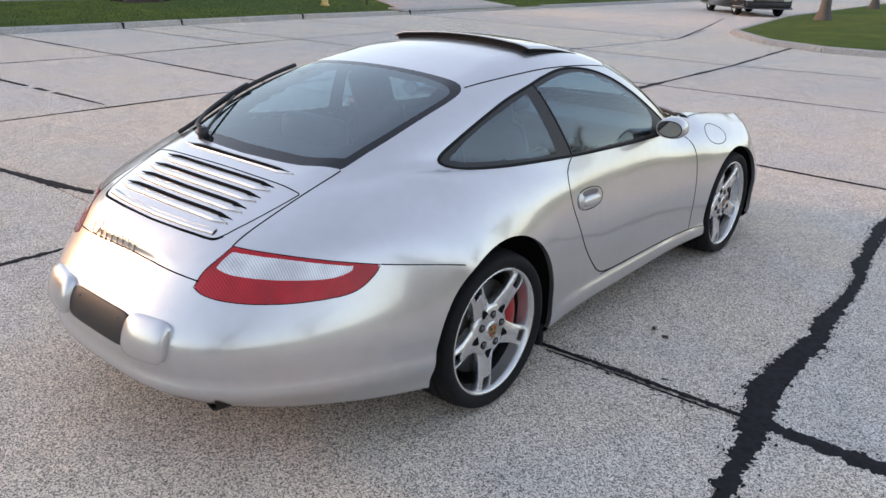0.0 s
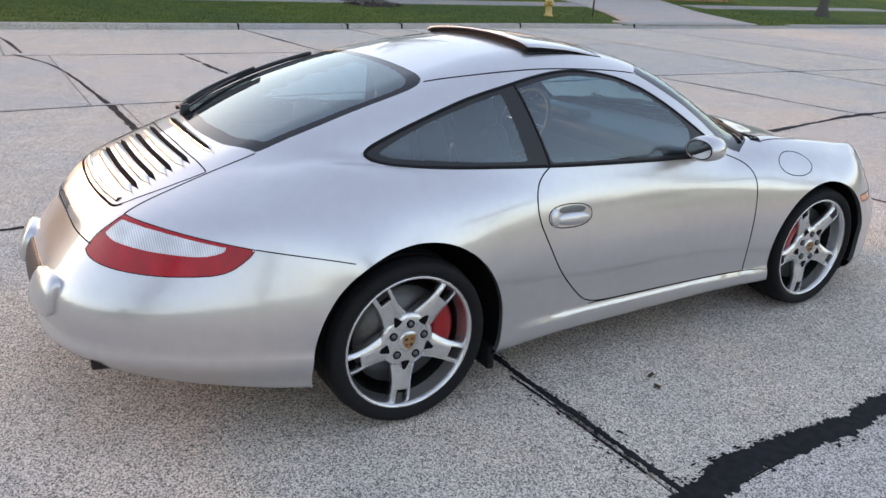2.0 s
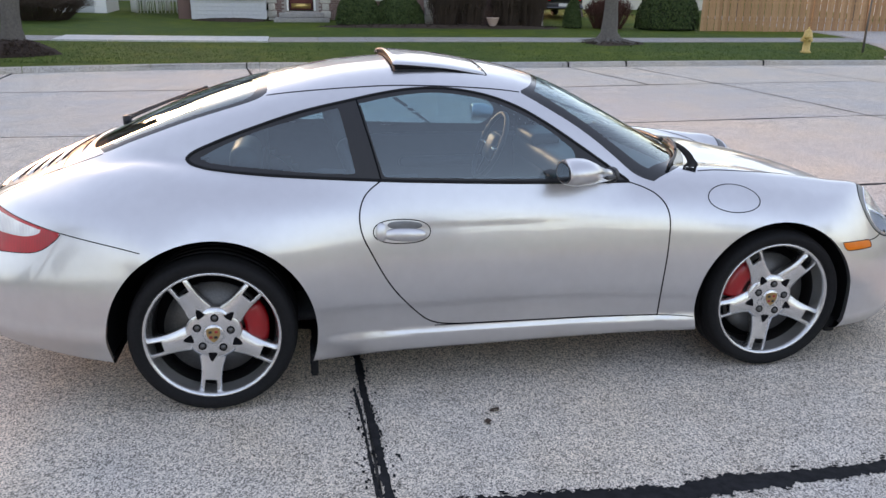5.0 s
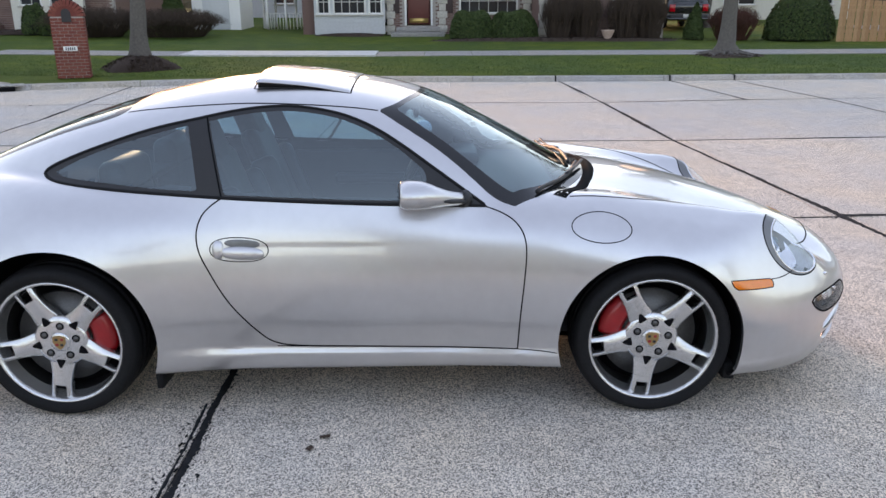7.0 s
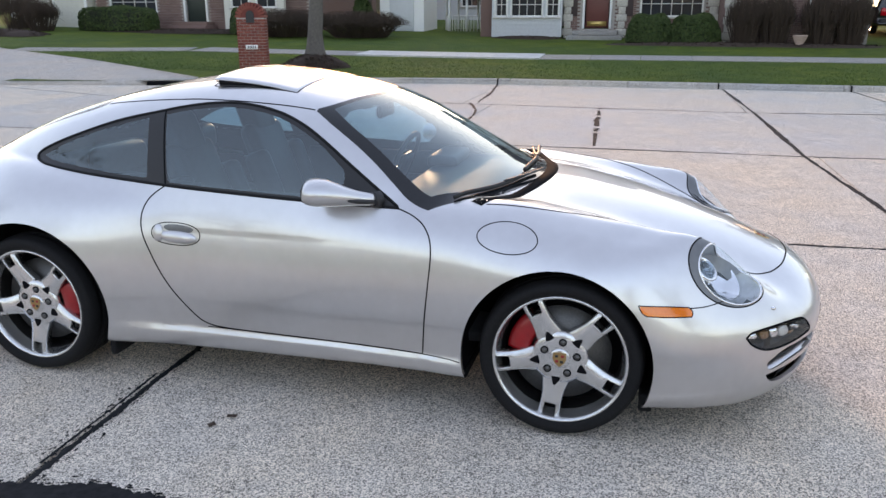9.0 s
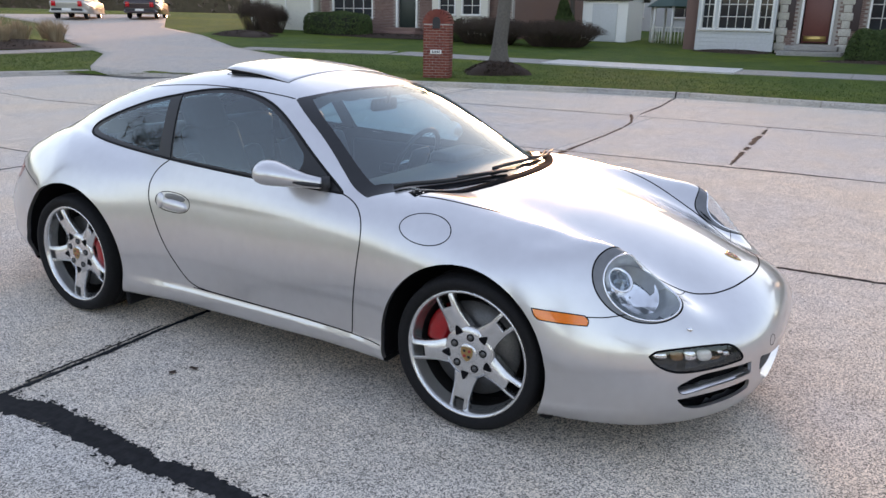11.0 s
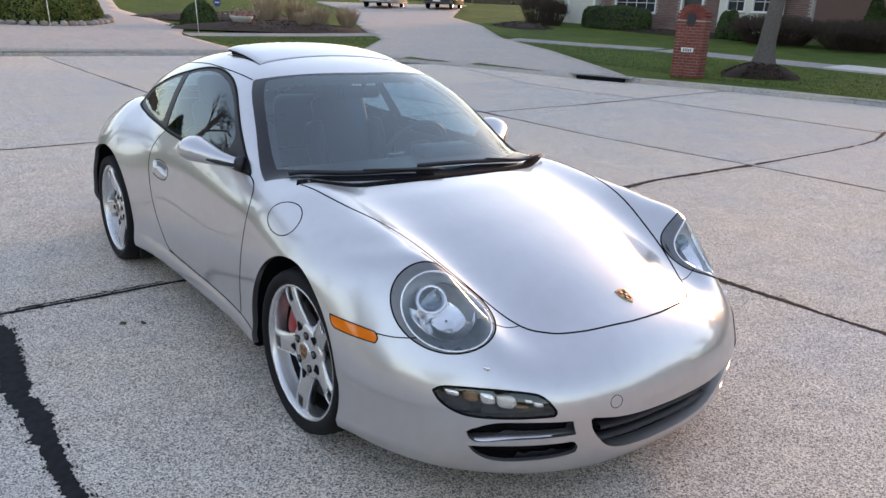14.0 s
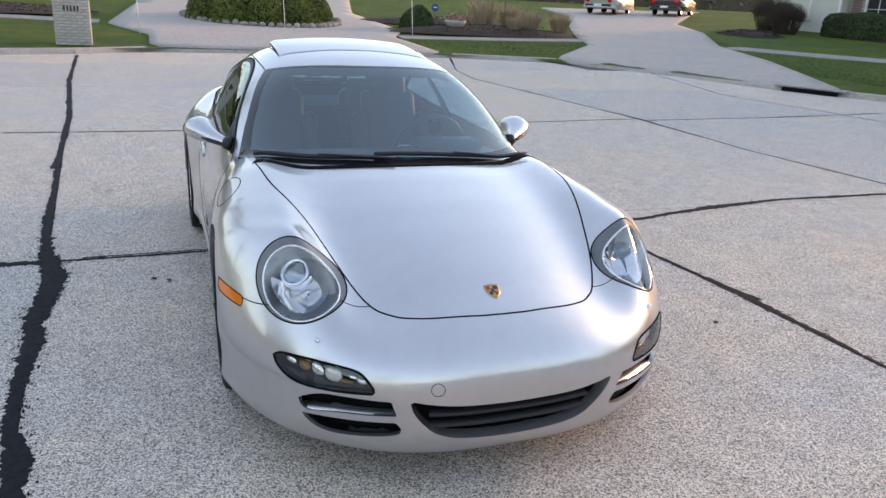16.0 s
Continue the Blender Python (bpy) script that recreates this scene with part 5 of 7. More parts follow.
DROPPED = [(16.7, 22.8, 15.3, 16), (-15.9, -9.2, 10, 13.5), (-17, -16, -1.15, 7.0)]


def kerb_length(a, b):
    a, b = Vector((*a, 0)), Vector((*b, 0))
    d = (b - a)
    length = d.length
    d.normalize()
    n = Vector((d.y, -d.x, 0))  # away from the road
    mid = (a + b) / 2
    low = any(x0 <= mid.x <= x1 and y0 <= mid.y <= y1 for x0, x1, y0, y1 in DROPPED)
    h = .098 if low else .125
    prof = [(-.045, -.03), (-.03, .0), (0, h * .8), (.022, h), (.17, h + .004), (.185, h - .006), (.185, -.03)]
    a2, b2 = a + d * .006, b - d * .006
    vs = [p + n * u + Vector((0, 0, z)) for p in (a2, b2) for u, z in prof]
    k = len(prof)
    bm = shape(vs, [(i, i + 1, k + i + 1, k + i) for i in range(k - 1)] + [tuple(range(k))[::-1], tuple(range(k, 2 * k))])
    bmesh.ops.recalc_face_normals(bm, faces=bm.faces)
    return part("kerb_stone", bm, KERB_MAT, kerb, smooth=False)


for a, b in zip(ROAD, np.roll(ROAD, -1, 0)):
    if a[0] > 100 and b[0] > 100:
        continue
    n = max(1, int(round(np.hypot(*(b - a)) / 4.2)))
    for k in range(n):
        p, q = a + (b - a) * k / n, a + (b - a) * (k + 1) / n
        if min(p[0], q[0]) < 60:
            kerb_length(p, q)
inlet = tagged(new("storm_drain"), "dark storm drain slot under the kerb", "drain", kind="structure")
m = Matrix.Translation((-8.45, 13.1, 0)) @ Matrix.Rotation(math.atan2(.7, 1.7), 4, "Z")
part("drain_slot", box(1.25, .1, .085, (0, -.12, .05), .012, 2, m), GAP, inlet)
part("drain_lintel", box(1.6, .24, .05, (0, 0, .125), .015, 2, m), KERB_MAT, inlet)

# paths and drives
DRIVE_W = np.array([(-15.95, 10.45), (-20, 14), (-24, 15.6), (-30, 18.6), (-37, 22.5), (-46, 25), (-44, 37), (-31, 25.8), (-25.3, 23.2), (-19, 19), (-13.9, 16.8), (-7.9, 13.45), (-9.3, 12.7), (-13, 11.8)])
DRIVE_S = np.array([(-16.35, -1.15), (-19.4, -1.15), (-22.5, -2.4), (-34.6, -1.6), (-50, -2), (-50, 12), (-33, 8.2), (-24, 8), (-21.3, 6.9), (-16.75, 7.1)])
DRIVE_E = np.array([(16.75, 15.35), (18.8, 18.8), (20.4, 22.8), (20.4, 34), (27.5, 34), (27, 24), (24, 19), (22.75, 15.35)])
for nm, lp in (("driveway", DRIVE_W), ("driveway", DRIVE_S), ("driveway", DRIVE_E)):
    tagged(part(nm, sheet(lp, .045, .8), DRIVE), "grey concrete driveway with thin control joints", "driveway", kind="structure")
walk_n = tagged(new("pavement"), "concrete footpath of square slabs across the lawn", "pavement", kind="structure")


def walk_slab(p, q, r, s, mat, parent, lift=.02):
    vs = [(x, y, at_ground(x, y) + lift) for x, y in (p, q, r, s)]
    vs += [(x, y, z - .08) for x, y, z in vs]
    bm = shape(vs, [(0, 1, 2, 3), (0, 4, 5, 1), (1, 5, 6, 2), (2, 6, 7, 3), (3, 7, 4, 0)])
    bmesh.ops.recalc_face_normals(bm, faces=bm.faces)
    return part("slab", bm, mat, parent, smooth=False)


x = -12.6
while x < 40:
    w = 1.5
    y0 = 20.35 + .012 * (x + 8)
    y1 = 20.35 + .012 * (x + 8 + w)
    if not (19.6 < x < 26.2):
        new_bit = -7.2 < x < -.9
        walk_slab((x + .008, y0), (x + w - .008, y1), (x + w - .008, y1 + 1.45), (x + .008, y0 + 1.45), WALK_NEW if new_bit else WALK_OLD, walk_n, .05 if new_bit else .02)
    x += w
for k in range(4):
    a = np.array((-12.7, 20.3)) + np.array((-1.45, -.45)) * k
    b = a + np.array((-1.42, -.44))
    o = np.array((-.35, 1.3))
    walk_slab(a, b, b + o, a + o, WALK_OLD, walk_n)
for k in range(6):
    a = np.array((-21.2, 7.2)) + np.array((-.03, 1.3)) * k
    b = a + np.array((-.03, 1.28))
    walk_slab(a, b, b + np.array((-1.1, .1)), a + np.array((-1.1, .1)), WALK_OLD, walk_n)

for k in range(5):
    y = -2.7 - 1.3 * k
    walk_slab((-22.5, y), (-22.6, y - 1.28), (-23.9, y - 1.28), (-23.8, y), WALK_OLD, walk_n)

# tarred seams: ragged black strips on the joints
def tar(points, width, seed, ragged=.45, gaps=0.0, fine=.02, lean=0.0):
    """A brushed strip of tar: ragged on both edges, fuller on one side where lean is not 0."""
    rnd = random.Random(seed)
    pts = dense(points, fine)
    t = np.gradient(pts, axis=0)
    t /= np.linalg.norm(t, axis=1, keepdims=True)
    nrm = np.stack((-t[:, 1], t[:, 0]), -1)
    vs, fs = [], []

    def edge(u, wide, k, side):
        fray = ragged * (.55 * noise.noise(Vector((u * 4, seed, k))) + .6 * noise.noise(Vector((u * 19, seed, k + 3))) + .55 * noise.noise(Vector((u * 63, seed, k + 5))))
        body = .5 + side * lean + fray
        lump = noise.noise(Vector((u * 2.1, seed * 3.1, k + 7)))
        return max(.004, wide * (body + (.9 * lump if lump > .12 and side * lean > 0 else 0)))
    for i, (p, n) in enumerate(zip(pts, nrm)):
        u = i * fine
        wide = width * (.6 + .8 * max(0, noise.noise(Vector((u * .9, seed * 7.3, 0))) + .25))
        l, r = edge(u, wide, 1, 1), edge(u, wide, 11, -1)
        sh = .012 * noise.noise(Vector((u * 1.4, seed, 21)))
        a, b = p + n * (l + sh), p - n * (r - sh)
        vs += [(a[0], a[1], .0012), (p[0] + n[0] * sh, p[1] + n[1] * sh, .004), (b[0], b[1], .0012)]
        if i and not (gaps and noise.noise(Vector((u * 2.2, seed, 31))) > gaps):
            k = 3 * i
            fs += [(k - 3, k - 2, k + 1, k), (k - 2, k - 1, k + 2, k + 1)]
        if rnd.random() < .55:  # crumbs and skips of the brush beside the strip
            side = rnd.choice((-1, 1))
            o = p + n * side * ((l if side > 0 else r) + rnd.expovariate(60)) + t[i] * rnd.uniform(-.02, .02)
            rr, long_ = rnd.uniform(.0015, .006), rnd.uniform(1, 3.2)
            ring = [(rr * long_ * math.cos(a_) * rnd.uniform(.6, 1.3), rr * math.sin(a_) * rnd.uniform(.6, 1.3)) for a_ in np.linspace(0, 2 * math.pi, 6, endpoint=False)]
            crumbs.append([(o[0] + t[i][0] * q + n[0] * w, o[1] + t[i][1] * q + n[1] * w, .0025) for q, w in ring])
    bm = shape(vs, fs)
    return part("tar_seam", bm, TAR, road, smooth=False)


crumbs = []
for x, y in ((-.9, 15.22), (4.2, 15.1), (6.95, 15.1), (8.55, 15.25), (12.5, 15.4), (16.9, 15.3)):
    part("tar_joint", box(.03, .21, .145, (x, y + .06, .062), .008), TAR, road)
tar([(.1, -1.75), (.58, -1.69), (.85, -1.65), (1.6, -1.65), (2.3, -1.62), (3.0, -1.53), (3.75, -1.48), (4.75, -1.45)], .075, 1, .5, 0, .008, .12)
tar([(.50, -1.69), (.62, -1.655), (.78, -1.63), (1.0, -1.635), (1.25, -1.64), (1.5, -1.65)], .115, 6, .55, 0, .008, .2)
tar([(-2.2, -1.9), (-1.2, -1.83), (-.3, -1.78), (.15, -1.745)], .06, 2, .5, 0, .012)
tar([(-14.5, -2.72), (-9, -2.4), (-5, -2.05), (-2.0, -1.9)], .09, 3, .4)
tar([(.555, -.2), (.56, -.7), (.59, -1.2), (.60, -1.7)], .05, 4, .45, 0, .008, .1)
tar([(.53, -.75), (.55, -1.1), (.56, -1.5)], .012, 27, .6, .05, .008)
tar([(.60, -1.69), (.61, -2.13), (.64, -2.9), (.66, -4.2)], .062, 5, .45, 0, .008)
tar([(-.74, 2.02), (.3, 2.03), (1.27, 2.07), (1.9, 2.15), (2.97, 2.17), (4.7, 2.25)], .055, 7, .45, 0, .012)
tar([(1.75, 2.13), (1.95, 2.16), (2.1, 2.2)], .09, 8, .5, 0, .012)
tar([(4.75, -1.4), (4.8, -.2), (4.72, 1.8), (4.62, 3.4), (4.45, 6.1), (4.42, 10.5), (4.3, 15.2)], .07, 9, .4)
tar([(4.7, 2.3), (6.5, 2.4), (8.4, 2.7), (12.1, 2.8), (17, 3.2)], .10, 10, .4)
tar([(-10.6, 5.58), (-4.8, 5.95), (-2.1, 5.85), (.05, 6.02), (2.6, 6.1), (4.5, 6.1), (8.6, 6.4), (12.0, 6.2), (16.5, 5.85), (20, 6.6)], .06, 11, .4)
tar([(.03, 6.02), (.05, 4.2), (.2, 3.3), (.5, 2.1)], .10, 14)
tar([(-.63, 10.9), (-.25, 9.75), (-.1, 8.6), (.03, 6.1)], .07, 15, .5, .25)
tar([(1.84, 10.5), (1.9, 8.8), (2.02, 6.2)], .07, 16, .5, .25)
tar([(-.9, 15.2), (-.6, 12.8), (-.5, 11.0)], .07, 17)
tar([(-6.1, 10.5), (-1.05, 10.75), (1.8, 10.55), (4.4, 10.5), (7.2, 10.9), (12, 11.2)], .055, 18, .4)
tar([(-5.7, 14.3), (-5.3, 11.5), (-4.85, 8.6), (-4.6, 6.0)], .06, 19, .4)
tar([(-3.9, -2.6), (-3.95, -.8), (-4.1, .3), (-4.3, 2.0), (-4.5, 4.1), (-4.75, 5.9)], .055, 20, .4)
tar([(-16.2, 1.82), (-9.55, 1.88), (-6.2, 1.93), (-4.2, 2.0), (-.7, 2.02)], .045, 21, .4)
tar([(-16.7, 7.3), (-12.5, 5.9), (-10.6, 5.6)], .05, 22, .4)
tar([(-13, 11.85), (-10.0, 10.9), (-8.2, 10.3), (-6.0, 10.45)], .05, 23, .4)
tar([(7.0, 15.1), (7.2, 10.9)], .06, 24, .4)
tar([(8.55, 15.2), (8.75, 10.5), (8.6, 6.4), (8.7, 2.8), (8.8, -.4)], .06, 25, .4)
tar([(12.45, 15.4), (12.55, 9.2), (12.2, 6.2), (12.1, 2.8), (12.5, .4)], .055, 26, .4)
tar([(16.95, 15.3), (16.9, 9.0), (16.5, 5.9)], .06, 28, .4)
tar([(16.5, 5.85), (21, 7.0), (26, 8.4)], .07, 29, .4)
bm = bmesh.new()
for ring in crumbs[:5200]:
    bm.faces.new([bm.verts.new(c) for c in ring])
tagged(part("tar_crumbs", bm, TAR, road, smooth=False), "black tar crumbs beside the seams", kind="stuff")
# a few specks and leaves lying on the slabs
rnd = random.Random(5)
for lx, ly in ((1.065, -1.02), (1.02, -1.1), (2.32, 1.7), (.2, -3.0), (-.6, -2.2), (3.1, -2.6)):
    a = rnd.random() * 6.28
    vs = [(lx + .022 * r * math.cos(a + w), ly + .014 * r * math.sin(a + w), .004 + .006 * (i % 2)) for i, (w, r) in enumerate(((0, 1.2), (.9, .8), (2.1, .9), (3.1, 1.3), (4.2, .8), (5.4, .9)))]
    tagged(part("leaf", shape(vs, [tuple(range(6))]), MULCH), "small dark dry leaf lying on the road", "leaf", "leaves on the road")

# ---- trees, shrubs ----
def tree_mesh(seed, height, spread, girth, levels=4, twigs=1.0):
    """Trunk and bare limbs; returns two bmeshes, trunk and twigs."""
    rnd = random.Random(seed)
    trunk_segs, crown_v, crown_f = [], [], []

    def limb(p, d, length, r, level):
        n = max(3, int(length / .35)) if level < 3 else 3
        pts, rs = [p.copy()], [r]
        for i in range(n):
            w = .022 if level == 0 else .10
            d = (d + Vector((rnd.gauss(0, w), rnd.gauss(0, w), rnd.gauss(.03, .07)))).normalized()
            p = p + d * length / n
            pts.append(p.copy())
            rs.append(r * (1 - .62 * (i + 1) / n))
        trunk_segs.append((pts, rs, 9 if level == 0 else 6 if level == 1 else 4 if level == 2 else 3, level))
        if level >= levels:
            return
        kids = (7, 6, 6, 5)[min(level, 3)]
        for k in range(kids):
            t = rnd.uniform(.35 if level == 0 else .2, 1)
            i = min(n, max(1, int(t * n)))
            a = rnd.uniform(0, 2 * math.pi)
            side = Vector((math.cos(a), math.sin(a), rnd.uniform(.1, .7))).normalized()
            nd = (pts[i] - pts[i - 1]).normalized() * rnd.uniform(.5, .9) + side * spread
            limb(pts[i], nd.normalized(), length * rnd.uniform(.42, .66), max(.004, rs[i] * rnd.uniform(.45, .65)), level + 1)
    limb(Vector((0, 0, 0)), Vector((0, 0, 1)), height * .55, girth, 0)
    big = joined(*[tube(p, r, s, False) for p, r, s, l in trunk_segs if l <= 1])
    vs, fs = [], []
    for p, r, s, l in trunk_segs:
        if l < 2:
            continue
        b = tube(p, r, s, False)
        o = len(vs)
        vs += [v.co.copy() for v in b.verts]
        b.verts.index_update()
        fs += [tuple(v.index + o for v in f.verts) for f in b.faces]
        b.free()
    me = bpy.data.meshes.new("twigs")
    me.from_pydata([tuple(v) for v in vs], [], fs)
    return big, me


def flared(bm, girth, seed, k=1.0):
    """Root flare and ridges at the foot of a trunk."""
    for v in bm.verts:
        if v.co.z < 1.2:
            a = math.atan2(v.co.y, v.co.x)
            f = 1 + k * math.exp(-max(0, v.co.z) * 4.0) * (.7 + .5 * math.sin(a * 5 + seed)) + .05 * math.sin(a * 7 + v.co.z * 5)
            v.co.x *= f
            v.co.y *= f
    return bm


def leaf_cloud(n, size, shape_fn, seed):
    """Many small leaves; shape_fn(random) gives a place and a way out."""
    rnd = random.Random(seed)
    vs, fs = [], []
    for _ in range(n):
        p, o = shape_fn(rnd)
        o = (o + Vector((rnd.gauss(0, .6), rnd.gauss(0, .6), rnd.gauss(0, .6)))).normalized()
        a = o.orthogonal().normalized()
        b = o.cross(a)
        w = rnd.uniform(0, 6.28)
        u, v = a * math.cos(w) + b * math.sin(w), b * math.cos(w) - a * math.sin(w)
        s = size * rnd.uniform(.6, 1.4)
        k = len(vs)
        vs += [p - u * s, p + v * s * .45 + o * s * .15, p + u * s, p - v * s * .45 + o * s * .15]
        fs.append((k, k + 1, k + 2, k + 3))
    me = bpy.data.meshes.new("leaves")
    me.from_pydata([tuple(v) for v in vs], [], fs)
    return me


def tree(seed, at, height, spread, girth, label, leaves=0, flare=1.0, name="tree", leaf=None):
    t = tagged(new(name), label, "tree", "trees along the street")
    t.location = at
    trunk, tw = tree_mesh(seed, height, spread, girth)
    part("trunk", flared(trunk, girth, seed, flare), BARK, t)
    part("branch_mass", tw, TWIG, t)
    if leaves:
        tips = [v.co.copy() for v in tw.vertices]
        part("young_leaves", leaf_cloud(leaves, .05, lambda r: (tips[r.randrange(len(tips))] + Vector((r.gauss(0, .1), r.gauss(0, .1), r.gauss(0, .1))), Vector((0, 0, 1))), seed), leaf or SPRING_LEAF, t)
    return t


gz = at_ground
tree_a = tree(3, (-6.5, 17.1, gz(-6.5, 17.1) + .2), 10.5, 1.0, .23, "bare grey street tree in a mulched ring", 0, .5)
tree_b = tree(8, (10.15, 20.45, gz(10.15, 20.45) - .03), 10.5, .9, .25, "bare grey street tree with spreading surface roots", 0, 1.6)
for a in np.linspace(0, 2 * math.pi, 13)[:-1]:
    r2 = random.Random(int(a * 100))
    pts = [(math.cos(a + r2.gauss(0, .1) * i) * (.2 + i * .2), math.sin(a + r2.gauss(0, .1) * i) * (.2 + i * .2), .16 - .035 * i) for i in range(5)]
    part("root", tube(pts, [.07, .06, .045, .035, .02], 6), BARK, tree_b)


def mound(rx, ry, h, seed, n=22, rough=.05):
    vs, fs = [(0, 0, h)], []
    for j in range(1, 7):
        t = j / 6
        for i in range(n):
            a = 2 * math.pi * i / n
            w = 1 + .12 * math.sin(3 * a + seed) + .06 * math.sin(7 * a + seed * 2)
            vs.append((rx * t * w * math.cos(a), ry * t * w * math.sin(a), h * (1 - t * t) ** 1.0 + rough * noise.noise(Vector((a * 3, t * 5, seed))) * (1 - t) - (.05 if j == 6 else 0)))
    fs += [(0, 1 + i, 1 + (i + 1) % n) for i in range(n)]
    for j in range(5):
        fs += [(1 + j * n + i, 1 + (j + 1) * n + i, 1 + (j + 1) * n + (i + 1) % n, 1 + j * n + (i + 1) % n) for i in range(n)]
    return shape(vs, fs)


def chips(n, rx, ry, h, seed, size=.04):
    return leaf_cloud(n, size, lambda r: ((lambda a, q: Vector((rx * q * math.cos(a), ry * q * math.sin(a), h * (1 - q * q) + .01)))(r.uniform(0, 6.28), math.sqrt(r.random())), Vector((0, 0, 1))), seed)


def mulch_bed(x, y, rx, ry, h, seed, n=1500):
    o = tagged(new("mulch_bed"), "dark bark mulch heaped on the lawn", "mulch", kind="stuff")
    o.location = (x, y, gz(x, y) + .0)
    part("heap", mound(rx, ry, h, seed), MULCH, o)
    part("bark_chips", chips(n, rx, ry, h, seed), MULCH, o)
    return o


mulch_bed(-6.5, 17.0, 1.0, .95, .34, 1)
mulch_bed(-18.6, 29.3, 5.4, 1.5, .14, 3, 2200)
mulch_bed(6.0, 26.5, 5.0, .9, .10, 4, 1600)
mulch_bed(-2.3, 29.2, 1.6, .6, .10, 5, 500)
mulch_bed(10.2, 20.3, 1.0, .9, .06, 2, 600)


def hedge(x0, x1, y0, y1, h, label, seed, mat=EVERGREEN, leaves=9000, size=.05, round_=2.6, name="hedge", lumps=3.0):
    """A clipped evergreen: dense leaves over a bulging form."""
    o = tagged(new(name), label, "shrub", "shrubs by the houses")
    cx, cy, rx, ry = (x0 + x1) / 2, (y0 + y1) / 2, (x1 - x0) / 2, (y1 - y0) / 2
    o.location = (cx, cy, gz(cx, cy))

    def form(r):
        while True:
            v = Vector((r.gauss(0, 1), r.gauss(0, 1), abs(r.gauss(0, 1)))).normalized()
            e = (abs(v.x) ** round_ + abs(v.y) ** round_ + abs(v.z) ** round_) ** (1 / round_)
            p = v / e
            q = 1 - abs(r.gauss(0, .05)) + .07 * math.sin(p.x * lumps * 2 + seed) * math.cos(p.y * 3)
            return Vector((p.x * rx * q, p.y * ry * q, .05 + p.z * h * q * .96)), v
    part("leaves", leaf_cloud(leaves, size, form, seed), mat, o)
    # near-black core paints the shade seen between the leaves
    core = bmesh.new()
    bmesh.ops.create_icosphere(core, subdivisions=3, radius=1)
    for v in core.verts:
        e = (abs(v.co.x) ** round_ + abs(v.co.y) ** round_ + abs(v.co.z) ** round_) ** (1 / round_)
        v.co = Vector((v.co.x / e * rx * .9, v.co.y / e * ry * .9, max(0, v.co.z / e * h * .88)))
    part("inner_growth", core, plain("painted_leaf_shade", (.018, .02, .012), .95), o)
    return o


def twig_shrub(x, y, rx, h, label, seed, mat=TWIG, n=260):
    """A bare shrub: many stems that fork upward."""
    rnd = random.Random(seed)
    o = tagged(new("bare_shrub"), label, "shrub", "shrubs by the houses")
    o.location = (x, y, gz(x, y))
    vs, fs = [], []

    def bar(p, q, r):
        b = tube([p, (p + q) / 2 + Vector((rnd.gauss(0, .02), rnd.gauss(0, .02), 0)), q], [r, r * .8, r * .5], 3, False)
        k = len(vs)
        vs.extend(tuple(v.co) for v in b.verts)
        b.verts.index_update()
        fs.extend(tuple(v.index + k for v in f.verts) for f in b.faces)
        b.free()
    for _ in range(n):
        a, q = rnd.uniform(0, 6.28), math.sqrt(rnd.random())
        foot = Vector((rx * .55 * q * math.cos(a), rx * .55 * q * math.sin(a), 0))
        mid = Vector((rx * .86 * q * math.cos(a), rx * .86 * q * math.sin(a), h * rnd.uniform(.35, .55)))
        bar(foot, mid, .011)
        for _k in range(5):
            e = Vector((mid.x + rnd.gauss(0, rx * .16), mid.y + rnd.gauss(0, rx * .16), h * rnd.uniform(.55, 1.0)))
            out = math.hypot(e.x, e.y) / rx
            e.z = min(e.z, h * (1.02 - .38 * out ** 3))
            bar(mid, e, .0065)
    me = bpy.data.meshes.new("stem_mass")
    me.from_pydata(vs, [], fs)
    part("stem_mass", me, mat, o)
    return o


hedge(1.7, 3.5, 26.6, 27.9, 1.05, "clipped round evergreen hedge below the house window", 11)
hedge(3.3, 5.2, 26.5, 27.8, 1.05, "clipped round evergreen hedge below the house window", 12)
twig_shrub(5.9, 26.6, .75, 1.75, "tall bare brown shrub against the brick wall", 13)
twig_shrub(6.9, 26.6, .7, 1.75, "tall bare brown shrub against the brick wall", 14)
twig_shrub(8.35, 26.6, .75, 1.8, "tall bare brown shrub against the brick wall", 15)
twig_shrub(9.35, 26.6, .7, 1.8, "tall bare brown shrub against the brick wall", 16)
hedge(13.5, 16.0, 25.0, 26.8, 1.55, "large clipped evergreen bush beside the fence", 17, leaves=11000)
twig_shrub(12.4, 26.2, 1.0, 1.25, "dark purple-brown bare shrub", 18, RED_TWIG, 380)
hedge(10.6, 11.4, 26.0, 26.8, 1.35, "small pointed evergreen bush", 19, leaves=3500, round_=1.4)
hedge(-3.5, -2.9, 29.7, 30.3, .9, "small pointed evergreen below the bay window", 20, leaves=1800, round_=1.3)
hedge(-1.6, -1.0, 29.6, 30.2, .95, "small pointed evergreen below the bay window", 21, leaves=1800, round_=1.3)
twig_shrub(-12.4, 27.8, 1.9, 1.2, "dark bare hedge of reddish twigs", 22, TWIG, 620)
twig_shrub(-9.3, 28.2, 2.0, 1.15, "dark bare hedge of reddish twigs", 23, TWIG, 620)
hedge(-15.6, -14.5, 28.0, 29.0, 1.25, "dark round clipped bush", 24, leaves=3000, round_=2)
hedge(-14.7, -13.8, 27.8, 28.6, .95, "dark round clipped bush", 25, leaves=2500, round_=2)
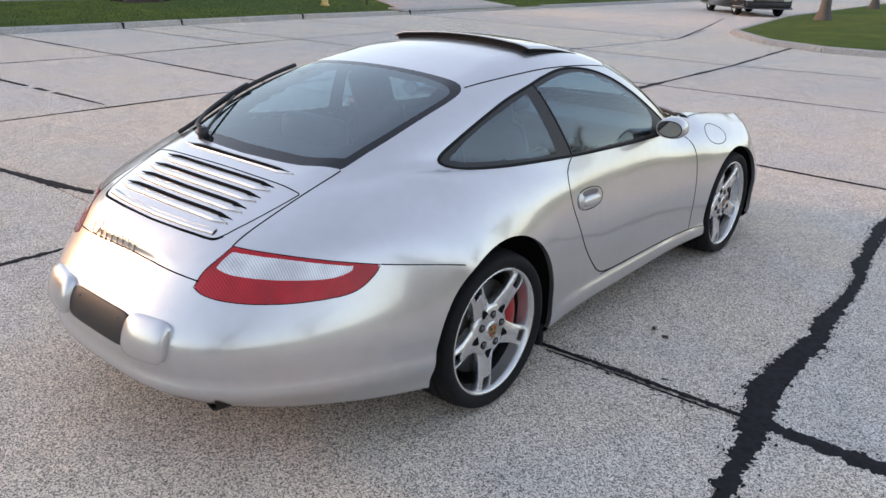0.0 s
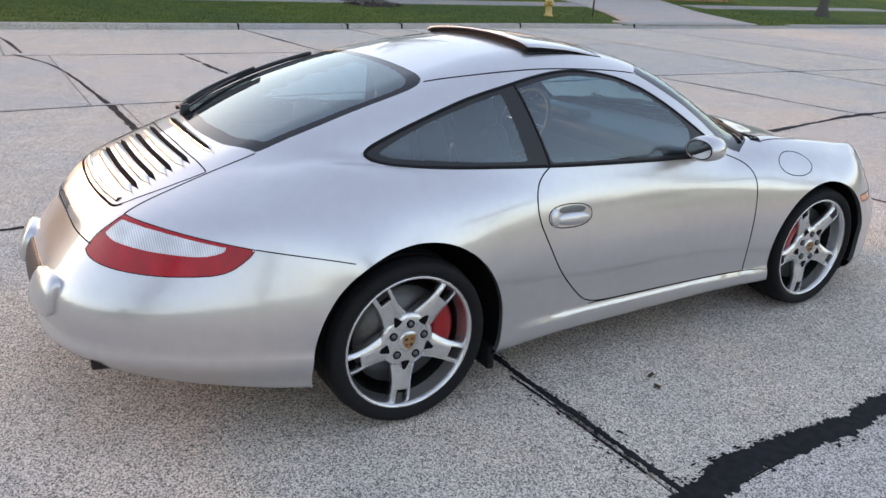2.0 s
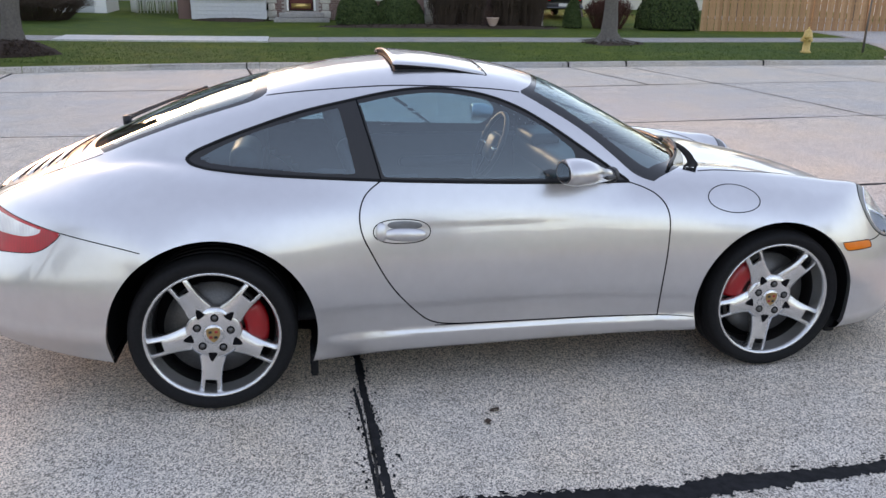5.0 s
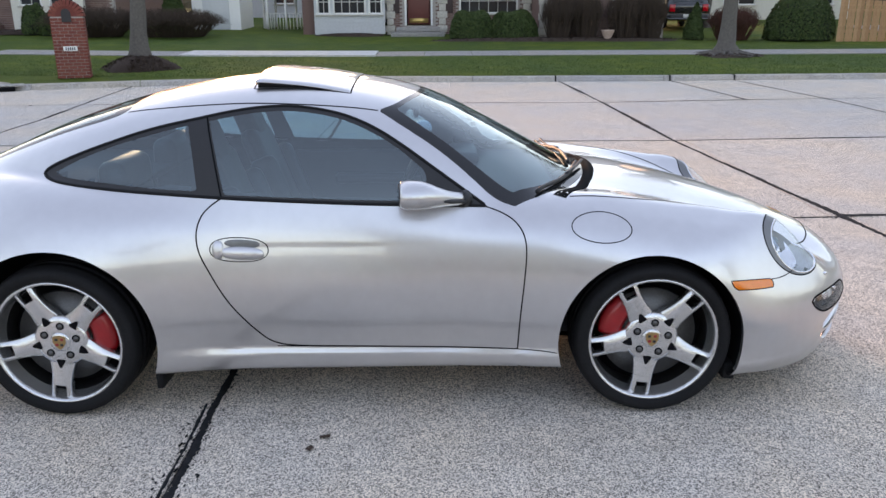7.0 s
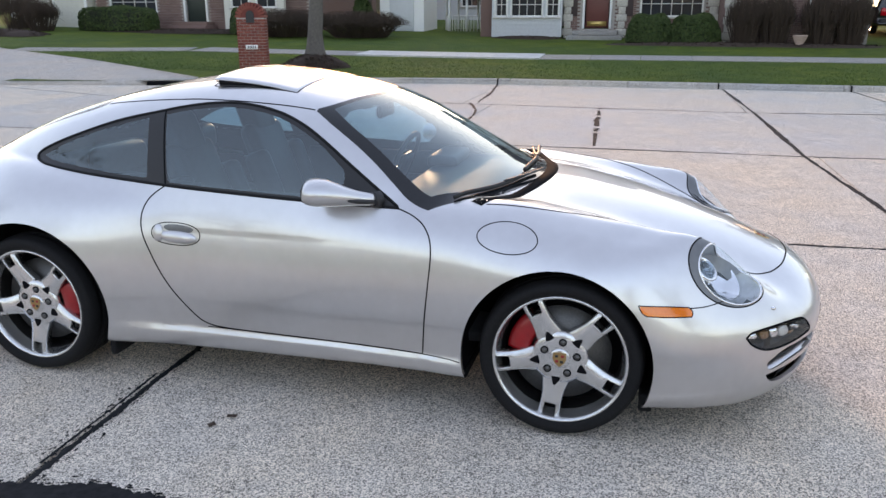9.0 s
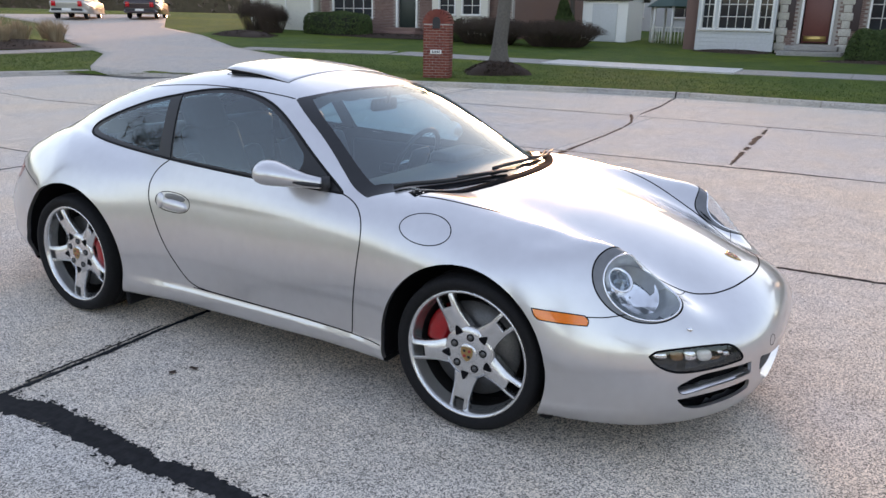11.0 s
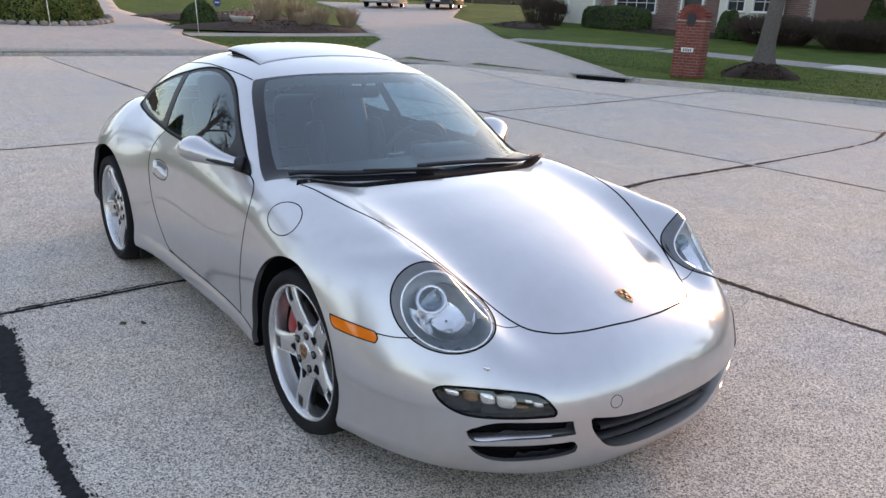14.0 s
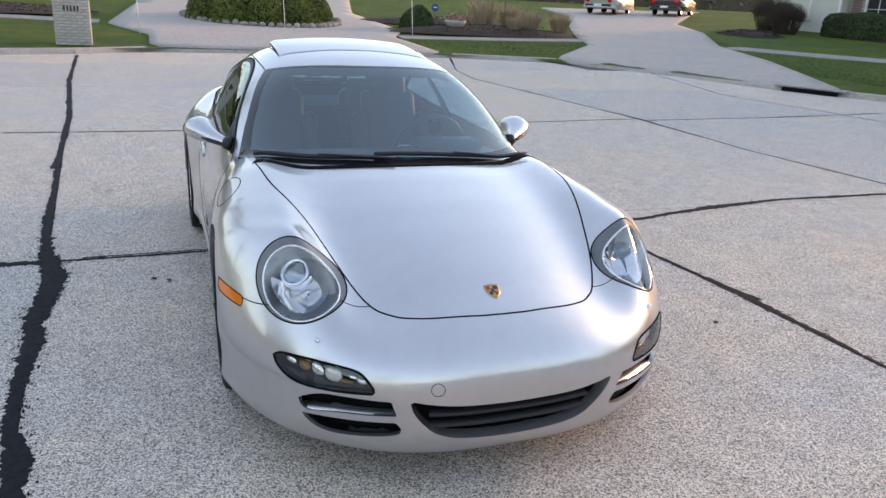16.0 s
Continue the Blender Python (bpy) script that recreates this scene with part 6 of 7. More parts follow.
hedge(-23.6, -19.6, 28.2, 29.4, 1.1, "long clipped hedge before the brick house", 26, leaves=9000, round_=5)
twig_shrub(-24.9, 27.6, .9, 1.5, "bare brown shrub beside the drive", 27)
twig_shrub(-27.0, 28.6, 1.1, 1.7, "bare brown shrub beside the drive", 28)
mulch_bed(-24.2, 24.9, 1.9, 1.2, .25, 29, 1200)
# bed and island before the western drives
mulch_bed(-24.6, 11.8, 2.3, 4.2, .3, 30, 2600)
mulch_bed(-28.8, 12.2, 2.8, 4.4, .3, 32, 1800)
mulch_bed(-26.4, -6.2, 2.6, 3.4, .2, 33, 1600)
hedge(-25.6, -24.0, 8.2, 9.6, .95, "spreading green juniper in the mulched bed", 31, leaves=5000, round_=1.8, size=.07)
for k, (x, y, s) in enumerate(((-25.4, 11.9, 1.6), (-24.2, 13.6, 1.1), (-24.0, 14.9, 1.0), (-25.2, 15.4, 1.0), (-25.8, 13.4, 1.3), (-23.6, 12.6, .8))):
    g = tagged(new("ornamental_grass"), "dry straw-coloured clump of ornamental grass", "grass", "dry grass clumps")
    g.location = (x, y, gz(x, y) + .12)
    rnd = random.Random(k + 60)
    vs, fs = [], []
    for _ in range(420):
        a, q = rnd.uniform(0, 6.28), math.sqrt(rnd.random())
        f0 = Vector((.25 * q * math.cos(a), .25 * q * math.sin(a), 0)) * s
        tip = Vector((.62 * q * math.cos(a) + rnd.gauss(0, .08), .62 * q * math.sin(a) + rnd.gauss(0, .08), rnd.uniform(.45, .85))) * s
        w = Vector((-math.sin(a), math.cos(a), 0)) * .009
        mid = (f0 + tip) / 2 + Vector((0, 0, .1 * s))
        n0 = len(vs)
        vs += [tuple(f0 - w), tuple(f0 + w), tuple(mid + w), tuple(mid - w), tuple(tip)]
        fs += [(n0, n0 + 1, n0 + 2, n0 + 3), (n0 + 3, n0 + 2, n0 + 4)]
    me = bpy.data.meshes.new("blades")
    me.from_pydata(vs, [], fs)
    part("blades", me, DRY_GRASS, g)
for k, (x, y, r, h) in enumerate(((-24.6, 1.6, .7, 1.0), (-24.4, 2.9, .75, 1.1), (-24.7, 4.2, .7, 1.0), (-25.7, .9, .75, 1.1), (-25.8, 2.2, .85, 1.3), (-25.9, 3.6, .85, 1.3), (-26.0, 5.0, .75, 1.1), (-27.3, 1.6, .9, 1.5), (-27.4, 3.0, 1.0, 1.6), (-27.4, 4.6, .9, 1.4))):
    hedge(x - r, x + r, y - r, y + r, h, "rounded evergreen shrub in the stone-edged island", 70 + k, BOXWOOD, leaves=3200, round_=2.1, size=.05)
for k in range(46):
    rnd = random.Random(200 + k)
    a = -math.pi * .75 + 1.5 * math.pi * k / 45
    x, y = -27.0 + 3.6 * math.cos(a), 3.1 + 3.0 * math.sin(a)
    st = bmesh.new()
    bmesh.ops.create_icosphere(st, subdivisions=2, radius=1)
    sx, sy_, sz = rnd.uniform(.12, .20), rnd.uniform(.10, .17), rnd.uniform(.09, .15)
    for v in st.verts:
        w = 1 + .18 * noise.noise(v.co * 1.6 + Vector((k, 0, 0)))
        v.co = Vector((v.co.x * sx * w, v.co.y * sy_ * w, v.co.z * sz * w))
    o = tagged(part("boulder", st, BOULDER), "rounded field stone edging the planted island", "stone", "stones round the island")
    o.matrix_world = pose(x, y, gz(x, y) + .09, 0, 0, rnd.uniform(0, 360))
# marker sticks
for x, y in ((-23.2, 3.4), (-22.3, 7.9), (-19.7, -1.4)):
    tagged(part("marker_stick", tube([(x, y, gz(x, y)), (x - .06, y - .05, gz(x, y) + 1.25)], .012, 6), WHITE), "thin white drive marker stick", "marker", "drive markers")

# ---- masonry mailboxes ----
def brick_pillar(name, label, at, turn, w, d, h, brick_mat, bw, bh, arched, seed):
    o = tagged(new(name), label, "mailbox")
    o.matrix_world = pose(*at, 0, 0, turn)
    core_h = h - (w / 2 if arched else 0)
    part("core", box(w - .03, d - .03, core_h, (0, 0, core_h / 2)), MORTAR, o, smooth=False)
    rnd = random.Random(seed)
    bodies = {}

    def brick(x, y, z, sx, sy, sz, ry=0.0):
        key = (round(sx, 3), round(sy, 3), round(sz, 3))
        if key not in bodies:
            b = box(sx, sy, sz, (0, 0, 0), .006, 1)
            me = bpy.data.meshes.new("brick")
            b.to_mesh(me)
            b.free()
            me.materials.append(brick_mat)
            bodies[key] = me
        q = new("brick", bodies[key])
        q.parent = o
        q.matrix_local = pose(x + rnd.uniform(-.002, .002), y, z, 0, ry, 0)
    rows = int(core_h / bh)
    for r in range(rows):
        z = (r + .5) * bh
        nx = max(2, int(round(w / bw)))
        off = .5 if r % 2 else 0
        edges = [(k + off) / nx * w - w / 2 for k in range(-1, nx + 2)]
        for a, b in zip(edges, edges[1:]):
            a, b = max(a, -w / 2), min(b, w / 2)
            if b - a < .03:
                continue
            for sgn in (-1, 1):
                brick((a + b) / 2, sgn * (d / 2 - .02), z, b - a - .012, .05, bh - .012)
        for sgn in (-1, 1):
            brick(sgn * (w / 2 - .02), 0, z, .05, d - .10, bh - .012)
    if arched:
        n = 13
        for k in range(n):
            a = math.pi * (k + .5) / n
            rr = w / 2 - .055
            for yy in (-d / 4, d / 4):
                brick(rr * math.cos(a), yy, core_h + rr * math.sin(a), .15, d / 2 - .01, math.pi * rr / n - .008, -math.degrees(a))
        arch = [(-w / 2 + .1, 0)] + [((w / 2 - .1) * math.cos(a), (w / 2 - .1) * math.sin(a)) for a in np.linspace(math.pi, 0, 17)]
        vs = [(x, -d / 2 + .02, core_h + z) for x, z in arch] + [(x, d / 2 - .02, core_h + z) for x, z in arch]
        part("arch_fill", shape(vs, [tuple(range(18)), tuple(range(18, 36))[::-1]] + [(k, k + 18, (k + 1) % 18 + 18, (k + 1) % 18) for k in range(18)]), brick_mat, o, smooth=False)
    return o, core_h


box_a, ch = brick_pillar("brick_mailbox", "red brick mailbox pillar with an arched top", (-7.3, 15.0, gz(-7.3, 15.0)), 20, .71, .58, 1.75, BRICK_RED, .20, .072, True, 1)
door = [(-.10, 0)] + [(.10 * math.cos(a), .16 + .10 * math.sin(a)) for a in np.linspace(math.pi, 0, 13)] + [(.10, 0)]
vs = [(x, -.322, ch - .12 + z * 1.15) for x, z in door] + [(x, -.26, ch - .12 + z * 1.15) for x, z in door]
k = len(door)
part("mailbox_door", shape(vs, [tuple(range(k))] + [(i, (i + 1) % k, k + (i + 1) % k, k + i) for i in range(k)]), TRIM, box_a, "dark arched mailbox door", False)
part("number_plate", box(.30, .03, .11, (0, -.313, .68), .005), WHITE, box_a, "white house number plate")
for i in range(5):
    part("number_bar", box(.022, .006, .065, (-.09 + i * .045, -.331, .68)), TRIM, box_a)
box_b, ch2 = brick_pillar("stone_mailbox", "pale stacked stone mailbox pillar", (-15.95, -2.86, gz(-15.95, -2.86)), 92, .80, .58, 1.7, LIMESTONE, .26, .07, False, 2)
part("cap", box(.93, .71, .08, (0, 0, 1.72), .02), LIMESTONE, box_b)
part("mailbox_door", box(.24, .06, .26, (0, -.275, 1.2), .02), TRIM, box_b, "dark mailbox door")
for i in range(5):
    part("number_bar", box(.03, .02, .12, (-.15 + i * .075, -.30, .86)), TRIM, box_b)

# ---- hydrant, posts, drain furniture ----
hyd = tagged(new("fire_hydrant"), "yellow cast-iron fire hydrant on the lawn", "hydrant")
hyd.location = (15.15, 17.45, gz(15.15, 17.45))
YELLOW = plain("worn_yellow_paint", (.62, .42, .14), .5, vary=.18, scale=20)
part("barrel", lathe([(.0, .0), (.15, .0), (.15, .05), (.11, .06), (.105, .42), (.14, .44), (.14, .48), (.125, .5), (.12, .56), (.09, .64), (.04, .68), (.0, .68)], 28, "Z"), YELLOW, hyd)
part("cap_nut", lathe([(.03, .67), (.03, .74), (.0, .745)], 6, "Z"), YELLOW, hyd)
for a in (0, 90, 180):
    part("outlet", lathe([(.0, .19), (.055, .19), (.06, .16), (.05, .14), (.05, .05)], 16), YELLOW, hyd).matrix_local = pose(0, 0, .38, 0, 0, a)
post = tagged(new("sign_post"), "grey channel post with a small green plate", "post")
post.location = (17.1, 17.5, gz(17.1, 17.5))
part("channel", box(.05, .05, 2.4, (0, 0, 1.2), .006), STEEL, post)
part("plate", box(.02, .45, .16, (-.04, 0, 2.3), .004), plain("green_sign", (.02, .16, .09), .4), post)
util = tagged(new("utility_box"), "green-grey steel utility box in the bed", "utility box")
util.location = (-27.5, 12.6, gz(-27.5, 12.6) + .1)
part("cabinet", box(.55, .5, .5, (0, 0, .25), .03), plain("utility_green", (.30, .33, .27), .5), util)
part("lid", box(.6, .55, .05, (0, 0, .525), .02), plain("utility_cream", (.5, .48, .38), .5), util)
lamp = tagged(new("lamp_post"), "slim grey lamp post in the bed", "lamp post")
lamp.location = (-27.0, 13.7, gz(-27.0, 13.7))
part("pole", tube([(0, 0, 0), (0, 0, 2.3)], .05, 12), STEEL, lamp)
part("lantern", box(.2, .2, .3, (0, 0, 2.45), .03), TRIM, lamp)
sign = tagged(new("yard_sign"), "small blue yard sign on a stake", "sign")
sign.location = (-25.9, 10.0, gz(-25.9, 10.0))
part("stake", tube([(0, 0, 0), (0, 0, .8)], .012, 6), STEEL, sign)
oct_ = [(0.02, .16 * math.cos(a), .85 + .16 * math.sin(a)) for a in np.linspace(math.pi / 8, 2 * math.pi + math.pi / 8, 9)[:-1]]
part("panel", shape(oct_ + [(x - .02, y, z) for x, y, z in oct_], [tuple(range(8)), tuple(range(8, 16))[::-1]] + [(i, (i + 1) % 8, 8 + (i + 1) % 8, 8 + i) for i in range(8)]), plain("blue_sign", (.03, .07, .25), .4), sign, "", False)
part("panel_bar", box(.006, .18, .05, (.028, 0, .86)), WHITE, sign)
pot = tagged(new("flower_trough"), "round stone planter with pink and cream flowers", "planter")
pot.location = (-24.0, 10.2, gz(-24.0, 10.2) + .2)
part("bowl", lathe([(.0, .0), (.28, .0), (.42, .22), (.44, .3), (.38, .3), (.36, .24), (.0, .22)], 24, "Z"), LIMESTONE, pot)
tagged(part("flowers", leaf_cloud(700, .045, lambda r: (Vector((r.gauss(0, .2), r.gauss(0, .2), .3 + abs(r.gauss(0, .1)))), Vector((0, 0, 1))), 5), varied("flowers", [(.55, .30, .28), (.6, .5, .4), (.4, .12, .12), (.1, .14, .04)]), pot), kind="stuff")
urn = tagged(new("garden_urn"), "pale garden urn before the brick wall", "planter")
urn.location = (7.65, 26.0, gz(7.65, 26.0))
part("urn", lathe([(.0, .0), (.14, .0), (.1, .06), (.18, .2), (.24, .36), (.25, .4), (.2, .4), (.0, .34)], 22, "Z"), plain("terracotta_pale", (.5, .36, .3), .8), urn)

# ---- cedar fence ----
fence = tagged(new("wooden_fence"), "cedar board fence with a wavy top", "fence")
board = {}
for i in range(112):
    x = 15.9 + i * .145
    y = 25.2 - .06 * (x - 15.9)
    h = 1.42 + .10 * math.sin(x * .9)
    key = round(h, 2)
    if key not in board:
        b = box(.132, .022, key, (0, 0, key / 2), .004, 1)
        me = bpy.data.meshes.new("board")
        b.to_mesh(me)
        b.free()
        me.materials.append(CEDAR)
        board[key] = me
    o = new("board", board[key])
    o.parent = fence
    o.matrix_local = pose(x, y + (.03 if i % 2 else 0), gz(x, y) - .02, 0, 0, -3.4)
for k in range(8):
    x = 16 + k * 2.3
    part("post", box(.1, .1, 1.4, (x, 25.32 - .06 * (x - 15.9), gz(x, 25.3) + .65), .01), CEDAR, fence)
for z in (.35, 1.1):
    part("rail", tube([(15.9, 25.27, gz(15.9, 25.2) + z), (32, 24.3, gz(32, 24.3) + z)], .035, 4), CEDAR, fence)

# ---- houses ----
def house_wall(o, x0, x1, y0, y1, z0, z1, openings, mat, t=.25):
    """A front wall along x with openings, of blocks that butt: openings (x0, x1, z0, z1)."""
    xs = sorted({x0, x1, *[v for q in openings for v in q[:2]]})
    zs = sorted({z0, z1, *[v for q in openings for v in q[2:]]})
    bms = []
    for a, b in zip(xs, xs[1:]):
        for c, d in zip(zs, zs[1:]):
            if c >= z0 and d <= z1 and not any(q[0] <= a + 1e-6 and q[1] >= b - 1e-6 and q[2] <= c + 1e-6 and q[3] >= d - 1e-6 for q in openings):
                bms.append(box(b - a, t, d - c, ((a + b) / 2, y0 + t / 2, (c + d) / 2)))
    wall = joined(*bms)
    bmesh.ops.remove_doubles(wall, verts=wall.verts, dist=1e-4)
    return wall


def window_in(o, x0, x1, z0, z1, y, cols=2, rows=2, label="white framed house window"):
    w = part("window", box(x1 - x0 - .02, .03, z1 - z0 - .02, ((x0 + x1) / 2, y + .14, (z0 + z1) / 2)), PANE, o, label, False)
    f = [box(.07, .10, z1 - z0 + .14, (x, y + .03, (z0 + z1) / 2), .008) for x in (x0, x1)] + [box(x1 - x0 + .14, .10, .07, ((x0 + x1) / 2, y + .03, z), .008) for z in (z0, z1)]
    part("frame", joined(*f), WHITE, w)
    bars = [box(.03, .03, z1 - z0, (x0 + (x1 - x0) * k / cols, y + .115, (z0 + z1) / 2)) for k in range(1, cols)] + [box(x1 - x0, .03, .03, ((x0 + x1) / 2, y + .115, z0 + (z1 - z0) * k / rows)) for k in range(1, rows)]
    if bars:
        part("glazing_bars", joined(*bars), WHITE, w)
    part("sill", box(x1 - x0 + .2, .16, .05, ((x0 + x1) / 2, y + .0, z0 - .07), .01), LIMESTONE, w)
    return w


def gable_roof(x0, x1, y0, y1, z, h, over=.45):
    yc = (y0 + y1) / 2
    a, b = x0 - over, x1 + over
    c, d = y0 - over, y1 + over
    vs = [(a, c, z - .15), (b, c, z - .15), (b, yc, z + h), (a, yc, z + h), (a, d, z - .15), (b, d, z - .15)]
    bm = shape(vs, [(0, 1, 2, 3), (3, 2, 5, 4)])
    bmesh.ops.recalc_face_normals(bm, faces=bm.faces)
    bmesh.ops.solidify(bm, geom=bm.faces[:], thickness=.14)
    return bm


def bricks_on(o, x0, x1, y, z0, z1, openings, mat, seed, limit, sx=.215, sz=.075):
    """Courses of real bricks on a front wall; the first as single pieces, the rest joined."""
    rnd = random.Random(seed)
    b = box(sx - .012, .03, sz - .012, (0, 0, 0), .004, 1)
    me = bpy.data.meshes.new("brick")
    b.to_mesh(me)
    b.free()
    me.materials.append(mat)
    vs, fs, n = [], [], 0
    r = 0
    z = z0 + sz / 2
    while z < z1:
        x = x0 + sx / 2 + (sx / 2 if r % 2 else 0)
        while x < x1 - sx / 2:
            if not any(q[0] - .14 < x < q[1] + .14 and q[2] - .1 < z < q[3] + .08 for q in openings):
                if n < limit:
                    q = new("brick", me)
                    q.parent = o
                    q.location = (x, y - .008 + rnd.uniform(-.003, .003), z)
                    n += 1
                else:
                    k = len(vs)
                    a, c, e = sx / 2 - .006, y - .022, sz / 2 - .006
                    vs += [(x - a, c, z - e), (x + a, c, z - e), (x + a, c, z + e), (x - a, c, z + e), (x - a, y, z - e), (x + a, y, z - e), (x + a, y, z + e), (x - a, y, z + e)]
                    fs += [(k, k + 1, k + 2, k + 3), (k, k + 4, k + 5, k + 1), (k + 1, k + 5, k + 6, k + 2), (k + 2, k + 6, k + 7, k + 3), (k + 3, k + 7, k + 4, k)]
            x += sx
        z += sz
        r += 1
    if vs:
        me2 = bpy.data.meshes.new("brickwork")
        me2.from_pydata(vs, [], fs)
        tagged(part("brickwork", me2, mat, o), kind="stuff")


def quoins(o, x, y, z0, z1):
    z, k = z0, 0
    while z < z1:
        w = .42 if k % 2 else .28
        part("quoin", box(w, .07, .27, (x, y - .03, z + .14), .012), LIMESTONE, o)
        z += .285
        k += 1


def house(name, label, parts_fn):
    o = tagged(new(name), label, "house", "houses on the street")
    parts_fn(o)
    return o


def house_a(o):
    zg = gz(2, 30) - .1
    top = zg + 5.8
    # main front at y 30, garage wing nearer at y 27.4
    ops = [(-.15, 1.05, zg + .45, zg + 2.6), (2.2, 4.6, zg + .95, zg + 2.4), (2.4, 4.4, zg + 3.7, zg + 5.0), (-.3, 1.0, zg + 3.7, zg + 5.0)]
    part("front_wall", house_wall(o, -.9, 5.2, 30, 30.25, zg - .3, top, ops, MORTAR), MORTAR, o, "", False)
    bricks_on(o, -.88, 5.18, 30, zg - .1, zg + 2.8, ops, BRICK_PINK, 1, 260)
    part("upper_cladding", house_wall(o, -.9, 5.2, 29.97, 30, zg + 2.8, top, ops, SIDING, .03), SIDING, o, "", False)
    part("side_wall", box(.25, 9, top - zg + .3, (-.78, 34.7, (top + zg - .3) / 2)), BRICK_PINK, o, "", False)
    part("side_wall", box(.25, 9, top - zg + .3, (5.08, 34.7, (top + zg - .3) / 2)), BRICK_PINK, o, "", False)
    part("rear_wall", box(6.1, .25, top - zg + .3, (2.15, 39.1, (top + zg - .3) / 2)), BRICK_PINK, o, "", False)
    part("roof", gable_roof(-.9, 5.2, 30, 39.2, top, 2.6), SHINGLE, o, "", False)
    window_in(o, 2.2, 4.6, zg + .95, zg + 2.4, 30, 6, 3)
    window_in(o, 2.4, 4.4, zg + 3.7, zg + 5.0, 30, 4, 3)
    window_in(o, -.3, 1.0, zg + 3.7, zg + 5.0, 30, 3, 3)
    d = part("front_door", box(.92, .06, 2.0, (.45, 30.12, zg + 1.5), .01), plain("dark_red_door", (.13, .035, .03), .4), o, "dark red front door behind a white storm door")
    part("door_frame", joined(box(.09, .16, 2.15, (-.1, 30.02, zg + 1.53), .01), box(.09, .16, 2.15, (1.0, 30.02, zg + 1.53), .01), box(1.2, .16, .09, (.45, 30.02, zg + 2.6), .01)), WHITE, d)
    part("kick_plate", box(.8, .02, .2, (.45, 30.075, zg + .65)), plain("brass", (.6, .42, .15), .3, .9), d)
    part("doorstep", joined(box(2.2, 1.4, .2, (.45, 29.3, zg + .1), .02), box(1.8, 1.0, .18, (.45, 29.5, zg + .3), .02)), WALK_OLD, o)
    for xq in (-.75, 1.45, 5.0):
        quoins(o, xq, 30, zg - .1, zg + 2.8)
    for xq in (1.75, -.5):
        part("shutter", box(.28, .05, 1.5, (xq, 29.97, zg + 1.7), .01), plain("dark_shutter", (.05, .03, .03), .6), o)
    # bay with pale siding
    bx0, bx1, by = -3.9, -.95, 29.6
    part("bay_wall", joined(box(bx1 - bx0, .2, .75, ((bx0 + bx1) / 2, by + .1, zg + .5)), box(bx1 - bx0, .2, .6, ((bx0 + bx1) / 2, by + .1, zg + 2.7)), *[box(.12, .2, 1.55, (x, by + .1, zg + 1.65)) for x in (bx0 + .06, bx0 + .72, bx1 - .72, bx1 - .06)]), SIDING, o, "", False)
    for k in range(5):
        part("siding_board", box(bx1 - bx0, .03, .15, ((bx0 + bx1) / 2, by - .012, zg + .2 + k * .16), .004, 1, None), SIDING, o, "", False)
    for a, b in ((bx0 + .14, bx0 + .64), (bx0 + .82, bx1 - .82), (bx1 - .64, bx1 - .14)):
        window_in(o, a, b, zg + .95, zg + 2.35, by, 4 if b - a > 1 else 2, 3)
    part("bay_side", joined(box(.2, 9.4, 3.2, (bx0 + .1, 34.4, zg + 1.5)), box(3, .2, 3.2, ((bx0 + bx1) / 2, 39, zg + 1.5))), SIDING, o, "", False)
    part("bay_roof", gable_roof(bx0, bx1, by, 39, zg + 3.1, 1.6, .3), SHINGLE, o, "", False)
    part("chimney_base", box(.5, .6, 3.2, (bx0 - .3, 30.2, zg + 1.5), .02), BRICK_PINK, o)
    # garage wing
    gw = [(5.85, 7.1, zg + .0, zg + .55), (8.3, 9.6, zg + .0, zg + .55)]
    part("wing_wall", house_wall(o, 5.25, 10.1, 27.4, 27.65, zg - .4, zg + 3.4, [], MORTAR), MORTAR, o, "", False)
    bricks_on(o, 5.27, 10.08, 27.4, zg - .25, zg + 2.6, [], BRICK_PINK, 2, 300)
    part("wing_side", joined(box(.25, 8, 3.8, (10.0, 31.6, zg + 1.5)), box(.25, 8, 3.8, (5.35, 31.6, zg + 1.5)), box(4.9, .25, 3.8, (7.7, 35.5, zg + 1.5))), BRICK_PINK, o, "", False)
    part("wing_roof", gable_roof(5.25, 10.1, 27.4, 35.6, zg + 3.4, 2.2), SHINGLE, o, "", False)
    quoins(o, 5.4, 27.4, zg - .2, zg + 2.6)
    for x0, x1 in ((5.7, 7.2), (8.1, 9.6)):
        window_in(o, x0, x1, zg + 1.15, zg + 2.3, 27.36, 4, 2)


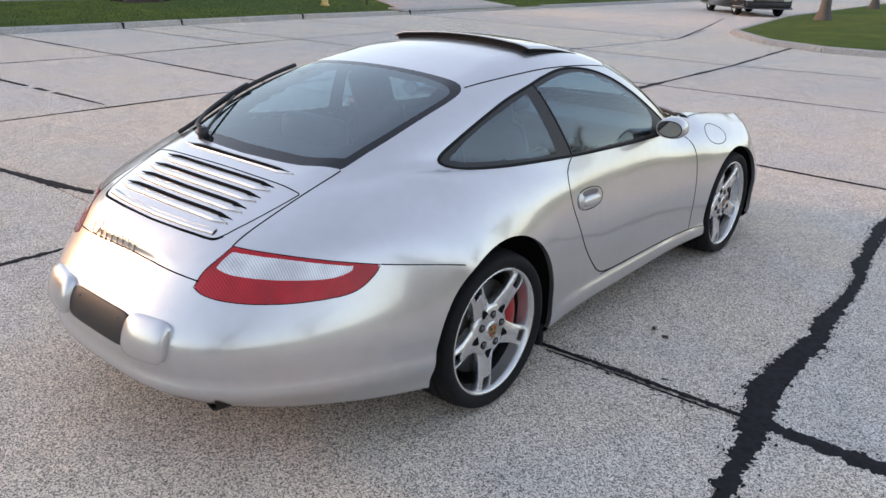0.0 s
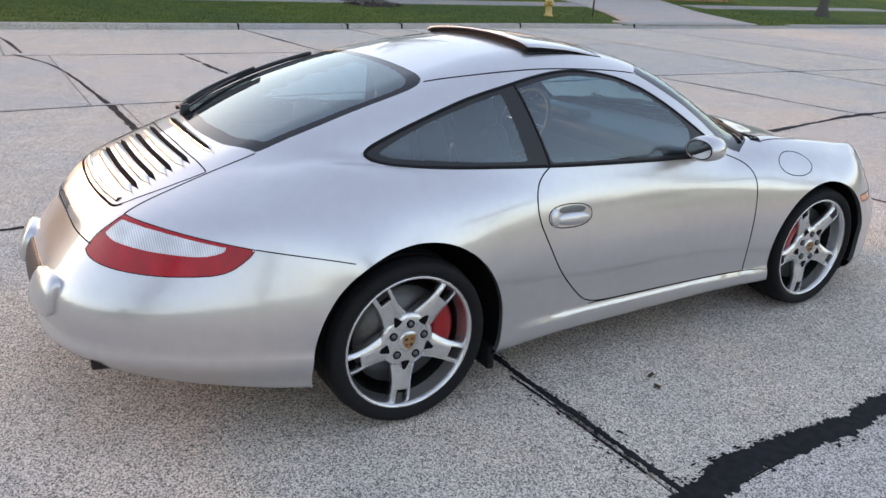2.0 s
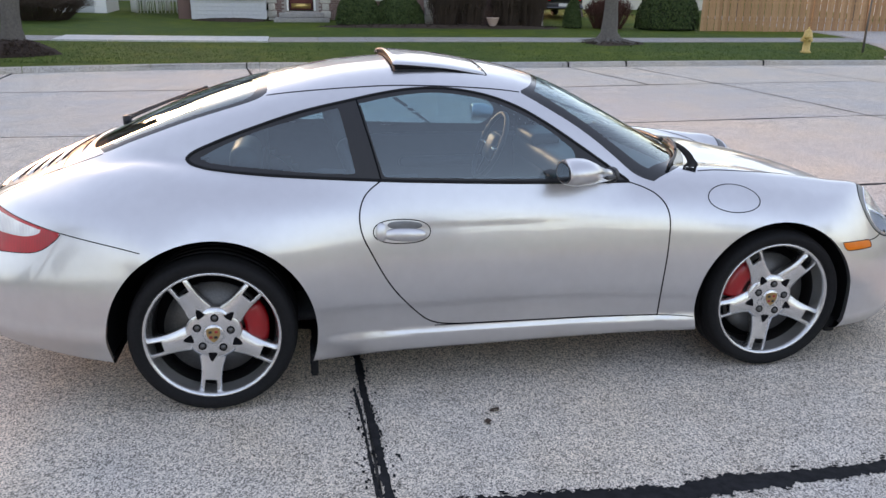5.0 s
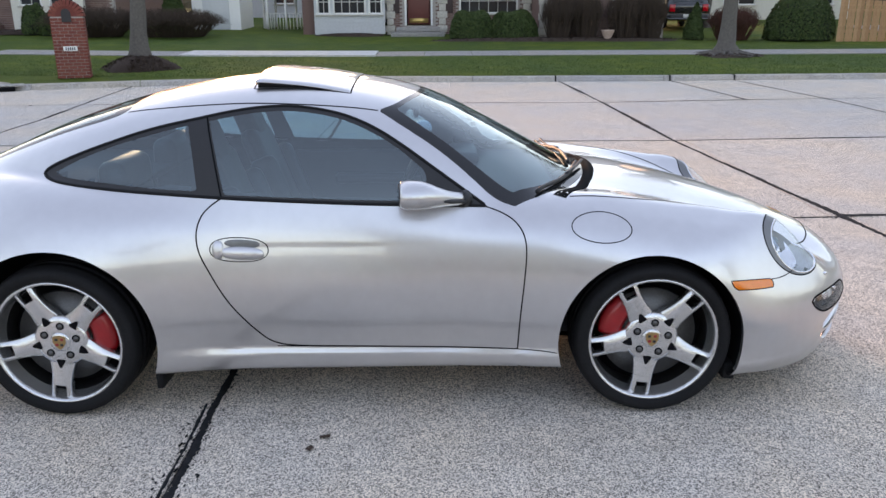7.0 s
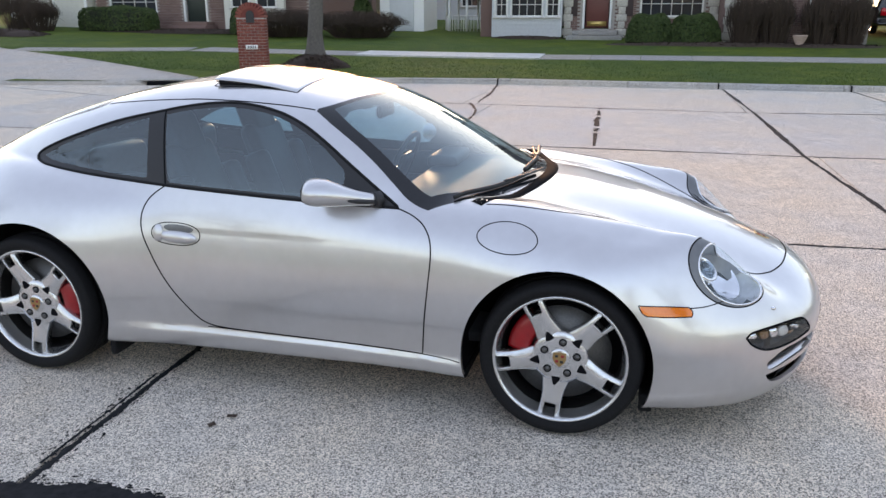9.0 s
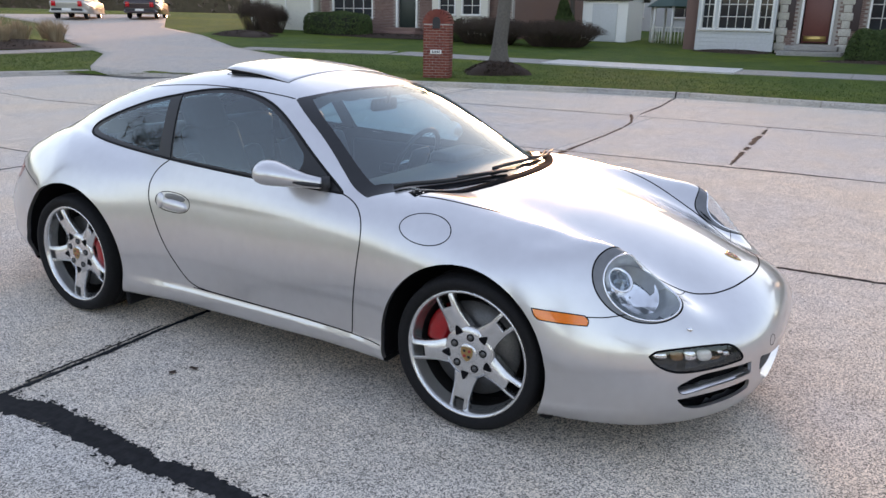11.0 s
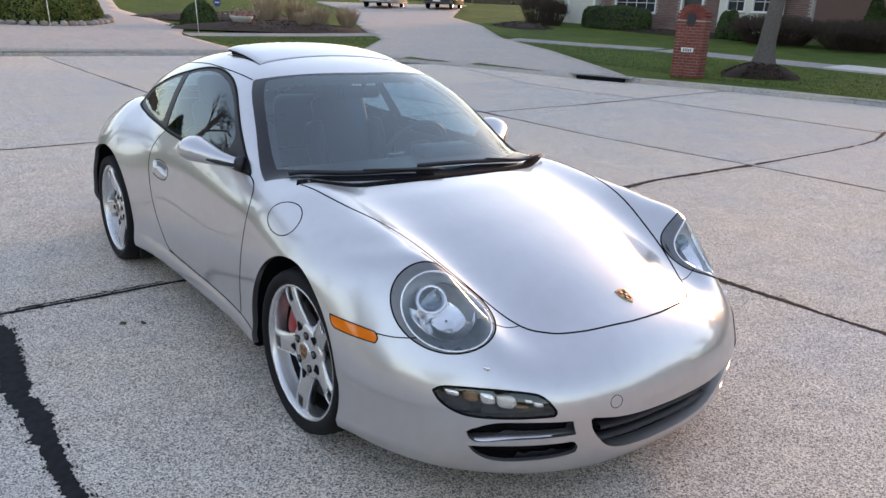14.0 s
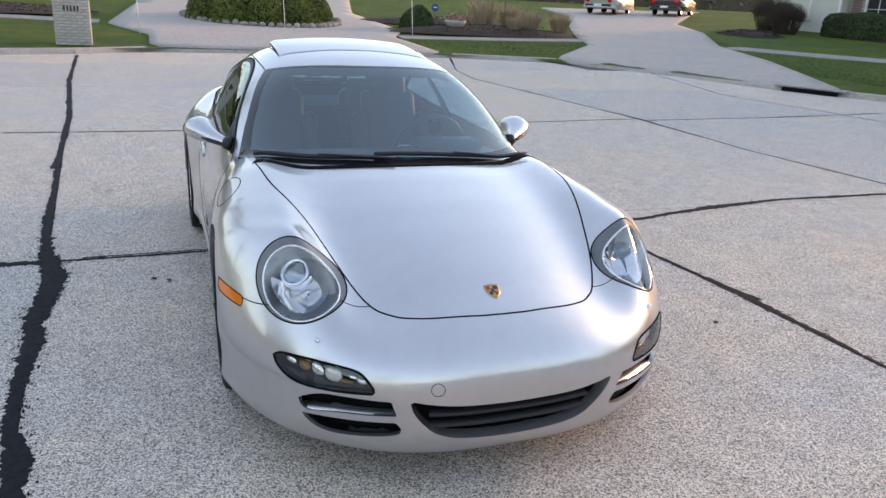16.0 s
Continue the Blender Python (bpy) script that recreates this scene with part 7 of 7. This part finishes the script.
def house_b(o):
    m = (-24.5, -12.8, 31.0)
    x0, x1, y = m
    zg = gz(-18, 31) - .15
    top = zg + 5.6
    ops = [(-23.6, -21.0, zg + 1.0, zg + 2.4), (-19.4, -18.2, zg + .5, zg + 2.6), (-16.6, -15.7, zg + 1.2, zg + 2.5), (-15.3, -14.3, zg + 1.2, zg + 2.5)]
    part("front_wall", house_wall(o, x0, x1, y, y + .25, zg - .4, top, ops, MORTAR), MORTAR, o, "", False)
    bricks_on(o, x0 + .02, x1 - .02, y, zg - .2, zg + 2.7, ops, BRICK_PINK, 3, 200)
    part("side_wall", joined(box(.25, 9, top - zg + .4, (x0 + .12, y + 4.7, (top + zg - .4) / 2)), box(.25, 9, top - zg + .4, (x1 - .12, y + 4.7, (top + zg - .4) / 2)), box(x1 - x0, .25, top - zg + .4, ((x0 + x1) / 2, y + 9.1, (top + zg - .4) / 2))), BRICK_PINK, o, "", False)
    part("roof", gable_roof(x0, x1, y, y + 9.2, top, 2.8), SHINGLE, o, "", False)
    for q in ops:
        if q[0] != -19.4:
            window_in(o, *q, y, 4 if q[1] - q[0] > 2 else 2, 3)
    d = part("front_door", box(1.0, .06, 2.05, (-18.8, y + .12, zg + 1.52), .01), plain("dark_green_door", (.02, .03, .025), .4), o, "dark panelled front door with side lights")
    part("door_frame", joined(*[box(.1, .16, 2.2, (x, y, zg + 1.55), .01) for x in (-19.4, -18.2)], box(1.4, .16, .1, (-18.8, y, zg + 2.62), .01)), WHITE, d)
    part("doorstep", joined(box(2.6, 1.6, .2, (-18.8, y - .8, zg + .1), .02), box(2.2, 1.1, .18, (-18.8, y - .6, zg + .28), .02), box(1.9, .7, .18, (-18.8, y - .4, zg + .45), .02)), BRICK_PINK, o)
    part("bay_cladding", house_wall(o, -17.0, -13.9, y - .5, y - .3, zg - .3, zg + 3.0, [(-16.6, -15.7, zg + 1.2, zg + 2.5), (-15.3, -14.3, zg + 1.2, zg + 2.5)], SIDING_W, .2), SIDING_W, o, "", False)
    for q in ((-16.6, -15.7), (-15.3, -14.3)):
        window_in(o, q[0], q[1], zg + 1.2, zg + 2.5, y - .5, 2, 3)
    # low wing with boards beside the drive
    part("wing_wall", box(4.6, 7.5, 3.2, (-27.0, 34.4, zg + 1.3)), SIDING_W, o, "", False)
    for k in range(14):
        part("siding_board", box(4.64, .03, .17, (-27.0, 30.63, zg - .1 + k * .18), .004, 1), SIDING_W, o, "", False)
    part("corner_board", joined(box(.16, .06, 3.0, (-24.75, 30.61, zg + 1.2)), box(.16, .06, 3.0, (-29.2, 30.61, zg + 1.2))), WHITE, o, "", False)
    window_in(o, -28.2, -26.6, zg + .9, zg + 2.2, 30.55, 3, 2)
    part("wing_roof", gable_roof(-29.3, -24.6, 30.65, 38.1, zg + 2.9, 1.9), SHINGLE, o, "", False)


def house_far(x0, x1, y, zup, wall, seed):
    def fn(o):
        zg = gz((x0 + x1) / 2, y) - .3
        top = zg + zup
        n = max(2, int((x1 - x0) / 3))
        ops = [(x0 + (x1 - x0) * (k + .3) / n, x0 + (x1 - x0) * (k + .7) / n, zg + 1.1, zg + 2.3) for k in range(n)]
        part("front_wall", house_wall(o, x0, x1, y, y + .25, zg, top, ops, wall), wall, o, "", False)
        part("other_walls", joined(box(.25, 8, zup, (x0 + .12, y + 4.2, zg + zup / 2)), box(.25, 8, zup, (x1 - .12, y + 4.2, zg + zup / 2)), box(x1 - x0, .25, zup, ((x0 + x1) / 2, y + 8.1, zg + zup / 2))), wall, o, "", False)
        part("roof", gable_roof(x0, x1, y, y + 8.2, top, 2.4), SHINGLE, o, "", False)
        for q in ops:
            window_in(o, *q, y, 2, 2)
    return fn


house("house", "pinkish brick house with pale stone quoins and a bay window", house_a)
house("house", "brick house with cream siding and a dark front door", house_b)
house("house", "distant pale sided house beyond the gardens", house_far(-12.5, -6.5, 44, 5.2, SIDING, 5))
house("house", "tan house wall behind the fence in warm light", house_far(15.5, 24, 40, 5.4, SIDING_W, 6))
house("house", "distant house beyond the east lawn", house_far(32, 44, 34, 5.4, SIDING, 7))

# white shed and gazebo between the houses
shed = tagged(new("garden_shed"), "white garden shed with a roller door", "shed")
zs = gz(-8.6, 33)
part("wall", box(2.2, 2.4, 2.2, (-8.9, 34, zs + 1.0), .01), WHITE, shed, "", False)
part("door", box(1.2, .05, 1.7, (-8.9, 32.78, zs + .85), .01), SIDING, shed)
part("roof", gable_roof(-10, -7.8, 32.8, 35.2, zs + 2.1, .8, .25), SHINGLE, shed, "", False)
gaz = tagged(new("gazebo"), "white garden gazebo with a dark green roof", "gazebo")
zs = gz(-5.6, 33.5)
for k in range(8):
    a = 2 * math.pi * k / 8
    b = 2 * math.pi * (k + 1) / 8
    p, q = Vector((-5.7 + 1.3 * math.cos(a), 34 + 1.3 * math.sin(a), zs)), Vector((-5.7 + 1.3 * math.cos(b), 34 + 1.3 * math.sin(b), zs))
    part("post", tube([p, p + Vector((0, 0, 1.7))], .06, 6), WHITE, gaz)
    part("rail", tube([p + Vector((0, 0, .7)), q + Vector((0, 0, .7))], .03, 4), WHITE, gaz)
    for j in range(1, 6):
        part("baluster", tube([p.lerp(q, j / 6), p.lerp(q, j / 6) + Vector((0, 0, .7))], .018, 4), WHITE, gaz)
cone = [(-5.7 + 1.6 * math.cos(a), 34 + 1.6 * math.sin(a), zs + 1.6) for a in np.linspace(0, 2 * math.pi, 9)[:-1]] + [(-5.7, 34, zs + 2.7)]
part("roof", shape(cone, [(i, (i + 1) % 8, 8) for i in range(8)] + [tuple(range(8))[::-1]]), plain("dark_green_roof", (.03, .07, .06), .7), gaz, "", False)

# ---- parked cars ----
def parked_car(label, at, turn, paint, tall, glass=None):
    o = tagged(new("parked_car"), label, "car", "cars parked along the drives")
    o.matrix_world = pose(*at, 0, 0, turn)
    L, W, H = 4.7, 1.86, 1.74 if tall else 1.45
    body_z, belt = (.36, .98) if tall else (.3, .86)
    prof = ([(-2.3, .55), (-2.33, .95), (-2.2, 1.05), (-2.05, 1.62), (-1.7, H), (.3, H), (.75, 1.6), (1.25, 1.1), (2.1, .98), (2.32, .8), (2.35, .45), (2.2, .32), (-2.2, .32)] if tall
            else [(-2.25, .5), (-2.3, .85), (-2.1, .95), (-1.75, .98), (-1.15, 1.36), (-.6, H), (.3, H - .01), (.7, 1.32), (1.3, .95), (2.1, .84), (2.3, .68), (2.3, .4), (2.15, .26), (-2.15, .26)])
    pts = spline(prof + prof[:1], 5)[:-1]
    vs, fs, k = [], [], len(pts)
    ss = (-1, -.97, -.86, -.5, 0, .5, .86, .97, 1)
    for s in ss:
        for x, z in pts:
            inset = max(0, z - belt) * .32
            sq = 1 - (abs(s) ** 6) * .06
            vs.append((x * (1 - .03 * s * s), s * (W / 2 - inset), .5 + (z - .5) * sq))
    for j in range(len(ss) - 1):
        fs += [(j * k + i, j * k + (i + 1) % k, (j + 1) * k + (i + 1) % k, (j + 1) * k + i) for i in range(k)]
    fs += [tuple(range(k))[::-1], tuple(range(8 * k, 9 * k))]
    bm = shape(vs, fs)
    bmesh.ops.recalc_face_normals(bm, faces=bm.faces)
    part("body", bm, paint, o)
    zt, zb = H - .1, belt + .07
    for sgn in (-1, 1):
        y1, y0 = sgn * (W / 2 - (zb - belt) * .32 + .012), sgn * (W / 2 - (zt - belt) * .32 + .012)
        for xa, xb, xc, xd in ((-1.95, -1.0, -1.0, -1.75), (-.92, .1, .1, -.92), (.18, 1.1, .55, .18)) if tall else ((-1.3, -.5, -.5, -.95), (-.42, .3, .3, -.42), (.38, 1.0, .6, .38)):
            part("side_window", shape([(xa, y1, zb), (xb, y1, zb), (xc, y0, zt), (xd, y0, zt)], [(0, 1, 2, 3)]), PANE, o, "", False)
    xr = -2.13 if tall else -1.52
    part("rear_window", shape([(xr - .06, -.66, zb + .05), (xr - .06, .66, zb + .05), (xr + (.14 if tall else .45), .55, zt - .03), (xr + (.14 if tall else .45), -.55, zt - .03)], [(0, 1, 2, 3)]), PANE, o, "", False)
    xf = 1.28 if tall else 1.22
    part("windscreen", shape([(xf, -.7, zb + .04), (xf, .7, zb + .04), (xf - .52, .58, zt), (xf - .52, -.58, zt)], [(0, 1, 2, 3)]), PANE, o, "", False)
    for y in (-.72, .72):
        part("tail_lamp", box(.06, .24, .3 if tall else .16, (-2.31, y, .85 if tall else .74), .02), RED_LENS, o)
        part("headlamp", box(.1, .3, .14, (2.27, y, .72 if tall else .62), .03), CLEAR_LENS, o)
    part("rear_bumper", box(.2, 1.7, .22, (-2.32, 0, .48), .06), paint if not tall else TRIM, o)
    part("front_bumper", box(.16, 1.7, .22, (2.3, 0, .42), .06), TRIM, o)
    part("plate", box(.02, .5, .13, (-2.435, 0, .52), .004), WHITE, o, "plain pale number plate")
    for x in (-1.4, 1.4):
        for y in (-.82, .82):
            wl = part("wheel", lathe([(.2, -.1), (.31, -.1), (.335, -.07), (.335, .07), (.31, .1), (.2, .1)], 28), RUBBER, o)
            wl.matrix_local = pose(x, y, .335)
            part("rim", lathe([(.0, -.06 * 1), (.08, -.09), (.2, -.095), (.21, -.1)], 20) if y < 0 else lathe([(.21, .1), (.2, .095), (.08, .09), (.0, .06)], 20), ALLOY, wl)
    return o


BLACK_PAINT, WHITE_PAINT, MAROON = plain("black_car_paint", (.012, .012, .014), .25, 0, .9, vary=.1), plain("silver_white_car_paint", (.45, .43, .40), .3, .4, .8, vary=.04), plain("dark_maroon_paint", (.03, .012, .014), .3, 0, .8, vary=.1)
parked_car("black saloon parked at the kerb down the street", (30.5, 9.4, 0), 222, BLACK_PAINT, False)
parked_car("silver sport utility car parked on the drive", (-40.2, 27.2, gz(-40.2, 27.2) + .02), 130, WHITE_PAINT, True)
parked_car("dark maroon utility car parked on the drive", (-39.4, 31.6, gz(-39.4, 31.6) + .02), 130, MAROON, True)
parked_car("black utility car parked beside the brick house", (12.2, 33.5, gz(12.2, 33.5) + .02), 90, BLACK_PAINT, True)

# background trees beyond the gardens, and those across the street that the glass mirrors
tree(21, (-3.9, 32.2, gz(-3.9, 32.2)), 7.5, .9, .16, "bare tree beside the brick house", 0)
tree(22, (-10.6, 33.0, gz(-10.6, 33)), 8, .9, .14, "bare tree in the garden", 0)
tree(23, (-13.5, 36, gz(-13.5, 36)), 8, .9, .15, "budding tree in the garden", 2500)
tree(24, (13.8, 33.5, gz(13.8, 33.5)), 6.5, .8, .12, "young tree with yellow-green spring leaves", 3500)
tree(25, (22, 33, gz(22, 33)), 8, .8, .16, "tall green tree behind the fence", 6000)
tree(26, (27, 31, gz(27, 31)), 8, .8, .16, "tall green tree behind the fence", 6000)
tree(27, (31.2, 18.4, gz(31.2, 18.4)), 8, .85, .18, "bare street tree on the lawn", 0)
tree(28, (25.7, 5.0, gz(25.7, 5.0)), 8, .85, .16, "bare street tree on the corner lawn", 0)
tree(29, (38, 6.2, gz(38, 6.2)), 8, .85, .16, "bare street tree on the corner lawn", 0)
t30 = tree(30, (1.2, -14.6, gz(1.2, -14.6)), 8.5, 1.05, .22, "spreading reddish budding tree across the street", 7000, leaf=RED_TWIG)
t31 = tree(31, (9.5, -18, gz(9.5, -18)), 9, .95, .22, "spreading budding tree across the street", 14000)
t32 = tree(32, (-17, -7.6, gz(-17, -7.6)), 12, 1.05, .34, "spreading bare tree across the street", 0)
tree(34, (-27, -16, gz(-27, -16)), 12, 1.0, .28, "tall bare tree across the street", 0)
tree(35, (-9, -19, gz(-9, -19)), 10, .95, .25, "spreading bare tree across the street", 2500)
tree(33, (18, -13, gz(18, -13)), 10, .95, .24, "spreading young-leaved tree across the street", 15000)
spruce = hedge(-11.4, -9.9, 31.4, 32.9, 2.4, "layered dark spruce beside the shed", 41, leaves=6000, round_=1.05, name="spruce", size=.08)

# added woods and gardens that close the view all round and dim mirrored horizon glow
rnd = random.Random(404)
vs, fs = [], []
n = 220
for i in range(n):
    a = 2 * math.pi * i / n
    r = 86 + 6 * noise.noise(Vector((math.cos(a) * 3, math.sin(a) * 3, 2)))
    h = 6.5 + 3.5 * noise.noise(Vector((math.cos(a) * 14, math.sin(a) * 14, 0))) + 1.5 * noise.noise(Vector((math.cos(a) * 40, math.sin(a) * 40, 4)))
    x, y = 5 + r * math.cos(a), 8 + r * math.sin(a)
    vs += [(x, y, -1), (x, y, h * .6), (5 + (r + 3) * math.cos(a), 8 + (r + 3) * math.sin(a), h)]
    j = (i + 1) % n
    fs += [(3 * i, 3 * j, 3 * j + 1, 3 * i + 1), (3 * i + 1, 3 * j + 1, 3 * j + 2, 3 * i + 2)]
for _ in range(16000):
    a, u = rnd.uniform(0, 2 * math.pi), rnd.random()
    top = 8.5 + 4.5 * noise.noise(Vector((math.cos(a) * 14, math.sin(a) * 14, 0))) + 2.5 * noise.noise(Vector((math.cos(a) * 50, math.sin(a) * 50, 9)))
    r = 84 + rnd.uniform(-5, 4)
    c = Vector((5 + r * math.cos(a), 8 + r * math.sin(a), top * u ** .8))
    k, s_ = len(vs), rnd.uniform(.25, .6)
    d1, d2 = Vector((rnd.gauss(0, 1), rnd.gauss(0, 1), rnd.gauss(0, 1))).normalized() * s_, Vector((rnd.gauss(0, 1), rnd.gauss(0, 1), rnd.gauss(0, 1))).normalized() * s_
    vs += [tuple(c - d1), tuple(c + d2), tuple(c + d1)]
    fs.append((k, k + 1, k + 2))
me = bpy.data.meshes.new("distant_woods")
me.from_pydata(vs, [], fs)
tagged(part("distant_woods", me, FAR_WOODS), "distant bare and budding trees beyond the gardens", "woods", kind="stuff")
twig_shrub(1.9, -15.0, 2.0, 3.6, "tall wide reddish bare shrub across the street", 51, RED_TWIG, 620)
hedge(-31, -26, -12, -7.5, 6.0, "tall dark spruce across the street", 54, leaves=7000, round_=1.3, name="spruce", size=.17)
twig_shrub(-1.6, -13.9, 1.4, 1.4, "wide reddish bare shrub across the street", 52, RED_TWIG, 380)

# grass blades along the near lawns
rnd = random.Random(77)
N = 26000
px = np.array([rnd.uniform(-24, 30) for _ in range(N)])
py = np.array([15.2 + 5.2 * rnd.random() ** 1.6 for _ in range(N)])
px2, py2 = np.array([rnd.uniform(-21.2, -15.5) for _ in range(5000)]), np.array([rnd.uniform(6.8, 15) for _ in range(5000)])
P2 = np.stack((np.concatenate((px, px2)), np.concatenate((py, py2))), -1)
ok = (inside_of(P2, ROAD) > .2)
for lp in (DRIVE_W, DRIVE_S, DRIVE_E):
    ok &= inside_of(P2, lp) > .03
P2 = P2[ok]
h = rise(P2)
vs, fs = [], []
for (x, y), z in zip(P2, h):
    for _ in range(2):
        a, l = rnd.uniform(0, 6.28), rnd.uniform(.022, .045)
        w = .009
        k = len(vs)
        dx, dy = math.cos(a), math.sin(a)
        ox, oy = x + rnd.gauss(0, .03), y + rnd.gauss(0, .03)
        vs += [(ox - dy * w, oy + dx * w, z - .005), (ox + dy * w, oy - dx * w, z - .005), (ox + dx * l * .7, oy + dy * l * .7, z + l)]
        fs.append((k, k + 1, k + 2))
me = bpy.data.meshes.new("grass")
me.from_pydata(vs, [], fs)
tagged(part("grass", me, BLADES), "short green grass blades of the lawn", "grass", kind="stuff")

# ---- the road's slabs, last ----
ROWS = [[(-17, -13.6), (17, -13.6)], [(-17, -9.6), (17, -9.6)], [(-17, -6.4), (17, -4.8)],
        [(-17, -2.85), (-14.5, -2.72), (-9, -2.4), (-5, -2.05), (-2, -1.9), (.6, -1.69), (2.3, -1.62), (4.75, -1.45), (17, -.7)],
        [(-17, 1.82), (-9.5, 1.88), (-4.2, 2.0), (.3, 2.03), (1.9, 2.14), (4.7, 2.25), (8.4, 2.7), (12.1, 2.8), (17, 3.2), (25, 3.6)],
        [(-17, 5.3), (-10.6, 5.58), (-4.8, 5.95), (.05, 6.02), (4.5, 6.1), (8.6, 6.4), (12, 6.2), (16.5, 5.85), (25, 6.4), (50, 7)],
        [(-17, 10.3), (-8.2, 10.3), (-6, 10.45), (-1, 10.75), (4.4, 10.5), (7.2, 10.9), (12, 11.2), (50, 11.6)],
        [(-17, 15.6), (50, 15.6)]]
COLS = [[.6 + 4.15 * k for k in range(-5, 5)], [.6 + 4.15 * k for k in range(-5, 5)], [.62, 4.75, -3.95, 8.9, 13, 17, -8.2, -12.4, -16.6], [-16.8, -12.6, -8.3, -3.98, .57, 4.75, 8.7, 12.5, 16.5, 20.7],
        [-17, -12.8, -8.5, -4.4, .15, 4.6, 8.6, 12.2, 16.3, 20.4, 24.6], [-17, -12.9, -8.7, -4.9, -.15, 4.45, 8.6, 12.4, 16.7, 20.3, 24.5, 28.6, 32.8, 37, 41.2, 45.4, 50], [-13.5, -9.4, -5.5, -.75, 4.3, 7.05, 8.65, 12.5, 16.9, 20.6, 24.8, 29, 33.2, 37.4, 41.6, 45.8, 50]]
for (r0, r1), cols in zip(zip(ROWS, ROWS[1:]), COLS):
    cols = sorted(cols)
    low_line, high_line = (lambda x: np.interp(x, *np.array(r0).T)), (lambda x: np.interp(x, *np.array(r1).T))
    for x0, x1 in zip(cols, cols[1:]):
        corner = np.array([[x0, low_line(x0)], [x1, low_line(x1)], [x1, high_line(x1)], [x0, high_line(x0)]])
        if inside_of(np.vstack((corner, corner.mean(0))), ROAD).min() > .5:
            continue
        g = .006
        bm = box(1, 1, .05, (.5, .5, -.025), 0)
        for v in bm.verts:
            u, w = v.co.x, v.co.y
            a, b = corner[0] * (1 - u) + corner[1] * u, corner[3] * (1 - u) + corner[2] * u
            v.co.x = x0 + g + (x1 - x0 - 2 * g) * u
            v.co.y = a[1] + g + (b[1] - a[1] - 2 * g) * w
        bmesh.ops.bevel(bm, geom=bm.edges[:], offset=.006, segments=1, profile=.5, affect="EDGES")
        part("slab", bm, ROAD_SLAB, road, smooth=False)
far_road = part("far_slab", shape([(50.1, 8.0, 0), (120, 8.5, 0), (120, 15.3, 0), (50.1, 15.3, 0)], [(0, 1, 2, 3)]), ROAD_SLAB, road)
